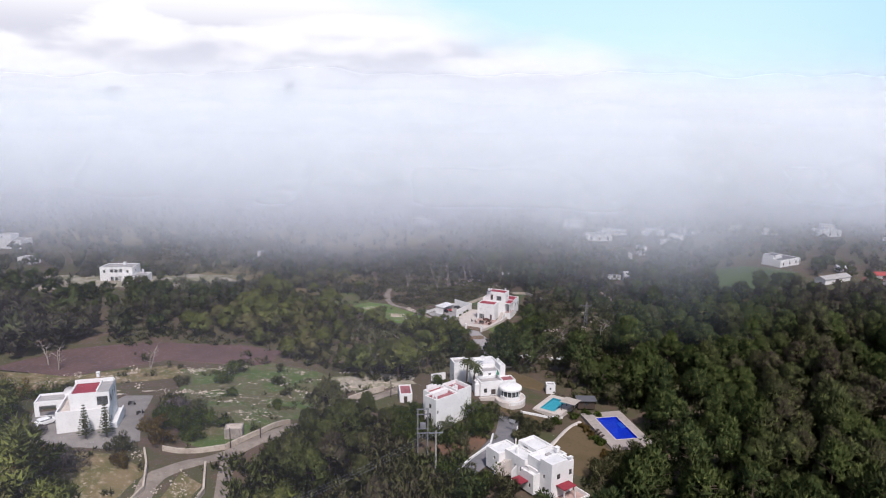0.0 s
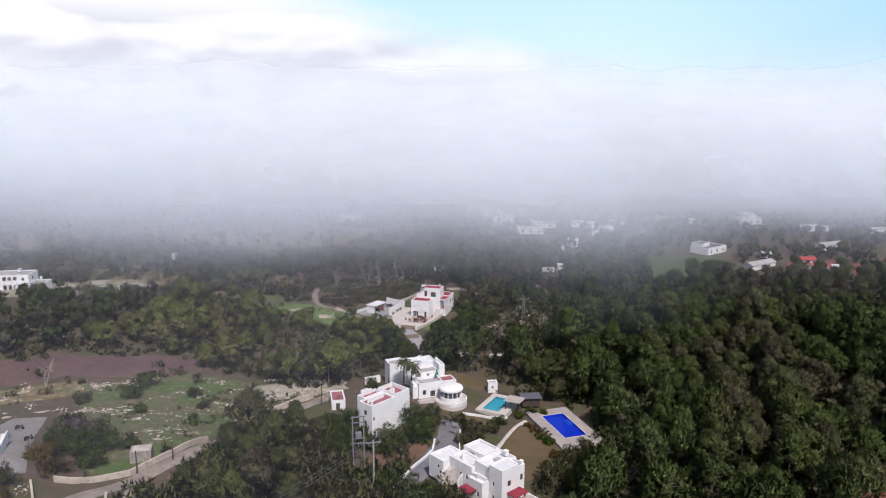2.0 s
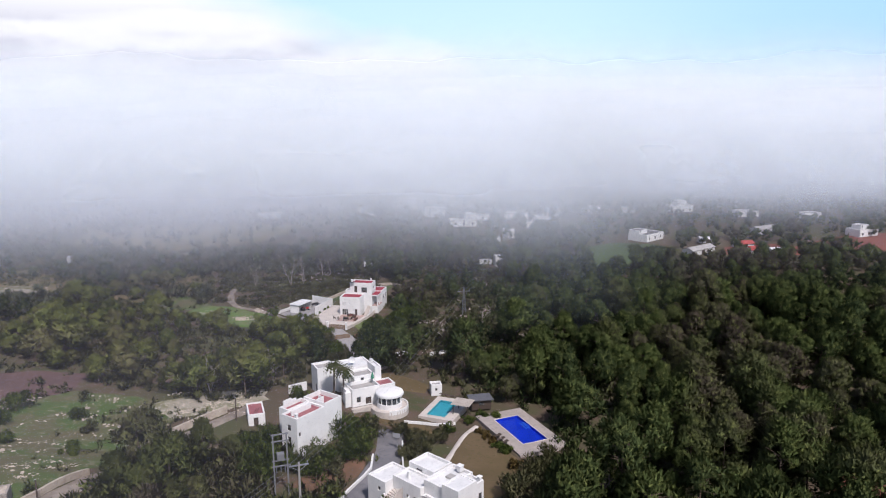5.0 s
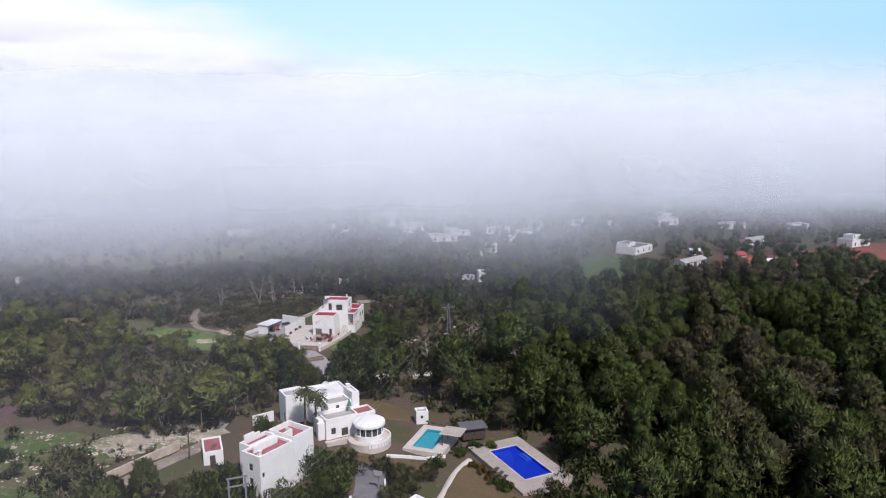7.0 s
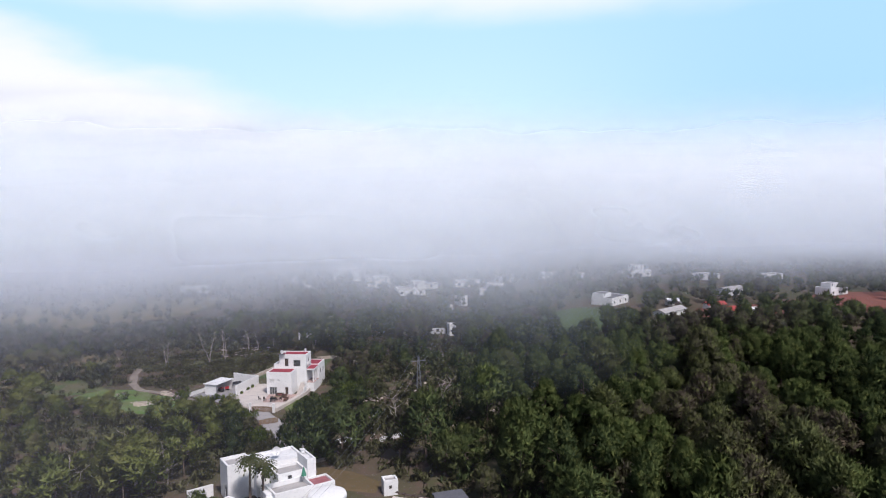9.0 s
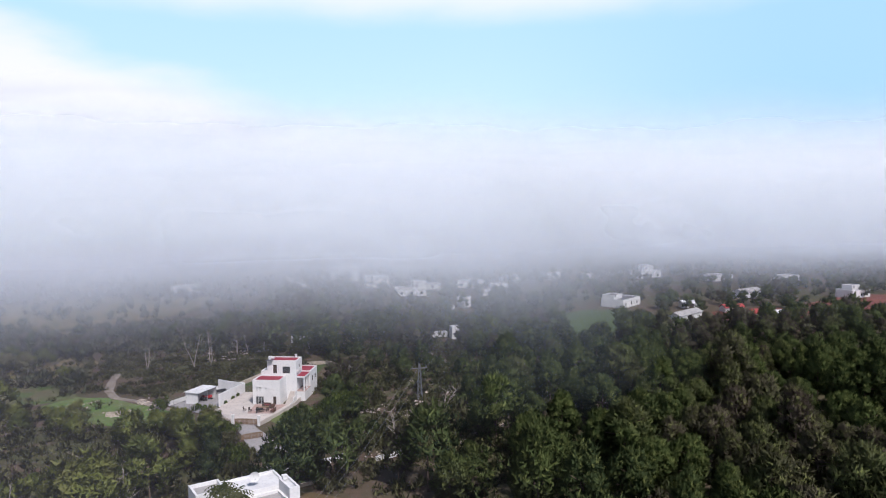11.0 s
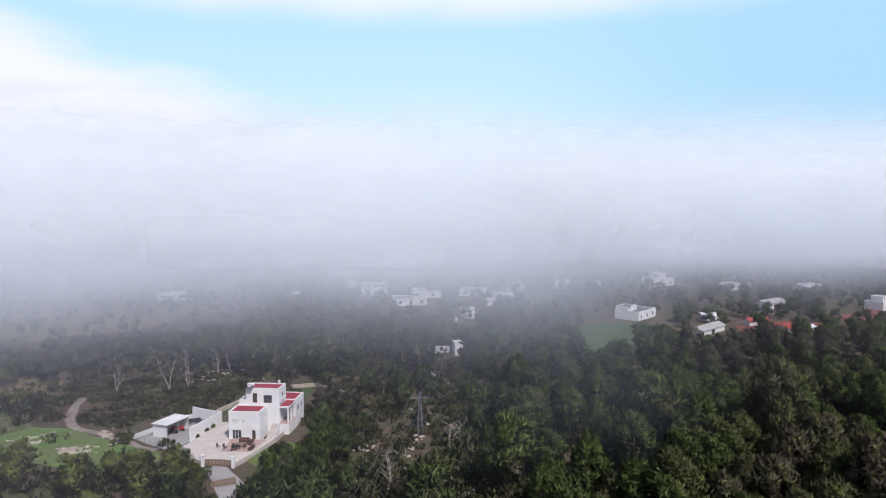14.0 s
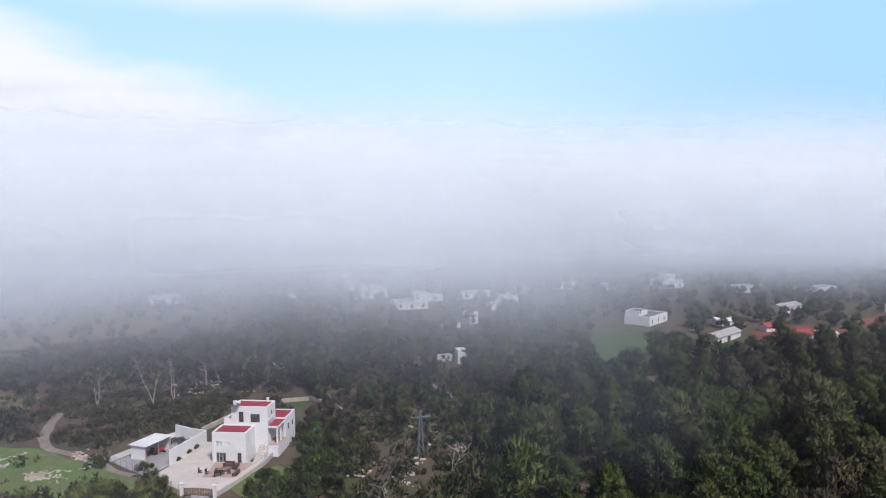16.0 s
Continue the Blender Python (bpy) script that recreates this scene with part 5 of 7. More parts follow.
teal = pool(-1.7, 129.6, 0.75, -21.0, 4.2, 8.2, 3.9, 5.6, TEALTILE, PAVING, "turquoise rectangular pool in a pale terrace", (0.4, 0.3))
run_wall("pool_wall", [(-9.6, 122.6), (-6, 123.0), (-2.6, 122.8), (1.0, 123.8)], 0.4, 0.3, WHITE, "low white curved terrace wall")
cab = thing("pool_cabin", "small white cubic cabin beside a pool", "cabin", -4.4, 138.6, -0.2, 12)
block(cab, 0, 0, 2.5, 2.3, 0, 2.7, roof=GREYROOF, par=0.3, holes=[("r", 0.3, 0.8, 0.1, 1.9, "door"), ("f", 0.9, 0.5, 1.2, 0.6, "window")])
shade = thing("pergola", "pergola with a pale reed roof beside a pool", "pergola", 2.6, 127.6, 0.75, -21)
for u in (-1.6, 1.6):
    for v in (-1.6, 1.6):
        part("post", boxes((u - 0.08, v - 0.08, 0, u + 0.08, v + 0.08, 2.25)), DARKWOOD, shade)
for k in range(12):
    part("reed_mat", boxes((-2.1 + k * 0.35, -2.0, 2.25 + 0.02 * (k % 2), -2.1 + (k + 0.96) * 0.35, 2.0, 2.33 + 0.02 * (k % 2))), REED, shade)
sm = thing("garden_hut", "dark timber garden hut with a slate grey roof", "hut", 4.6, 130.2, 0.0, 12)
part("wall", boxes((0, 0, 0, 4.4, 0.15, 2.2), (0, 0.15, 0, 0.15, 2.8, 2.2), (4.25, 0.15, 0, 4.4, 2.8, 2.2), (0.15, 2.65, 0, 4.25, 2.8, 2.2)), DARKWOOD, sm)
part("roof", bmesh_prism([Vector((-0.4, -0.5, 0)), Vector((4.8, -0.5, 0)), Vector((4.8, 3.2, 0)), Vector((-0.4, 3.2, 0))], 2.2, 2.4), SLATE, sm)
part("window", boxes((1.6, -0.03, 1.0, 2.6, 0.0, 1.7)), PANE, sm)


def sun_lounger():
    s = thing("sun_lounger", "dark sun lounger on a pale pool terrace", "sun lounger", -1.5, 136.6, 0.75, 60, "sun loungers")
    part("frame", boxes((-0.32, -0.95, 0.28, 0.32, 0.5, 0.34)), DARKWOOD, s)
    part("backrest", bmesh_prism([Vector((-0.32, 0.5, 0)), Vector((0.32, 0.5, 0)), Vector((0.32, 1.0, 0)), Vector((-0.32, 1.0, 0))], 0.36, 0.46), DARKWOOD, s)
    for u in (-0.27, 0.27):
        for v in (-0.85, 0.45):
            part("leg", boxes((u - 0.03, v - 0.03, 0, u + 0.03, v + 0.03, 0.28)), DARKWOOD, s)
    return s


sl = sun_lounger()
for px, py, zz, yaw in ((-0.4, 136.0, 0.75, 60), (1.2, 135.2, 0.75, 62), (2.2, 134.6, 0.75, 62), (9.2, 117.0, 0.30, -60), (9.8, 115.6, 0.30, -60), (10.4, 114.2, 0.30, -58), (18.2, 111.2, 0.30, 20), (19.6, 111.6, 0.30, 25)):
    copy_thing(sl, pose(px, py, zz, 0, 0, yaw))

# ---- small works in the fields ----
stone_hut = thing("stone_hut", "small grey rendered hut with a flat roof", "hut", -65.2, 74.6, 9.0, 22)
block(stone_hut, 0, 0, 3.6, 3.0, 0, 2.6, wall=HUTWALL, roof=STONE, par=0.08)
run_wall("lane_wall_a", [(-66.6, 46), (-66.9, 51), (-70.5, 57), (-73.8, 61)], 1.0, 0.35, STONE, "pale rendered wall beside an earth lane")
run_wall("lane_wall_b", [(-72.5, 64.5), (-68.0, 67.5), (-63, 71.2), (-59.6, 80), (-58, 90)], 0.9, 0.45, STONE, "pale dry stone wall along a lane")
run_wall("lane_wall_c", [(-57.6, 99), (-53.8, 110.5), (-46, 121.5)], 1.3, 0.45, STONE, "pale dry stone retaining wall above a lane")
run_wall("lane_wall_d", [(-57.0, 44), (-58.5, 56), (-63.0, 64)], 0.8, 0.4, STONE, "low dry stone wall between two lanes")
run_wall("garden_wall_a", [(-15.2, 167.6), (-11.6, 170.4)], 0.9, 0.3, GREYWHITE, "short stretch of white garden wall among trees")
run_wall("garden_wall_b", [(-5.6, 167.4), (-0.4, 169.8)], 0.8, 0.3, GREYWHITE, "short stretch of white garden wall among scrub")
run_wall("garden_wall_c", [(-18.2, 154.0), (-13.6, 157.8)], 0.5, 0.4, STONE, "low pale stone edging on a lawn")

# ---- overhead line ----
def bmesh_wire(points, r):
    bm = bmesh.new()
    for a, b in zip(points, points[1:]):
        rod(bm, a, b, r, r, 4)
    return bm


tw = thing("transformer_frame", "steel frame with a transformer between two legs", "transformer tower", -28.0, 93.5, 1.2, 20)
for u in (-1.1, 1.1):
    part("leg", boxes((u - 0.12, -0.12, 0, u + 0.12, 0.12, 11.0)), DULLSTEEL, tw)
for zz in (10.8, 9.6, 6.2, 5.2):
    part("crossbar", boxes((-1.4, -0.1, zz, 1.4, 0.1, zz + 0.18)), DULLSTEEL, tw)
part("transformer", boxes((-0.6, -0.5, 6.4, 0.6, 0.5, 7.6), bevel=0.05), DULLSTEEL, tw)
for u in (-0.7, 0.0, 0.7):
    part("insulator", rods(((u, 0, 5.4), (u, 0, 4.2), 0.1, 0.06)), DULLSTEEL, tw)
pw = thing("power_pole", "grey concrete power pole with a steel crossarm", "power pole", -23.4, 86.6, 1.2, 20, "power poles")
part("pole", rods(((0, 0, 0), (0, 0, 9.6), 0.24, 0.15), sides=12), POLE, pw)
part("crossarm", boxes((-1.5, -0.08, 9.0, 1.5, 0.08, 9.2)), STEEL, pw)
for u in (-1.3, 0.0, 1.3):
    part("insulator", rods(((u, 0, 9.2), (u, 0, 9.65), 0.07, 0.04)), STEEL, pw)
part("brace", rods(((-1.2, 0, 9.0), (0, 0, 8.1), 0.04), ((1.2, 0, 9.0), (0, 0, 8.1), 0.04)), STEEL, pw)
py_ = thing("pylon", "slim steel lattice pylon with a wide crossarm", "pylon", 4.4, 204.6, 0.0, 12)
for u in (-0.6, 0.6):
    for v in (-0.6, 0.6):
        part("leg", rods(((u, v, 0), (u * 0.25, v * 0.25, 9.2), 0.06), sides=5), DULLSTEEL, py_)
bm = bmesh.new()
for k in range(7):
    s0, s1 = 0.6 - 0.064 * k, 0.6 - 0.064 * (k + 1)
    z0, z1 = k * 1.3, (k + 1) * 1.3
    for (a, b), (c, d) in (((-1, -1), (1, -1)), ((1, -1), (1, 1)), ((1, 1), (-1, 1)), ((-1, 1), (-1, -1))):
        rod(bm, (a * s0, b * s0, z0), (c * s1, d * s1, z1), 0.03, 0.03, 4)
        rod(bm, (c * s0, d * s0, z0), (a * s1, b * s1, z1), 0.03, 0.03, 4)
part("lattice", bm, DULLSTEEL, py_)
part("crossarm", boxes((-2.0, -0.08, 7.8, 2.0, 0.08, 7.98)), DULLSTEEL, py_)
for u in (-1.8, 0.0, 1.8):
    part("insulator", rods(((u, 0, 7.98), (u, 0, 8.5), 0.07)), DULLSTEEL, py_)


def span(a, b, sag):
    a, b = Vector(a), Vector(b)
    return [a.lerp(b, k / 18) - Vector((0, 0, sag * 4 * (k / 18) * (1 - k / 18))) for k in range(19)]


c20, s20 = math.cos(radians(20)), math.sin(radians(20))
for u in (-1.3, 0.0, 1.3):
    root = (-23.4 + u * c20, 86.6 + u * s20, 10.8)
    for far, sag in (((4.4 + 1.35 * u * 0.98, 204.6 + 1.35 * u * 0.2, 8.5), 3.5), ((-46.0 + u, 30.0 + u * 0.4, 18.0), 1.6)):
        w = part("power_line", bmesh_wire(span(root, far, sag), 0.02), DULLSTEEL, None)
        tagged(w, "thin sagging power line between poles", "power line", "power lines")
    w = part("power_line", bmesh_wire(span((4.4 + 1.35 * u, 204.6 + 0.3 * u, 8.5), (18.0 + u, 300.0, 6.0), 4.0), 0.02), DULLSTEEL, None)
    tagged(w, "thin sagging power line between poles", "power line", "power lines")
far_post = thing("power_pole", "grey concrete power pole with a steel crossarm", "power pole", -46.0, 30.0, gz(-46, 30) - 0.3, 20, "power poles")
part("pole", rods(((0, 0, 0), (0, 0, 18.2 - gz(-46, 30)), 0.24, 0.15), sides=12), POLE, far_post)
for px, py, h in ((-42.6, 117.0, 5.0), (-56.2, 96.0, 4.2), (-62.2, 71.8, 4.6), (-58.6, 77.5, 4.0), (-41.0, 177, 4)):
    p = thing("utility_post", "dark slender wooden utility post beside a lane", "utility post", px, py, gz(px, py) - 0.3, 0, "utility posts")
    part("shaft", rods(((0, 0, 0), (0, 0, h), 0.14, 0.1)), DARKWOOD, p)
    part("cap", rods(((0, 0, h), (0, 0, h + 0.08), 0.13, 0.05)), STEEL, p)

# ---- farther buildings ----
def farm(x, y, yaw, w, d, h, label, name="house", roof=None, upper=None, z=None, wall=None):
    z = gz(x, y) - 0.4 if z is None else z
    o = thing(name, label, "house", x, y, z, yaw, "houses in the distance")
    n = max(1, int(w / 4.5))
    holes = [("f", (k + 0.5) * w / n - 0.6, 1.2, 1.2, 1.3, "window") for k in range(n)]
    holes += [("r", 1.0, 1.0, 1.2, 1.3, "window"), ("r", d - 2.6, 1.0, 0.4, 2.1, "door")] if d > 5 else []
    if h > 6:
        holes += [("f", (k + 0.5) * w / n - 0.5, 1.0, 4.4, 1.3, "window") for k in range(n)]
    block(o, 0, 0, w, d, 0, h, roof=roof or GREYROOF, wall=wall, par=0.3, holes=holes)
    if upper:
        u0, v0, u1, v1, top = upper
        block(o, u0, v0, u1, v1, h - 0.28, top, roof=roof or GREYROOF, wall=wall, par=0.25, holes=[("f", 0.8, 1.0, 0.9, 1.1, "window")])
    return o


f = farm(98.1, 330.3, 45, 16.5, 10.5, 4.0, "white flat-roofed farmhouse with a raised rear roof", roof=DARKROOF, upper=(0.3, 4.5, 8.0, 10.2, 5.7))
part("porch", boxes((16.5, 1.0, 2.6, 19.5, 8.0, 2.8), (19.2, 1.0, 0, 19.4, 1.2, 2.6), (19.2, 7.8, 0, 19.4, 8.0, 2.6)), ROOFWHITE, f)
part("aerial", rods(((8.0, 9.5, 4.0), (8.0, 9.5, 8.4), 0.04)), STEEL, f)
farm(0.6, 381.8, 8, 15.0, 9.0, 4.2, "white farmhouse half lost in mist", upper=(9.0, 1.0, 15.0, 8.5, 7.4))
v = thing("villa", "long white two-storey villa with arcaded verandas", "house", -203.0, 209.0, gz(-196, 212) - 0.4, 15, "houses in the distance")
block(v, 0, 0, 14.0, 9.0, 0, 6.6, roof=GREYROOF, par=0.3, holes=[("f", u, 1.35, z, 2.1, "void") for u in (4.4, 6.3, 8.2) for z in (0.4, 3.6)] + [("f", 1.4, 1.0, 4.2, 1.2, "window"), ("f", 11.4, 0.9, 4.2, 1.2, "window"), ("r", 3.0, 1.2, 4.0, 1.2, "window")])
block(v, 14.01, -3.0, 20.0, 6.0, 0, 3.3, roof=GREYROOF, par=0.3, holes=[("f", 1.6, 1.2, 1.0, 1.2, "window"), ("r", 2.0, 1.4, 0.3, 2.1, "door")])
block(v, 10.0, -3.0, 14.0, -0.01, 0, 2.6, roof=ROOFWHITE, par=0.2)
part("inner_wall", boxes((4.0, 2.6, 0, 10.0, 2.8, 6.3)), WHITE, v)
part("loggia_floor", boxes((4.0, 0.31, 3.3, 10.0, 2.6, 3.5)), PAVING, v)
for u in (4.4, 6.3, 8.2):
    part("balustrade", boxes((u, 0.1, 3.6, u + 1.35, 0.2, 4.3)), WHITE, v)
chimney(v, 8.5, 6.0, 6.5, 1.2, 0.5)
chimney(v, 17.0, 4.0, 3.2, 1.6, 0.35)
farm(-312, 262, 5, 16, 9, 5.0, "white house at the edge of the woods", upper=(2, 2, 9, 8, 7.6))
farm(-268, 232, 0, 8, 6, 3.4, "small white house among low trees")
farm(-170, 288, 20, 7, 5, 2.8, "small white house behind olive trees", wall=GREYWHITE)
farm(20.6, 297.5, 10, 3.0, 4.0, 5.0, "narrow white ruin among trees", name="ruin", roof=WHITE)
farm(13.0, 301.0, 12, 6.5, 3.0, 2.2, "low broken white wall of a ruin", name="ruin", roof=GREYROOF, wall=GREYWHITE)
farm(-37.5, 283.0, -5, 4.2, 4.0, 3.4, "small ruined white house behind trees", name="ruin", roof=GREYROOF, wall=GREYWHITE)
farm(14.0, 338.0, 10, 12, 6, 3.2, "low grey white outbuilding in mist", wall=GREYWHITE)
farm(30.5, 348.0, 30, 4, 5, 5.2, "narrow white house in mist")
farm(208.0, 338.0, 25, 14, 8, 4.2, "white house beside a red earth field", upper=(3, 2, 9, 7, 6.2))
farm(144.0, 434.0, 18, 15, 9, 4.6, "large white house dim in the mist", upper=(4, 2, 11, 8, 7.6))
for x, y, yaw, w, h in ((-60, 438, 10, 12, 5), (-38, 462, 0, 16, 8), (-16, 430, 14, 9, 6), (34, 415, -8, 14, 4), (62, 428, 12, 10, 5), (88, 446, 0, 12, 4), (52, 396, 20, 8, 4), (176, 412, 8, 14, 4), (212, 402, 15, 12, 4), (-120, 420, 10, 14, 4), (-12, 424, 12, 9, 6.4), (16, 408, 5, 8, 3.2), (44, 380, 14, 6, 3), (112, 436, 10, 8, 3.4)):
    farm(x, y, yaw, w, 7, h, "pale house almost hidden by mist")


def barn(x, y, yaw, w, d, h, roof, label, rise=1.2, wall=None):
    o = thing("barn", label, "barn", x, y, gz(x, y) - 0.3, yaw, "farm sheds")
    part("wall", boxes((0, 0, 0, w, 0.25, h), (0, d - 0.25, 0, w, d, h), (0, 0.25, 0, 0.25, d - 0.25, h), (w - 0.25, 0.25, 0, w, d - 0.25, h)), wall or GREYWHITE, o)
    for s in (0, 1):
        bm = bmesh.new()
        ya, yb = (-0.4, d / 2) if s == 0 else (d + 0.4, d / 2)
        lo = [bm.verts.new(c) for c in ((-0.4, ya, h - 0.1), (w + 0.4, ya, h - 0.1), (w + 0.4, yb, h + rise), (-0.4, yb, h + rise))]
        hi = [bm.verts.new((c.co.x, c.co.y, c.co.z + 0.15)) for c in lo]
        bm.faces.new(lo[::-1])
        bm.faces.new(hi)
        for j in range(4):
            bm.faces.new((lo[j], lo[(j + 1) % 4], hi[(j + 1) % 4], hi[j]))
        bmesh.ops.recalc_face_normals(bm, faces=bm.faces)
        part("roof_slope", bm, roof, o)
    part("gable", boxes((0.02, 0.3, h, 0.22, d - 0.3, h + 0.3 * rise), (0.02, d * 0.3, h + 0.3 * rise, 0.22, d * 0.7, h + 0.62 * rise)), wall or GREYWHITE, o)
    part("door", boxes((w * 0.4, -0.04, 0.1, w * 0.4 + 2.4, 0.0, 2.2)), DARKWOOD, o)
    return o


barn(110.6, 299.6, 39, 18, 5.5, 2.6, GREYROOF, "long low barn with a grey pitched roof")
barn(160.0, 345.0, 30, 15, 6, 3.0, GREYROOF, "grey farm shed with a pitched roof")
barn(136.4, 297.6, 4, 7.5, 6.5, 2.6, TILE_RED, "shed with a bright red tiled roof", wall=WHITE)
barn(145.5, 297.2, 4, 7.0, 5.5, 2.4, ROOFWHITE, "shed with a white sheet roof", 0.6)
barn(136.0, 314.0, 10, 9, 4, 2.2, TILE_RED, "low shed with a dull red roof")
barn(124.0, 328.0, 5, 7, 4, 2.2, ROOFWHITE, "small pale shed in a farmyard")


# ---- trees and scrub ----
rng = np.random.default_rng(7)


def tufts(centres, radii, count, size, flat=1.0, seed=1, up=0.6):
    """Small triangles of foliage over clumps: count to each clump, facing outwards, with gaps."""
    r = np.random.default_rng(seed)
    n = len(centres)
    d = r.normal(size=(n, count, 3))
    d /= np.linalg.norm(d, axis=-1, keepdims=True)
    d[..., 2] *= flat
    far = r.uniform(0.68, 1.10, (n, count, 1)) * np.asarray(radii)[:, None, None]
    c = (np.asarray(centres)[:, None] + d * far).reshape(-1, 3)
    # each tuft is a slender spike that points up and outwards
    a = d.reshape(-1, 3) * 0.55 + r.normal(scale=0.30, size=(n * count, 3)) + (0, 0, up)
    a /= np.linalg.norm(a, axis=-1, keepdims=True)
    b = np.cross(a, d.reshape(-1, 3) + r.normal(scale=0.22, size=a.shape))
    b /= np.linalg.norm(b, axis=-1, keepdims=True) + 1e-6
    s = (size * r.uniform(0.6, 1.35, (len(c), 1)))
    soft = d.reshape(-1, 3) * 0.9 + (0, 0, 0.55) + r.normal(scale=0.42, size=(n * count, 3))
    soft /= np.linalg.norm(soft, axis=-1, keepdims=True)
    return np.stack([c + a * s * 1.35, c - a * s * 0.55 + b * s * 0.33, c - a * s * 0.55 - b * s * 0.33], 1), soft


def crown(clumps, count, size, flat, seed, h):
    """Foliage whose soft normals follow both its clump and the whole crown."""
    tri, soft = tufts(*clumps, count, size, flat, seed, 0.45)
    mid = (tri.mean(1) - (0, 0, 0.50 * h)) / (1, 1, 1.25)
    mid /= np.linalg.norm(mid, axis=1, keepdims=True) + 1e-6
    soft = soft * 0.42 + mid * 0.85
    return tri, soft / np.linalg.norm(soft, axis=1, keepdims=True)


def pine_clumps(seed, h, wide, clumps, lean=0.5):
    """Clump centres and sizes for an Aleppo pine: an upright egg-shaped crown, bulging and broken in outline."""
    r = np.random.default_rng(seed)
    bulge = r.normal(size=(7, 3)) * (1, 1, 0.7)
    bulge /= np.linalg.norm(bulge, axis=1, keepdims=True)
    d = r.normal(size=(clumps, 3)) + (0, 0, 0.45)
    d /= np.linalg.norm(d, axis=1, keepdims=True)
    swell = 0.78 + 0.34 * np.clip((d @ bulge.T).max(1), 0, 1) ** 4
    out = swell * r.uniform(0.62, 1.0, clumps)
    slim = 1.0 - 0.28 * np.clip(d[:, 2], 0, 1)
    c = np.stack([d[:, 0] * out * slim * wide * 0.80, d[:, 1] * out * slim * wide * 0.80, h * (0.50 + 0.43 * d[:, 2] * out)], -1)
    c[:, :2] += r.normal(scale=lean, size=2) * (c[:, 2:] / h)
    return c, wide * r.uniform(0.15, 0.25, clumps)


def trunk_mesh(bm, h, r0, limbs, seed, wide):
    r = random.Random(seed)
    p = Vector((0, 0, -0.5))
    for k in range(4):
        q = Vector((r.uniform(-0.12, 0.12) * k, r.uniform(-0.12, 0.12) * k, h * 0.8 * (k + 1) / 4))
        rod(bm, p, q, r0 * (1 - 0.22 * k), r0 * (1 - 0.22 * (k + 1)), 7)
        p = q
    for k in range(limbs):
        z = h * r.uniform(0.25, 0.6)
        a = r.uniform(0, 6.28)
        rod(bm, (0, 0, z), (wide * 0.6 * math.cos(a), wide * 0.6 * math.sin(a), z + r.uniform(0.5, 1.8)), r0 * 0.4, r0 * 0.12, 5)
    return bm


PINES = []
for k in range(7):
    h, wide = (10.2, 12.0, 9.4, 11.2, 8.8, 10.6, 9.8)[k], (4.3, 4.8, 4.6, 4.0, 4.2, 4.9, 3.9)[k]
    PINES.append((h, wide, crown(pine_clumps(40 + k, h, wide, 58), 80, 0.34, 1.0, 90 + k, h)))
MIDPINES, FARPINES = [], []
for k in range(9):
    h, wide = rng.uniform(8.4, 11.6), rng.uniform(3.8, 4.8)
    c, s = pine_clumps(140 + k, h, wide, 42)
    MIDPINES.append(crown((c, s * 1.05), 44, 0.42, 0.9, 190 + k, h))
    c, s = pine_clumps(240 + k, h, wide, 18)
    FARPINES.append(crown((c, s * 1.35), 28, 0.88, 0.9, 290 + k, h))

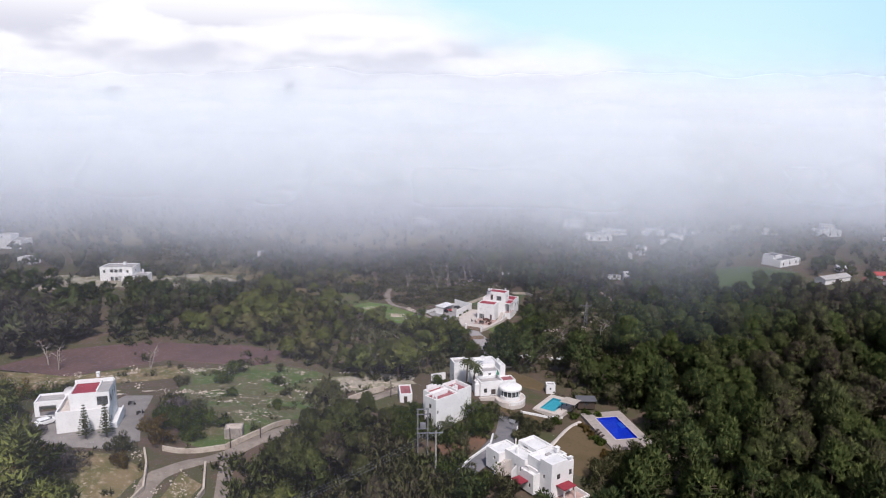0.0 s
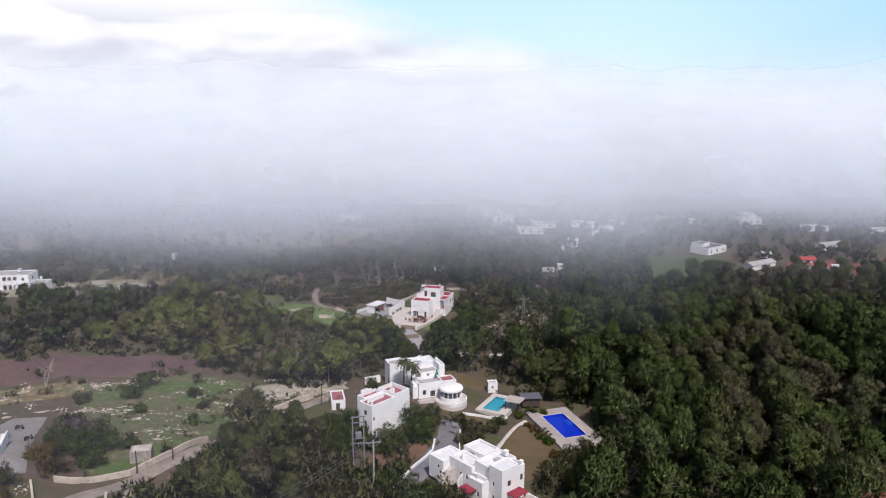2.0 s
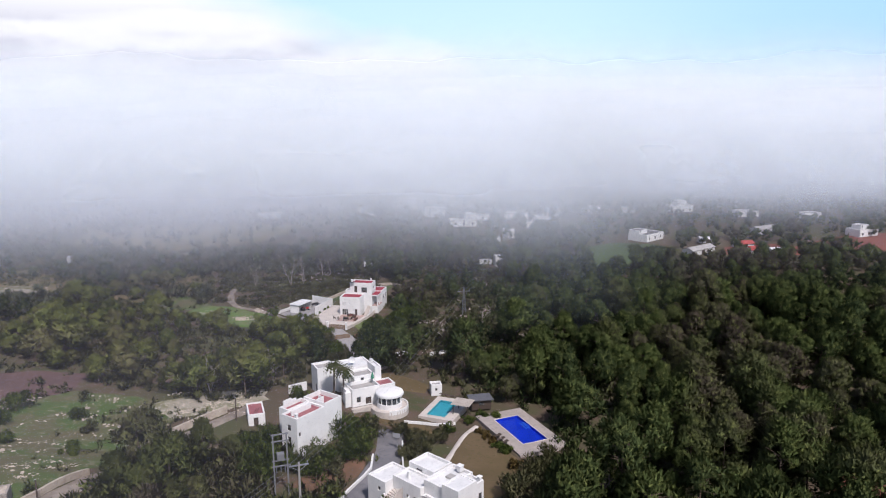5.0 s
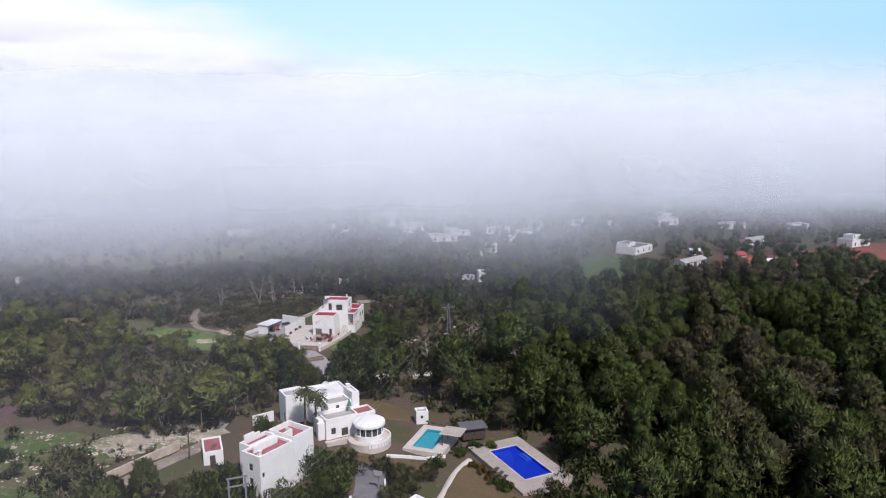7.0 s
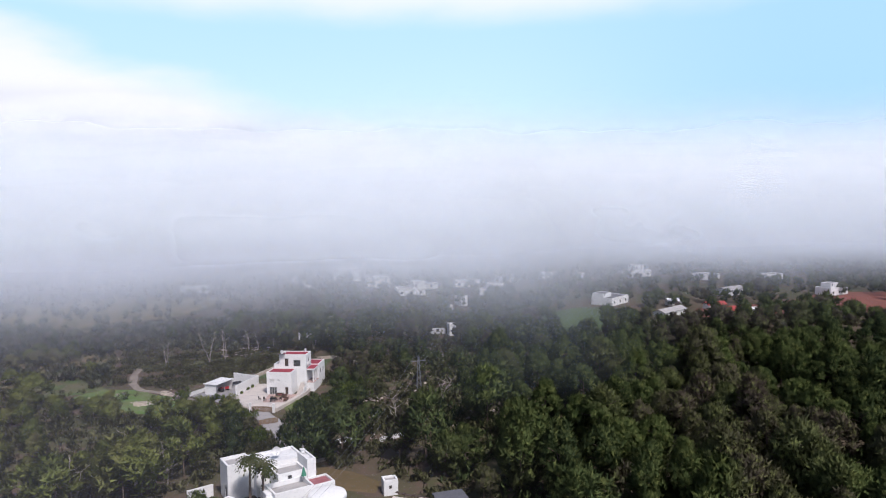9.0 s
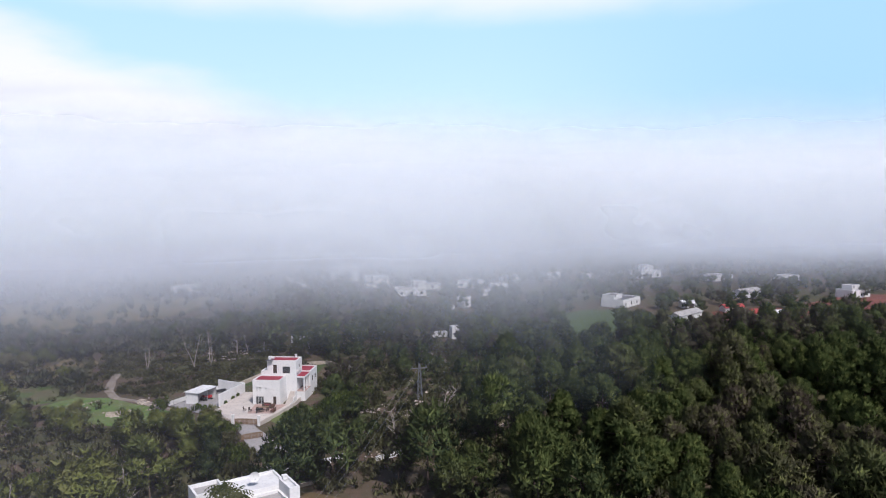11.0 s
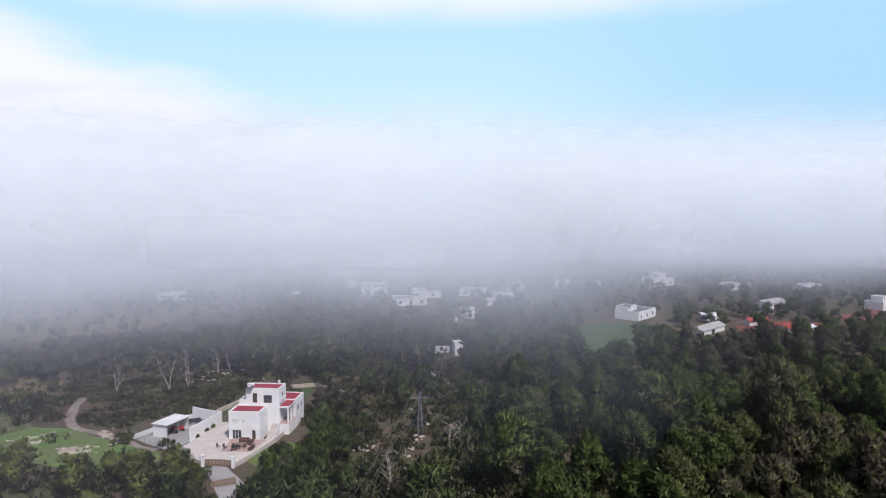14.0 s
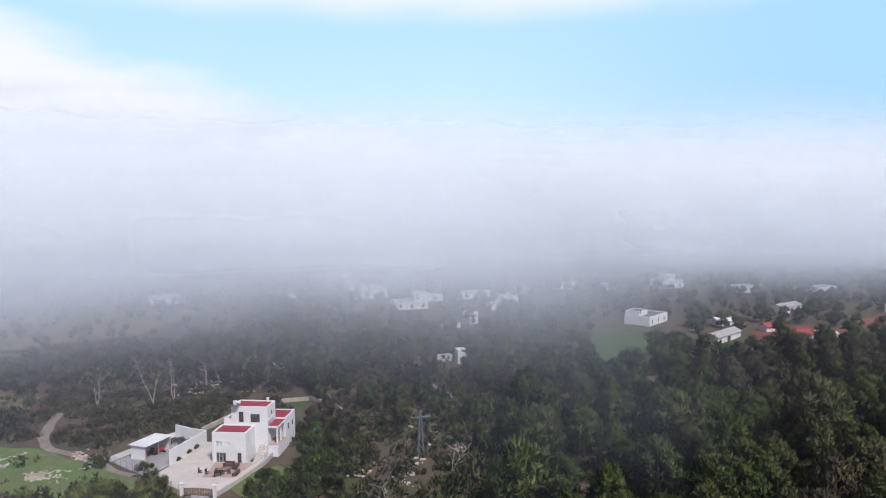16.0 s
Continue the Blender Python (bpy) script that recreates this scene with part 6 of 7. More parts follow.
# open ground: (x, y, radius)
OPEN = [(138, 287, 9), (147, 290, 8), (131, 278, 7), (126, 304, 9), (4, 199, 6), (2, 190, 5), (0, 181, 4), (8, 216, 4), (18, 287, 6), (15, 279, 5), (20, 299, 6), (-37, 232, 6), (-40, 228, 5), (27, 113, 5), (-166, 230, 11), (-150, 236, 7), (-180, 222, 8), (-23, 162, 3), (-25, 168, 5), (-30, 176, 4), (-22, 172, 4), (-31, 98, 5), (-33, 127, 6), (-35, 134, 5), (-128, 88, 14), (-142, 92, 12), (-118, 82, 11), (8, 366, 12), (14, 354, 10), (22, 340, 10), (100, 322, 10), (140, 284, 12), (152, 288, 10), (-25, 188, 6), (-30, 130, 4), (108, 286, 8), (60, 400, 20), (-20, 425, 18), (20, 410, 18), (-4, 117, 8), (-21, 196, 5), (-22, 208, 4), (-18, 186, 5), (116, 290, 8), (134, 282, 8), (-29, 178, 6), (-23, 165, 5), (-35, 187, 4), (20, 104, 5), (-57, 80, 6), (-60, 72, 6), (-46, 110, 8), (-42, 122, 7), (-16, 92, 5), (-80, 236, 5), (-70, 216, 6), (-14, 86, 6), (0, 76, 8),
        (-95, 72, 17), (-88, 60, 12), (-102, 84, 13), (-84, 66, 12), (-65, 75, 6), (-37, 200, 10), (-36, 210, 13), (-33, 192, 8), (-47, 214, 13), (-46, 203, 7), (-54, 217, 9), (-26, 201, 8),
        (-24, 133, 9), (-28, 138, 8), (-17, 128, 9), (-13, 122, 8), (-25, 112, 6.5), (-22, 113, 6), (-78, 78, 12), (-95, 48, 14), (-110, 56, 10), (-76, 62, 7), (-20, 103, 6), (-38, 117, 7), (-3, 130, 9), (4, 128, 8), (-4, 138, 6), (-10, 144, 8), (14, 121, 9), (18, 112, 4), (5, 106, 10), (9, 100, 8), (9, 115, 8),
        (-3, 88, 12), (-10, 90, 8), (5, 82, 9), (-7, 80, 9), (-13, 98, 7), (-12, 108, 6), (-26, 93, 4.5), (-23, 86, 4), (-24, 98, 4), (4, 204, 3),
        (98, 336, 15), (90, 318, 16), (76, 300, 16), (70, 284, 11), (111, 304, 9), (108, 293, 7), (142, 304, 15), (142, 292, 9), (165, 348, 9), (8, 384, 11), (8, 372, 9), (22, 296, 5), (20, 290, 5), (200, 318, 26), (190, 300, 16), (206, 332, 12), (150, 428, 14), (140, 316, 12),
        (-196, 208, 16), (-192, 196, 12), (-134, 318, 9), (-37, 285, 3), (44, 203, 4), (71, 96, 7), (-13, 168, 5), (-3, 168, 5), (-13, 162, 4), (-30, 237, 12), (20, 342, 9), (-98, 223, 9), (-23, 168, 6)]
MEADOWS = [[(-153, 108), (-140, 93), (-127, 101), (-110, 92), (-92, 97), (-76, 86), (-66, 82), (-56, 82), (-54, 100), (-48, 116), (-50, 124), (-64, 133), (-82, 140), (-84, 147), (-100, 148), (-120, 138), (-143, 118)],
           [(-92, 214), (-82, 203), (-70, 195), (-56, 186), (-46, 192), (-46, 204), (-60, 214), (-72, 224), (-86, 228)],
           [(-90, 42), (-60, 36), (-52, 40), (-54, 56), (-62, 70), (-72, 66), (-82, 56)]]


def inside(x, y, outline):
    hit = False
    for (x0, y0), (x1, y1) in zip(outline, outline[1:] + outline[:1]):
        if (y0 > y) != (y1 > y) and x < (x1 - x0) * (y - y0) / (y1 - y0) + x0:
            hit = not hit
    return hit


def free_spot(x, y, slack=1.6):
    if any((x - a) ** 2 + (y - b) ** 2 < (r + slack) ** 2 for a, b, r in OPEN):
        return False
    if any(inside(x, y, m) for m in MEADOWS):
        return False
    return all(((line - (x, y)) ** 2).sum(1).min() > (half + slack + 0.9) ** 2 for line, half in RIBBONS)


def density(x, y):
    """How wooded the land is."""
    v = 0.5 + 0.9 * noise.noise(Vector((x * 0.02, y * 0.02, 1.5)))
    if -90 < x < -36 and 222 < y < 262:
        return 0.02
    if -14 < x < 36 and 150 < y < 262:
        return 0.50 + 0.35 * v if x < 16 + 0.1 * (y - 150) else 0.75 + 0.4 * v
    if x > 12:
        return 1.0 if y < 330 else 0.75
    if y > 196 and x < -126:
        return 0.10 + 0.25 * v if y < 262 else 0.45 + 0.3 * v
    if y > 200 and x < -60:
        return 0.30 + 0.5 * v
    if x < -45 and 150 < y < 200 and x > -90:
        return 0.6
    if y > 262:
        return 0.85
    if x < -45 and 120 < y < 200:
        return 0.95
    return 0.85


near_spots, mid_spots, far_spots = [], [], []
step = 7.5
y = 34.0
while y < 480:
    gap = step if y < 260 else step * 1.1
    x = -(1.0 * (y + 62) + 10)
    while x < 0.74 * (y + 62) + 26:
        px, py = x + rng.uniform(-0.45, 0.45) * gap, y + rng.uniform(-0.45, 0.45) * gap
        if rng.random() < density(px, py) and free_spot(px, py, 3.4 if px > 4 and py < 140 else 1.6):
            size = float(np.clip(rng.normal(1.05, 0.24), 0.5, 1.5))
            if -98 < px < -28 and 148 < py < 202:
                size *= 0.5
            elif px < -45 and 118 < py < 202:
                size *= 0.78 if px > -120 or py < 140 else 0.62
            if -20 < px < 15 + 0.08 * (py - 150) and 158 < py < 262:
                size *= 0.58
            elif px > 15 and 205 < py <= 255:
                size *= 0.84 if px < 60 else 0.7
            if -58 < px < -26 and 86 < py < 112:
                size *= 0.52 if px > -39 else 0.82
            if -64 < px < -14 and py < 86:
                size *= 0.80
            if py > 205 and px < -60:
                size *= 0.62
            if py > 255:
                size *= (0.8 if px > 20 else 0.98 if px > -75 and py < 335 else 0.8) * (0.78 if py > 335 else 0.88 if py > 300 else 1.0)
            if px > 85 and py > 285:
                size *= 0.85
            row = (px, py, size, rng.uniform(0, 360))
            close = (6 < px < 110 and 72 < py < 226) or (-62 < px < -20 and 58 < py < 108)
            (near_spots if close else mid_spots if py < 262 and -125 < px < 170 else far_spots).append(row)
        x += gap
    y += gap
for px, py, size in ((-40, 182, 0.62), (-38.5, 176, 0.66), (-42, 171, 0.7), (-36.5, 168, 0.66), (-34.5, 161.5, 0.66), (-33.5, 154, 0.7), (-20.5, 182, 0.6), (-17, 178, 0.62), (-21.5, 188.5, 0.55), (-15, 184, 0.66), (-12.5, 176, 0.6), (-39, 161, 0.72), (-45, 178, 0.66)):
    mid_spots.append((px, py, size, rng.uniform(0, 360)))
near_spots.sort(key=lambda s: s[1])
mid_spots += near_spots[298:]
near_spots = near_spots[:298]

built = {}
for px, py, size, turn in near_spots:
    k = int(rng.integers(len(PINES)))
    m = pose(px, py, gz(px, py) - 0.15, 0, 0, turn)
    # western trees take the lighter needle tint that stands in for sunlight
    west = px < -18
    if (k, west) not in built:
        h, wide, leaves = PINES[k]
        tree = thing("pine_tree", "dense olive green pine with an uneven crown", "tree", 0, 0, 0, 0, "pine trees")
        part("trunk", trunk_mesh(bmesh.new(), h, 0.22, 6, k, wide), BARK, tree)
        triangles("crown", leaves[0], NEARSUNNY if west else PINE, tree, leaves[1])
        built[k, west] = tree
        tree.matrix_basis = m
        tree.scale = (size, size, size)
    else:
        t = copy_thing(built[k, west], m)
        t.scale = (size, size, size * rng.uniform(0.9, 1.12))


def grove(name, spots, kinds, material, label, trunks=True, spread=1.0):
    out, stems, softs = [], [], []
    for px, py, size, turn in spots:
        leaves, soft = kinds[int(rng.integers(len(kinds)))]
        c, s = math.cos(radians(turn)), math.sin(radians(turn))
        rot = np.array([[c, -s, 0], [s, c, 0], [0, 0, 1]]) * size
        wider = np.array([spread, spread, 1.0])
        softs.append(soft @ (rot.T / size))
        out.append(leaves @ rot.T * wider + (px, py, gz(px, py) - 0.15))
        if trunks:
            z = gz(px, py)
            for j in range(3):
                a, b = 2.1 * j, 2.1 * (j + 1)
                r = 0.2 * size
                stems.append([(px + r * math.cos(a), py + r * math.sin(a), z - 0.3), (px + r * math.cos(b), py + r * math.sin(b), z - 0.3), (px, py, z + 5.5 * size)])
    ob = triangles(name, np.concatenate(out), material, None, np.concatenate(softs))
    tagged(ob, label, "woods", kind="stuff")
    if stems:
        st = triangles("trunks", np.array(stems), BARK, ob)
    return ob


grove("pine_woods", [s for s in mid_spots if s[0] > -38], MIDPINES, PINEFAR, "dense olive green pine woods on the hillside")
# woods in the west carry their sunlight in the lighter needle tint
grove("pine_woods", [s for s in mid_spots if s[0] <= -38], MIDPINES, PINESUNNY, "yellowish olive pine woods beside stony meadows", spread=1.28)
olives = [s for k, s in enumerate(far_spots) if s[0] < -60 and s[1] > 200 and k % 5 < 3]
far_spots = [s for s in far_spots if s not in olives]
grove("olive_grove", olives, FARPINES, OLIVE, "distant grey green olive trees on open slopes", False)
grove("pine_woods", far_spots, FARPINES, PINEFAR, "distant dark green woods fading into mist", False, 1.15)

# scrub and bushes
BUSHES = []
for k in range(6):
    r = np.random.default_rng(300 + k)
    c = r.normal(scale=(0.7, 0.7, 0.3), size=(6, 3)) + (0, 0, 0.6)
    BUSHES.append(tufts(c, r.uniform(0.4, 0.75, 6), 12, 0.36, 0.8, 400 + k))
spots = []
for _ in range(10500):
    py = rng.uniform(40, 330)
    px = rng.uniform(-(0.7 * (py + 60)), 0.7 * (py + 60))
    if px > 40 or (px > 12 and py < 150):
        continue
    in_open = any((px - a) ** 2 + (py - b) ** 2 < (q * 0.5 if -24 < a < 40 and b > 158 else q + 0.5) ** 2 for a, b, q in OPEN)
    road = any(((line - (px, py)) ** 2).sum(1).min() < (half + 1.0) ** 2 for line, half in RIBBONS)
    mead = any(inside(px, py, m) for m in MEADOWS)
    if in_open and (py > 60 or px > -80) or road or (mead and rng.random() < 0.88):
        continue
    low = 0.6 if -88 < px < -36 and 222 < py < 264 else 1.0
    spots.append((px, py, low * float(rng.uniform(0.5, 1.5)), rng.uniform(0, 360)))
for _ in range(1100):
    px, py = rng.uniform(-90, -38), rng.uniform(220, 264)
    if free_spot(px, py, -0.5):
        spots.append((px, py, float(rng.uniform(0.35, 0.95)), rng.uniform(0, 360)))
for _ in range(500):
    px, py = rng.uniform(-12, 20), rng.uniform(160, 250)
    if free_spot(px, py, -3.0):
        spots.append((px, py, float(rng.uniform(0.4, 1.1)), rng.uniform(0, 360)))
understory = []
for _ in range(2400):
    px, py = rng.uniform(8, 130), rng.uniform(74, 290)
    if free_spot(px, py, -1.0):
        understory.append((px, py, float(rng.uniform(0.8, 1.9)), rng.uniform(0, 360)))
near_west = []
for _ in range(900):
    px, py = rng.uniform(-62, -16), rng.uniform(44, 112)
    if free_spot(px, py, -1.5):
        near_west.append((px, py, float(rng.uniform(0.7, 1.9)), rng.uniform(0, 360)))
grove("undergrowth", near_west, BUSHES, NEARSUNNY, "olive brown undergrowth between pine trees", False)
grove("undergrowth", understory, BUSHES, PINEFAR, "dark undergrowth beneath the pine trees", False)
grove("scrub", spots, BUSHES, SCRUB, "low olive brown scrub between the trees", False)


spots = []
for _ in range(2600):
    py = rng.uniform(196, 330)
    px = rng.uniform(-240, -52)
    if noise.noise(Vector((px * 0.018, py * 0.03, 8.0))) < -0.05 or not free_spot(px, py, 0.5) or (px > -88 and 220 < py < 266):
        continue
    spots.append((px, py, float(rng.uniform(1.1, 2.3)), rng.uniform(0, 360)))
grove("olive_grove", spots, BUSHES, OLIVE, "pale grey green olive trees on open ground", False)


def bush(x, y, size, material, label, seed, h=1.0):
    r = np.random.default_rng(seed)
    o = thing("bush", label, "bush", x, y, gz(x, y) - 0.1, 0, "garden bushes")
    c = r.normal(scale=(0.36, 0.36, 0.2 * h), size=(16, 3)) * size + (0, 0, 0.5 * size * h)
    tri, soft = tufts(c, r.uniform(0.2, 0.36, 16) * size, 120, 0.035 * size + 0.12, 0.9, seed)
    triangles("leaves", tri, material, o, soft)
    part("stem", rods(((0, 0, -0.2), (0.05, 0.02, 0.6 * size * h), 0.06 * size, 0.03 * size), sides=6), BARK, o)


for k, (x, y, size, material, label) in enumerate((
        (-17.5, 117.5, 3.6, BUSH, "dense dark green garden bush below a terrace"), (-19.6, 114.5, 3.0, BUSH, "dense dark green garden bush below a terrace"), (-18.8, 109.5, 3.4, BUSH, "bright green garden bush beside a drive"), (-21.5, 106.0, 2.4, BUSH, "bright green garden bush beside a drive"),
        (-7.0, 113.5, 2.4, SCRUB, "dull olive bush beside a drive"), (-7.8, 108.0, 2.4, SCRUB, "dull olive bush beside a drive"), (-0.6, 119.8, 1.9, BUSH, "green bush below a pool terrace"),
        (11.4, 104.5, 1.7, RUSTBUSH, "round reddish bush on a lawn"), (7.0, 117.6, 1.3, RUSTBUSH, "reddish hedge bush beside a pool deck"), (8.2, 115.2, 1.3, RUSTBUSH, "reddish hedge bush beside a pool deck"), (9.4, 112.6, 1.4, BUSH, "green hedge bush beside a pool deck"), (10.6, 110.4, 1.5, BUSH, "green hedge bush beside a pool deck"), (6.0, 120.2, 1.2, RUSTBUSH, "reddish hedge bush beside a pool deck"),
        (13.5, 96.5, 4.6, SCRUB, "large yellowish olive tree-like bush by a lawn"), (9.5, 126.8, 1.8, BUSH, "green bush between two pools"), (7.0, 127.0, 1.6, BUSH, "green bush between two pools"), (4.0, 124.6, 1.5, BUSH, "green bush between two pools"),
        (-81.5, 84.0, 4.2, GREYBUSH, "bare grey tangle of twigs beside a yard"), (-78.0, 80.0, 3.6, BUSH, "dark green bush beside a concrete yard"), (-74.5, 76.0, 3.8, BUSH, "bright green bush near a lane"), (-71.0, 72.0, 3.2, BUSH, "bright green bush near a lane"), (-78.5, 70.5, 3.6, RUSTBUSH, "rusty orange bush beside a concrete yard"), (-74.5, 67.5, 3.0, RUSTBUSH, "rusty orange bush near a lane"), (-80.0, 75.5, 3.2, BUSH, "dark green bush beside a concrete yard"),
        (-97.5, 54.5, 3.4, GREYBUSH, "bare grey shrub below a yard"), (-93.5, 52.5, 3.8, GREYBUSH, "bare grey shrub below a yard"), (-88.0, 52.5, 3.0, RUSTBUSH, "olive brown shrub below a yard"), (-101.0, 55.5, 3.4, SCRUB, "olive shrub below a yard"), (-83.0, 52.0, 2.8, SCRUB, "olive shrub below a yard"), (-77.0, 58.5, 3.0, SCRUB, "olive shrub beside a lane"), (-107.0, 60.5, 4.0, BUSH, "green shrub beside a yard"), (-112.0, 66.0, 4.2, BUSH, "green shrub beside a yard"),
        (-88.5, 113.5, 3.6, BUSH, "dark round bush standing in a meadow"), (-80.0, 104.0, 2.4, BUSH, "dark round bush standing in a meadow"), (-70.0, 112.0, 2.0, SCRUB, "olive bush standing in a meadow"), (-97.0, 108.0, 2.6, SCRUB, "olive bush standing in a meadow"), (-66.0, 100.0, 2.2, BUSH, "dark round bush standing in a meadow"),
        (-22.6, 222.5, 2.2, SCRUB, "round olive bush beside a house"), (-24.6, 196.4, 1.8, BUSH, "green bush below a terrace"), (-41.5, 192.6, 2.6, BUSH, "dark green bush before a yard wall"), (-44.6, 196.0, 2.4, BUSH, "dark green bush before a yard wall"), (-48.2, 204.2, 1.8, BUSH, "dark green bush beside a shed yard"), (-58.5, 208.5, 2.6, BUSH, "dark green bush beside a track"),
        (-20.8, 115.4, 5.6, BUSH, "tall dark green tree-like bush against a house"), (-22.6, 117.6, 4.2, BUSH, "tall dark green tree-like bush against a house"), (-17.2, 110.6, 4.2, BUSH, "bright green bush above a drive"), (-18.6, 106.8, 3.6, BUSH, "bright green bush above a drive"), (-15.6, 115.2, 4.0, SCRUB, "olive bush beside a drive"), (-20.6, 101.6, 3.0, SCRUB, "olive bush on a bare bank"), (-23.6, 100.0, 3.4, BUSH, "dark green bush on a bare bank"), (-24.6, 105.8, 3.6, BUSH, "dark green bush below a white house"),
        (-10.2, 117.0, 3.0, SCRUB, "dull olive bush beside a drive"), (-6.8, 115.2, 3.0, SCRUB, "dull olive bush beside a drive"), (-2.6, 115.6, 2.8, SCRUB, "dull olive bush on a lawn edge"), (-5.6, 111.0, 3.0, SCRUB, "dull olive bush beside a drive"), (-21.4, 133.6, 2.6, BUSH, "dark green bush beside a villa"), (-33.4, 131.0, 3.2, BUSH, "dark green bush beside a villa"),
        (-14.8, 208.5, 3.8, BUSH, "dark green bush beside a house garden"), (-12.0, 203.0, 5.2, BUSH, "dark green tree-like bush below a house garden"), (-16.6, 199.6, 3.4, BUSH, "dark green bush below a lawn"), (-12.6, 196.0, 5.4, BUSH, "dark green tree-like bush below a house garden"), (-16.2, 191.0, 5.0, BUSH, "dark green bush below a lawn"), (-20.0, 186.4, 4.2, BUSH, "dark green bush below a lawn"), (-17.0, 213.0, 4.2, SCRUB, "olive bush beside a house garden"), (-14.6, 219.0, 4.4, SCRUB, "olive bush beside a house garden"),
        (-12.2, 83.0, 4.8, BUSH, "large dark green tree before a white villa"), (-16.4, 82.4, 4.4, SCRUB, "olive tree before a white villa"), (-19.6, 84.4, 5.0, BUSH, "dark green bush at a drive's end"), (-7.2, 80.6, 5.2, SCRUB, "olive tree before a white villa"), (10.6, 90.6, 6.0, SCRUB, "yellowish olive tree beside a villa"), (16.4, 99.0, 5.2, SCRUB, "yellowish olive tree beside a lawn"), (18.4, 104.2, 4.6, SCRUB, "yellowish olive tree below a pool deck"),
        (-89.6, 121.6, 4.6, BUSH, "dark round tree standing in a meadow"), (-75.2, 118.6, 2.6, BUSH, "dark bush standing in a meadow"), (-80.4, 77.4, 4.4, BUSH, "green bush beside a concrete yard"), (-77.4, 84.4, 4.2, SCRUB, "olive bush beside a meadow"), (-72.4, 79.0, 3.6, BUSH, "bright green bush near a lane"), (-68.4, 80.4, 2.8, BUSH, "green bush behind a small hut"), (-81.4, 49.6, 4.4, GREYBUSH, "bare grey shrub on a dry bank"), (-90.6, 49.0, 4.2, RUSTBUSH, "rusty shrub on a dry bank"), (-101.4, 49.4, 4.4, SCRUB, "olive shrub on a dry bank"), (-74.4, 55.0, 2.4, RUSTBUSH, "rusty shrub beside a lane wall"), (-97.0, 60.0, 2.6, GREYBUSH, "bare grey shrub at a yard's edge"),
        (-124.0, 84.0, 4.6, RUSTBUSH, "rusty olive shrub in a dry strip"), (-132.0, 86.0, 5.0, SCRUB, "olive shrub in a dry strip"), (-117.0, 90.0, 3.6, SCRUB, "olive shrub in a dry strip"), (-113.0, 80.0, 5.0, BUSH, "green shrub behind a house"), (-119.0, 76.0, 5.0, BUSH, "green shrub behind a house"),
        (-34.0, 101.4, 4.6, BUSH, "dark green tree-like bush below a lane"), (-37.4, 106.0, 4.2, BUSH, "dark green tree-like bush below a lane"), (-31.4, 99.8, 4.4, BUSH, "dark green tree-like bush beside a steel frame"), (-34.6, 110.0, 4.0, BUSH, "dark green tree-like bush beside an outhouse"),
        (-38.6, 186.5, 2.6, BUSH, "dark green bush beside a lane"), (-36.4, 180.5, 3.0, BUSH, "dark green bush beside a lane"), (-34.6, 175.0, 3.2, SCRUB, "olive bush beside a lane"), (-32.4, 169.5, 3.2, BUSH, "dark green bush beside a lane"), (-30.6, 163.5, 3.4, BUSH, "dark green bush beside a lane"), (-28.6, 158.0, 3.2, SCRUB, "olive bush beside a lane"),
        (-24.2, 184.6, 3.0, BUSH, "green bush below a paved yard"), (-21.4, 178.8, 3.4, BUSH, "green bush beside a lane"), (-18.4, 174.6, 2.6, SCRUB, "olive bush beside a lane"), (-25.4, 190.4, 2.4, BUSH, "green bush below a paved yard"), (-17.6, 163.0, 3.6, BUSH, "dark green bush beside a lane"), (-16.2, 157.4, 3.4, BUSH, "dark green bush behind a villa"), (-13.0, 153.0, 3.0, SCRUB, "olive bush behind a villa"),
        (-43.2, 207.6, 0.9, BUSH, "small green shrub against a white wall"), (-42.4, 211.4, 0.9, BUSH, "small green shrub against a white wall"), (-41.6, 214.6, 0.9, BUSH, "small green shrub against a white wall"))):
    bush(x, y, size * 0.95, material, label, 500 + k)


def palm(x, y, h, label, seed, fronds=26, reach=2.2):
    o = thing("palm_tree", label, "tree", x, y, gz(x, y) - 0.2, 0, "palm trees")
    r = random.Random(seed)
    bm = bmesh.new()
    for k in range(8):
        rod(bm, (0.03 * k, 0, h * k / 8), (0.03 * (k + 1), 0, h * (k + 1) / 8 + 0.02), 0.26 - 0.012 * k, 0.22 - 0.012 * k, 9)
    part("trunk", bm, BARK, o)
    tris = []
    for k in range(fronds):
        a, rise = 6.283 * k / fronds + r.uniform(-0.2, 0.2), r.uniform(-0.7, 1.0)
        d = Vector((math.cos(a), math.sin(a), 0))
        s = Vector((-d.y, d.x, 0))
        prev = Vector((0.24, 0, h))
        for j in range(6):
            f = (j + 1) / 6
            p = Vector((0.24, 0, h)) + d * reach * f * (1 - 0.15 * abs(rise)) + Vector((0, 0, rise * reach * f * 0.8 - 1.15 * f * f * reach * 0.6))
            w = 0.42 * math.sin(math.pi * (0.12 + 0.8 * f)) * reach / 2.2
            droop = Vector((0, 0, -0.18))
            for sg in (-1, 1):
                tris.append([tuple(prev), tuple(p), tuple((prev + p) / 2 + s * w * sg + droop)])
                tris.append([tuple(prev), tuple((prev * 2 + p) / 3), tuple(p + s * w * 0.9 * sg + droop)])
            prev = p
    triangles("crown", np.array(tris), PALM, o)


palm(-25.2, 129.4, 8.2, "tall fan palm standing before a white villa", 1, 38, 2.5)
palm(-23.0, 128.2, 7.6, "fan palm standing before a white villa", 2, 38, 2.5)
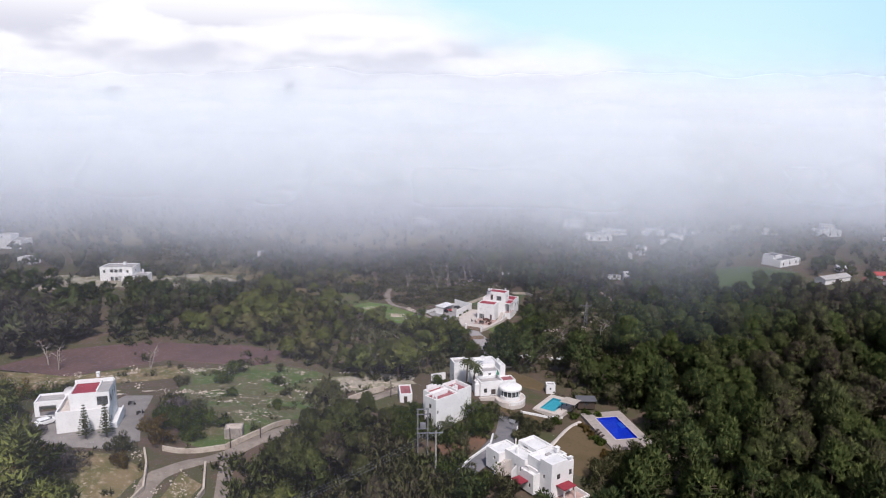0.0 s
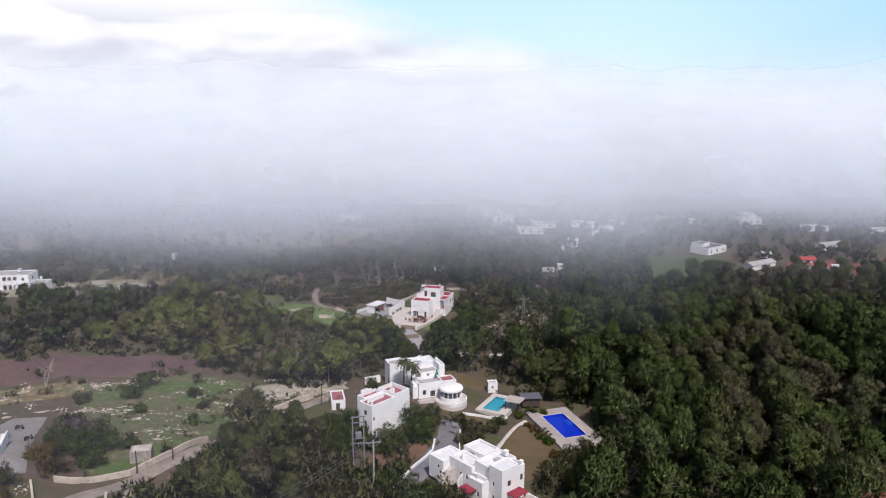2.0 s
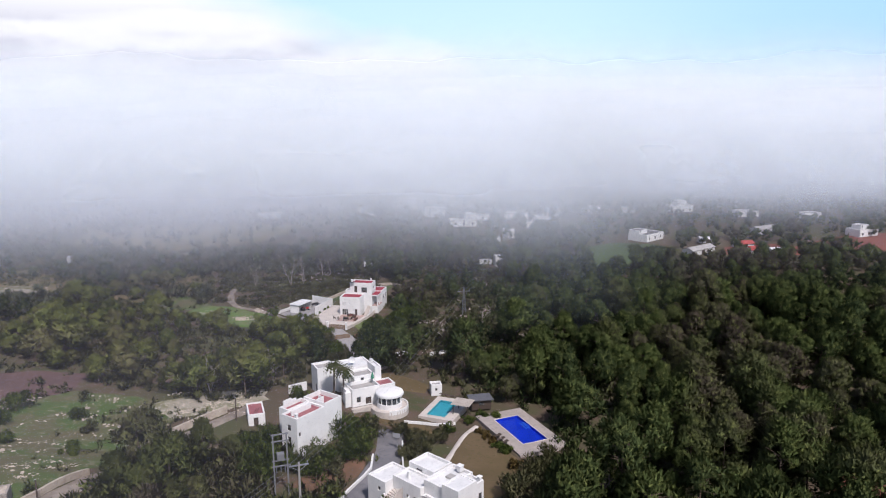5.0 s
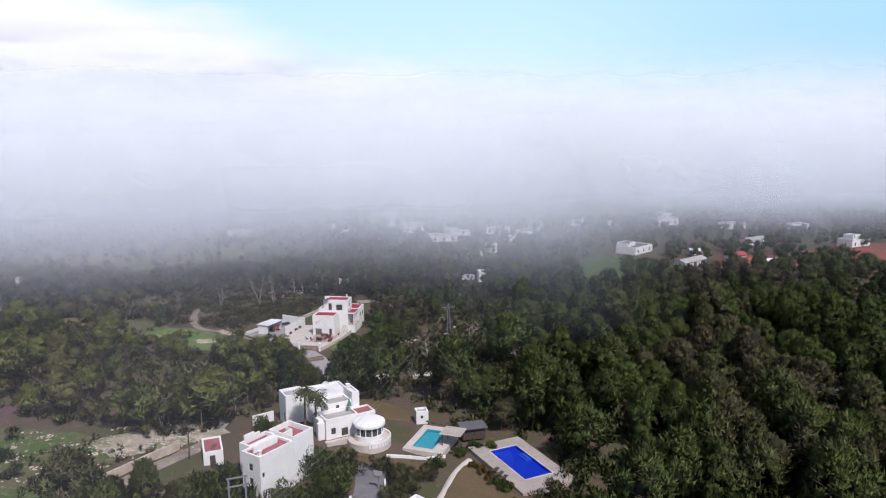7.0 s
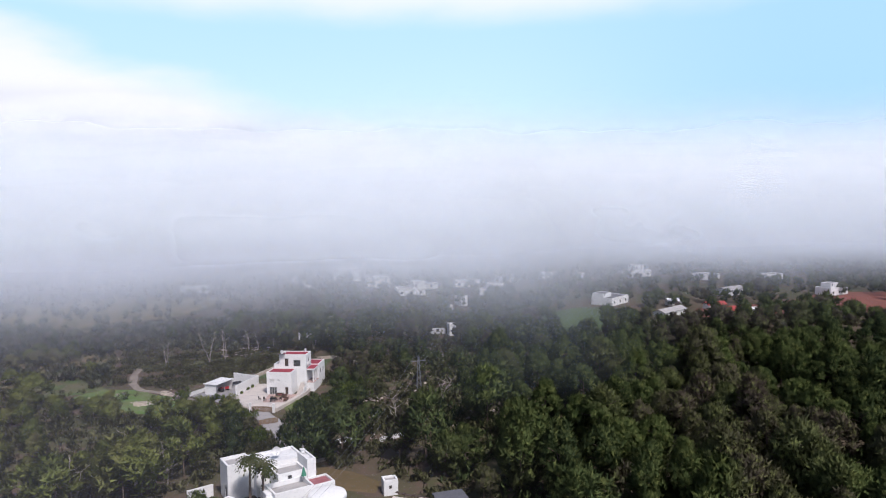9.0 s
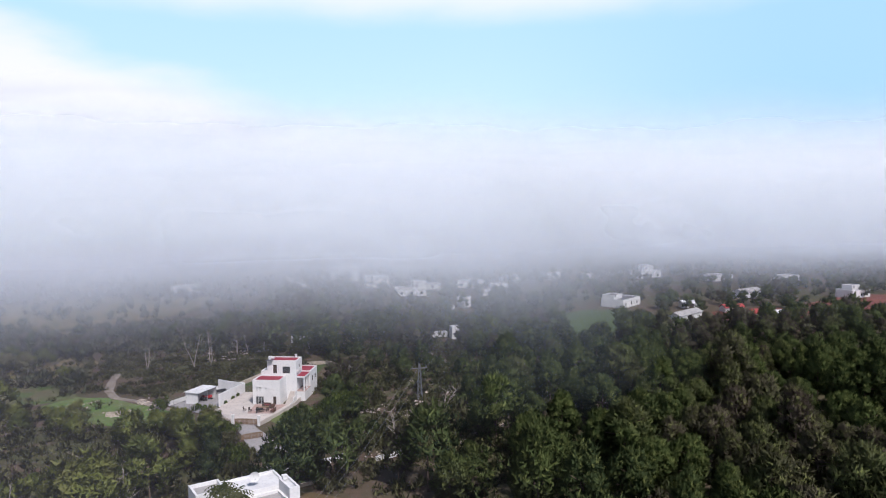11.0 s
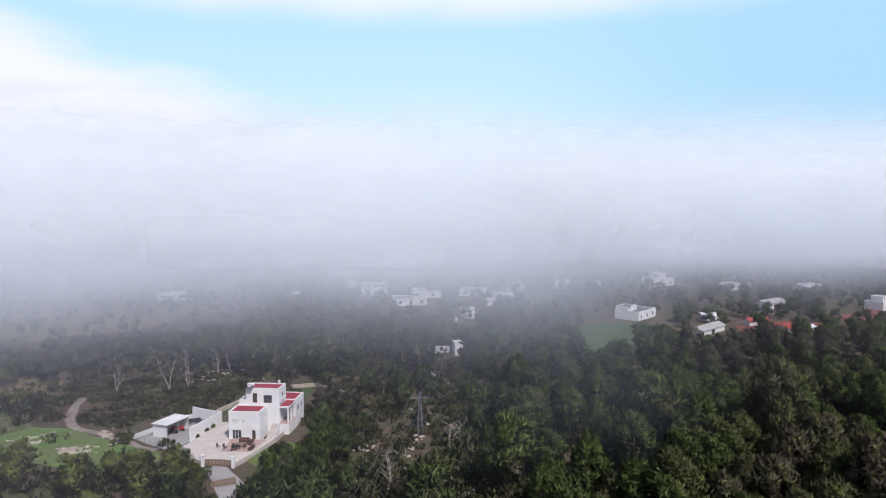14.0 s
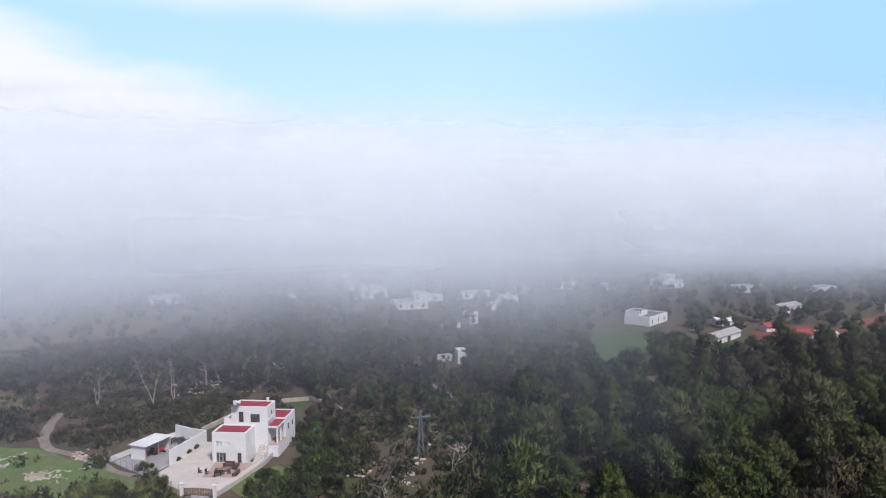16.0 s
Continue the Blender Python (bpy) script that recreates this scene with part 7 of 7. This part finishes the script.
palm(-25.4, 105.4, 3.2, "short spreading palm beside a white house", 3, 30, 2.8)
palm(-0.2, 121.0, 1.0, "low palm beside a pool terrace", 4, 18, 1.4)


def norfolk(x, y, h, label, seed):
    """A tiered conifer with level whorls of branches."""
    o = thing("norfolk_pine", label, "tree", x, y, gz(x, y) - 0.2, 0, "tiered conifers")
    part("trunk", rods(((0, 0, 0), (0, 0, h), 0.14, 0.03)), BARK, o)
    r = random.Random(seed)
    tris = []
    for k in range(11):
        z = h * (0.16 + 0.8 * k / 10)
        reach = 1.7 * (1 - 0.82 * k / 10)
        for j in range(7):
            a = 6.283 * j / 7 + k * 0.5 + r.uniform(-0.15, 0.15)
            d, s = Vector((math.cos(a), math.sin(a), 0.16)), Vector((-math.sin(a), math.cos(a), 0))
            b = Vector((0, 0, z))
            for f0, f1 in ((0.05, 0.6), (0.5, 1.0)):
                for sg in (-1, 1):
                    tris.append([tuple(b + d * reach * f0), tuple(b + d * reach * f1), tuple(b + d * reach * (f0 + f1) / 2 + s * 0.28 * sg + Vector((0, 0, 0.05)))])
    triangles("branches", np.array(tris), PALM, o)


norfolk(-85.9, 60.4, 7.2, "slender tiered conifer before a white house", 1)
norfolk(-82.6, 62.0, 7.6, "slender tiered conifer before a white house", 2)


def dead_tree(x, y, h, lean, seed):
    """A bare tree: a leaning, crooked stem that forks, with many thin twigs."""
    o = thing("dead_tree", "bleached bare tree trunk with broken limbs", "tree", x, y, gz(x, y) - 0.3, 0, "bare trees")
    r = random.Random(seed)
    bm = bmesh.new()
    tips = []
    for side in (1.0, -0.55):
        p = Vector((0, 0, 0))
        d = Vector((lean * 1.5 / h * side + r.uniform(-0.1, 0.1), r.uniform(-0.15, 0.15), 1.0)).normalized()
        n = 6 if side > 0 else 4
        for k in range(n):
            q = p + d * (h * (1.0 if side > 0 else 0.8) / n)
            rod(bm, p, q, 0.15 * (1 - 0.8 * k / n), 0.15 * (1 - 0.8 * (k + 1) / n), 6)
            d = (d + Vector((r.uniform(-0.16, 0.16), r.uniform(-0.16, 0.16), 0.02))).normalized()
            p = q
            if k > 0:
                tips.append((q, d))
    for p, d in tips:
        for _ in range(3):
            a, n = r.uniform(0, 6.28), r.uniform(0.6, 2.2)
            q = p + Vector((math.cos(a), math.sin(a), r.uniform(0.3, 1.0))) * n
            rod(bm, p, q, 0.045, 0.015, 4)
            rod(bm, p.lerp(q, 0.5), q + Vector((r.uniform(-0.6, 0.6), r.uniform(-0.6, 0.6), 0.3)), 0.02, 0.01, 4)
    part("trunk", bm, PALEBARK, o)


for k, (x, y, h, lean) in enumerate(((-46.1, 139.5, 10, -1.2), (-43.5, 141.5, 7, 0.4), (-53.0, 132.0, 8, -0.8), (-41.0, 140.0, 6, 0.2), (-62.3, 251.8, 12, -1.6), (-57.6, 253.0, 11, -1.8), (-76, 251, 7, 0.8), (-52, 264, 8, 0.3), (-49, 266, 7, -0.4), (-138, 108, 7, -0.6), (-133, 106, 7, 0.5), (-112, 116, 6, 0.9), (-45, 272, 8, 0.3), (-30, 272, 8, -0.3), (-26, 275, 8, 0.4), (10, 196, 6, 0.4), (-2, 176, 7, 0.2))):
    dead_tree(x, y, h, lean, k)


# ---- loose limestone ----
def rubble(name, areas, count, lo, hi, label, seed):
    r = np.random.default_rng(seed)
    base = bmesh.new()
    bmesh.ops.create_icosphere(base, subdivisions=1, radius=1.0)
    bv = np.array([tuple(v.co) for v in base.verts])
    bf = np.array([[v.index for v in f.verts] for f in base.faces])
    base.free()
    verts, faces, heaps = [], [], []
    for ax, ay, bx, by, w in areas:
        for _ in range(9):
            f = r.random()
            heaps.append((ax + (bx - ax) * f + r.normal(scale=w), ay + (by - ay) * f + r.normal(scale=w), r.uniform(0.5, 2.4), r.uniform(0.3, 0.9), r.uniform(0, 3.1)))
    for k in range(count):
        hx, hy, long, wide, turn = heaps[int(r.integers(len(heaps)))]
        u, v = r.normal(scale=long), r.normal(scale=wide)
        x, y = hx + u * math.cos(turn) - v * math.sin(turn), hy + u * math.sin(turn) + v * math.cos(turn)
        s = r.uniform(lo, hi) * r.uniform(0.4, 1.0)
        v = bv * r.uniform(0.6, 1.3, (len(bv), 1)) * (s * r.uniform(0.7, 1.3), s * r.uniform(0.7, 1.3), s * 0.55)
        verts.append(v + (x, y, gz(x, y) + 0.1 * s))
        faces.append(bf + k * len(bv))
    ob = part_arrays(name, np.concatenate(verts), np.concatenate(faces), STONE)
    return tagged(ob, label, "rubble", kind="stuff")


rubble("rubble", [(-104, 117, -88, 130, 0.5), (-104, 117, -88, 130, 0.5), (-84, 112, -74, 130, 0.5), (-98, 100, -84, 106, 1.0), (-90, 104, -70, 112, 5), (-80, 92, -62, 108, 4), (-66, 112, -52, 122, 3), (-60, 120, -44, 128, 2.5), (-54, 122, -44, 131, 2.0), (-52, 126, -42, 133, 1.5), (-62, 122, -52, 130, 1.5), (-76, 126, -60, 128, 3), (-70, 88, -62, 92, 2)], 2100, 0.10, 0.42, "pale limestone rubble scattered over a meadow", 1)
rubble("rubble", [(-68, 201, -61, 206, 2.0), (-82, 214, -78, 210, 2.0), (-66, 216, -60, 212, 1.2), (-60, 264, -42, 257, 1.2), (-60, 264, -42, 257, 2.0), (-56, 266, -46, 268, 2)], 420, 0.2, 0.6, "pale limestone rubble heaped in rough grass", 2)
rubble("rubble", [(-140, 92, -104, 118, 3.0), (-130, 96, -112, 108, 2.0), (-112, 86, -100, 104, 3.0)], 700, 0.1, 0.4, "pale stones along a dry field edge", 5)
rubble("rubble", [(-92, 46, -72, 52, 4), (-66, 52, -61, 56, 1.5), (-70, 44, -62, 46, 3)], 420, 0.08, 0.3, "pale stones scattered on a dry bank", 4)
rubble("rubble", [(0, 186, 6, 212, 3), (0, 190, 6, 230, 6), (-8, 170, 10, 186, 5), (18, 214, 26, 236, 4), (-210, 190, -170, 214, 8), (-190, 222, -148, 238, 5), (-150, 215, -110, 232, 8)], 900, 0.15, 0.6, "pale rocks showing through the scrub", 3)
slab = thing("ruined_trough", "ruined stone trough among pale rubble", "trough", -67.4, 202.6, gz(-67.4, 202.6), 15)
part("side", boxes((-1.6, -1.0, 0, 1.6, -0.8, 0.7), (-1.6, 0.8, 0, 1.6, 1.0, 0.7), bevel=0.03), STONE, slab)
part("end", boxes((-1.6, -0.8, 0, -1.4, 0.8, 0.65), (1.4, -0.8, 0, 1.6, 0.8, 0.6), bevel=0.03), STONE, slab)
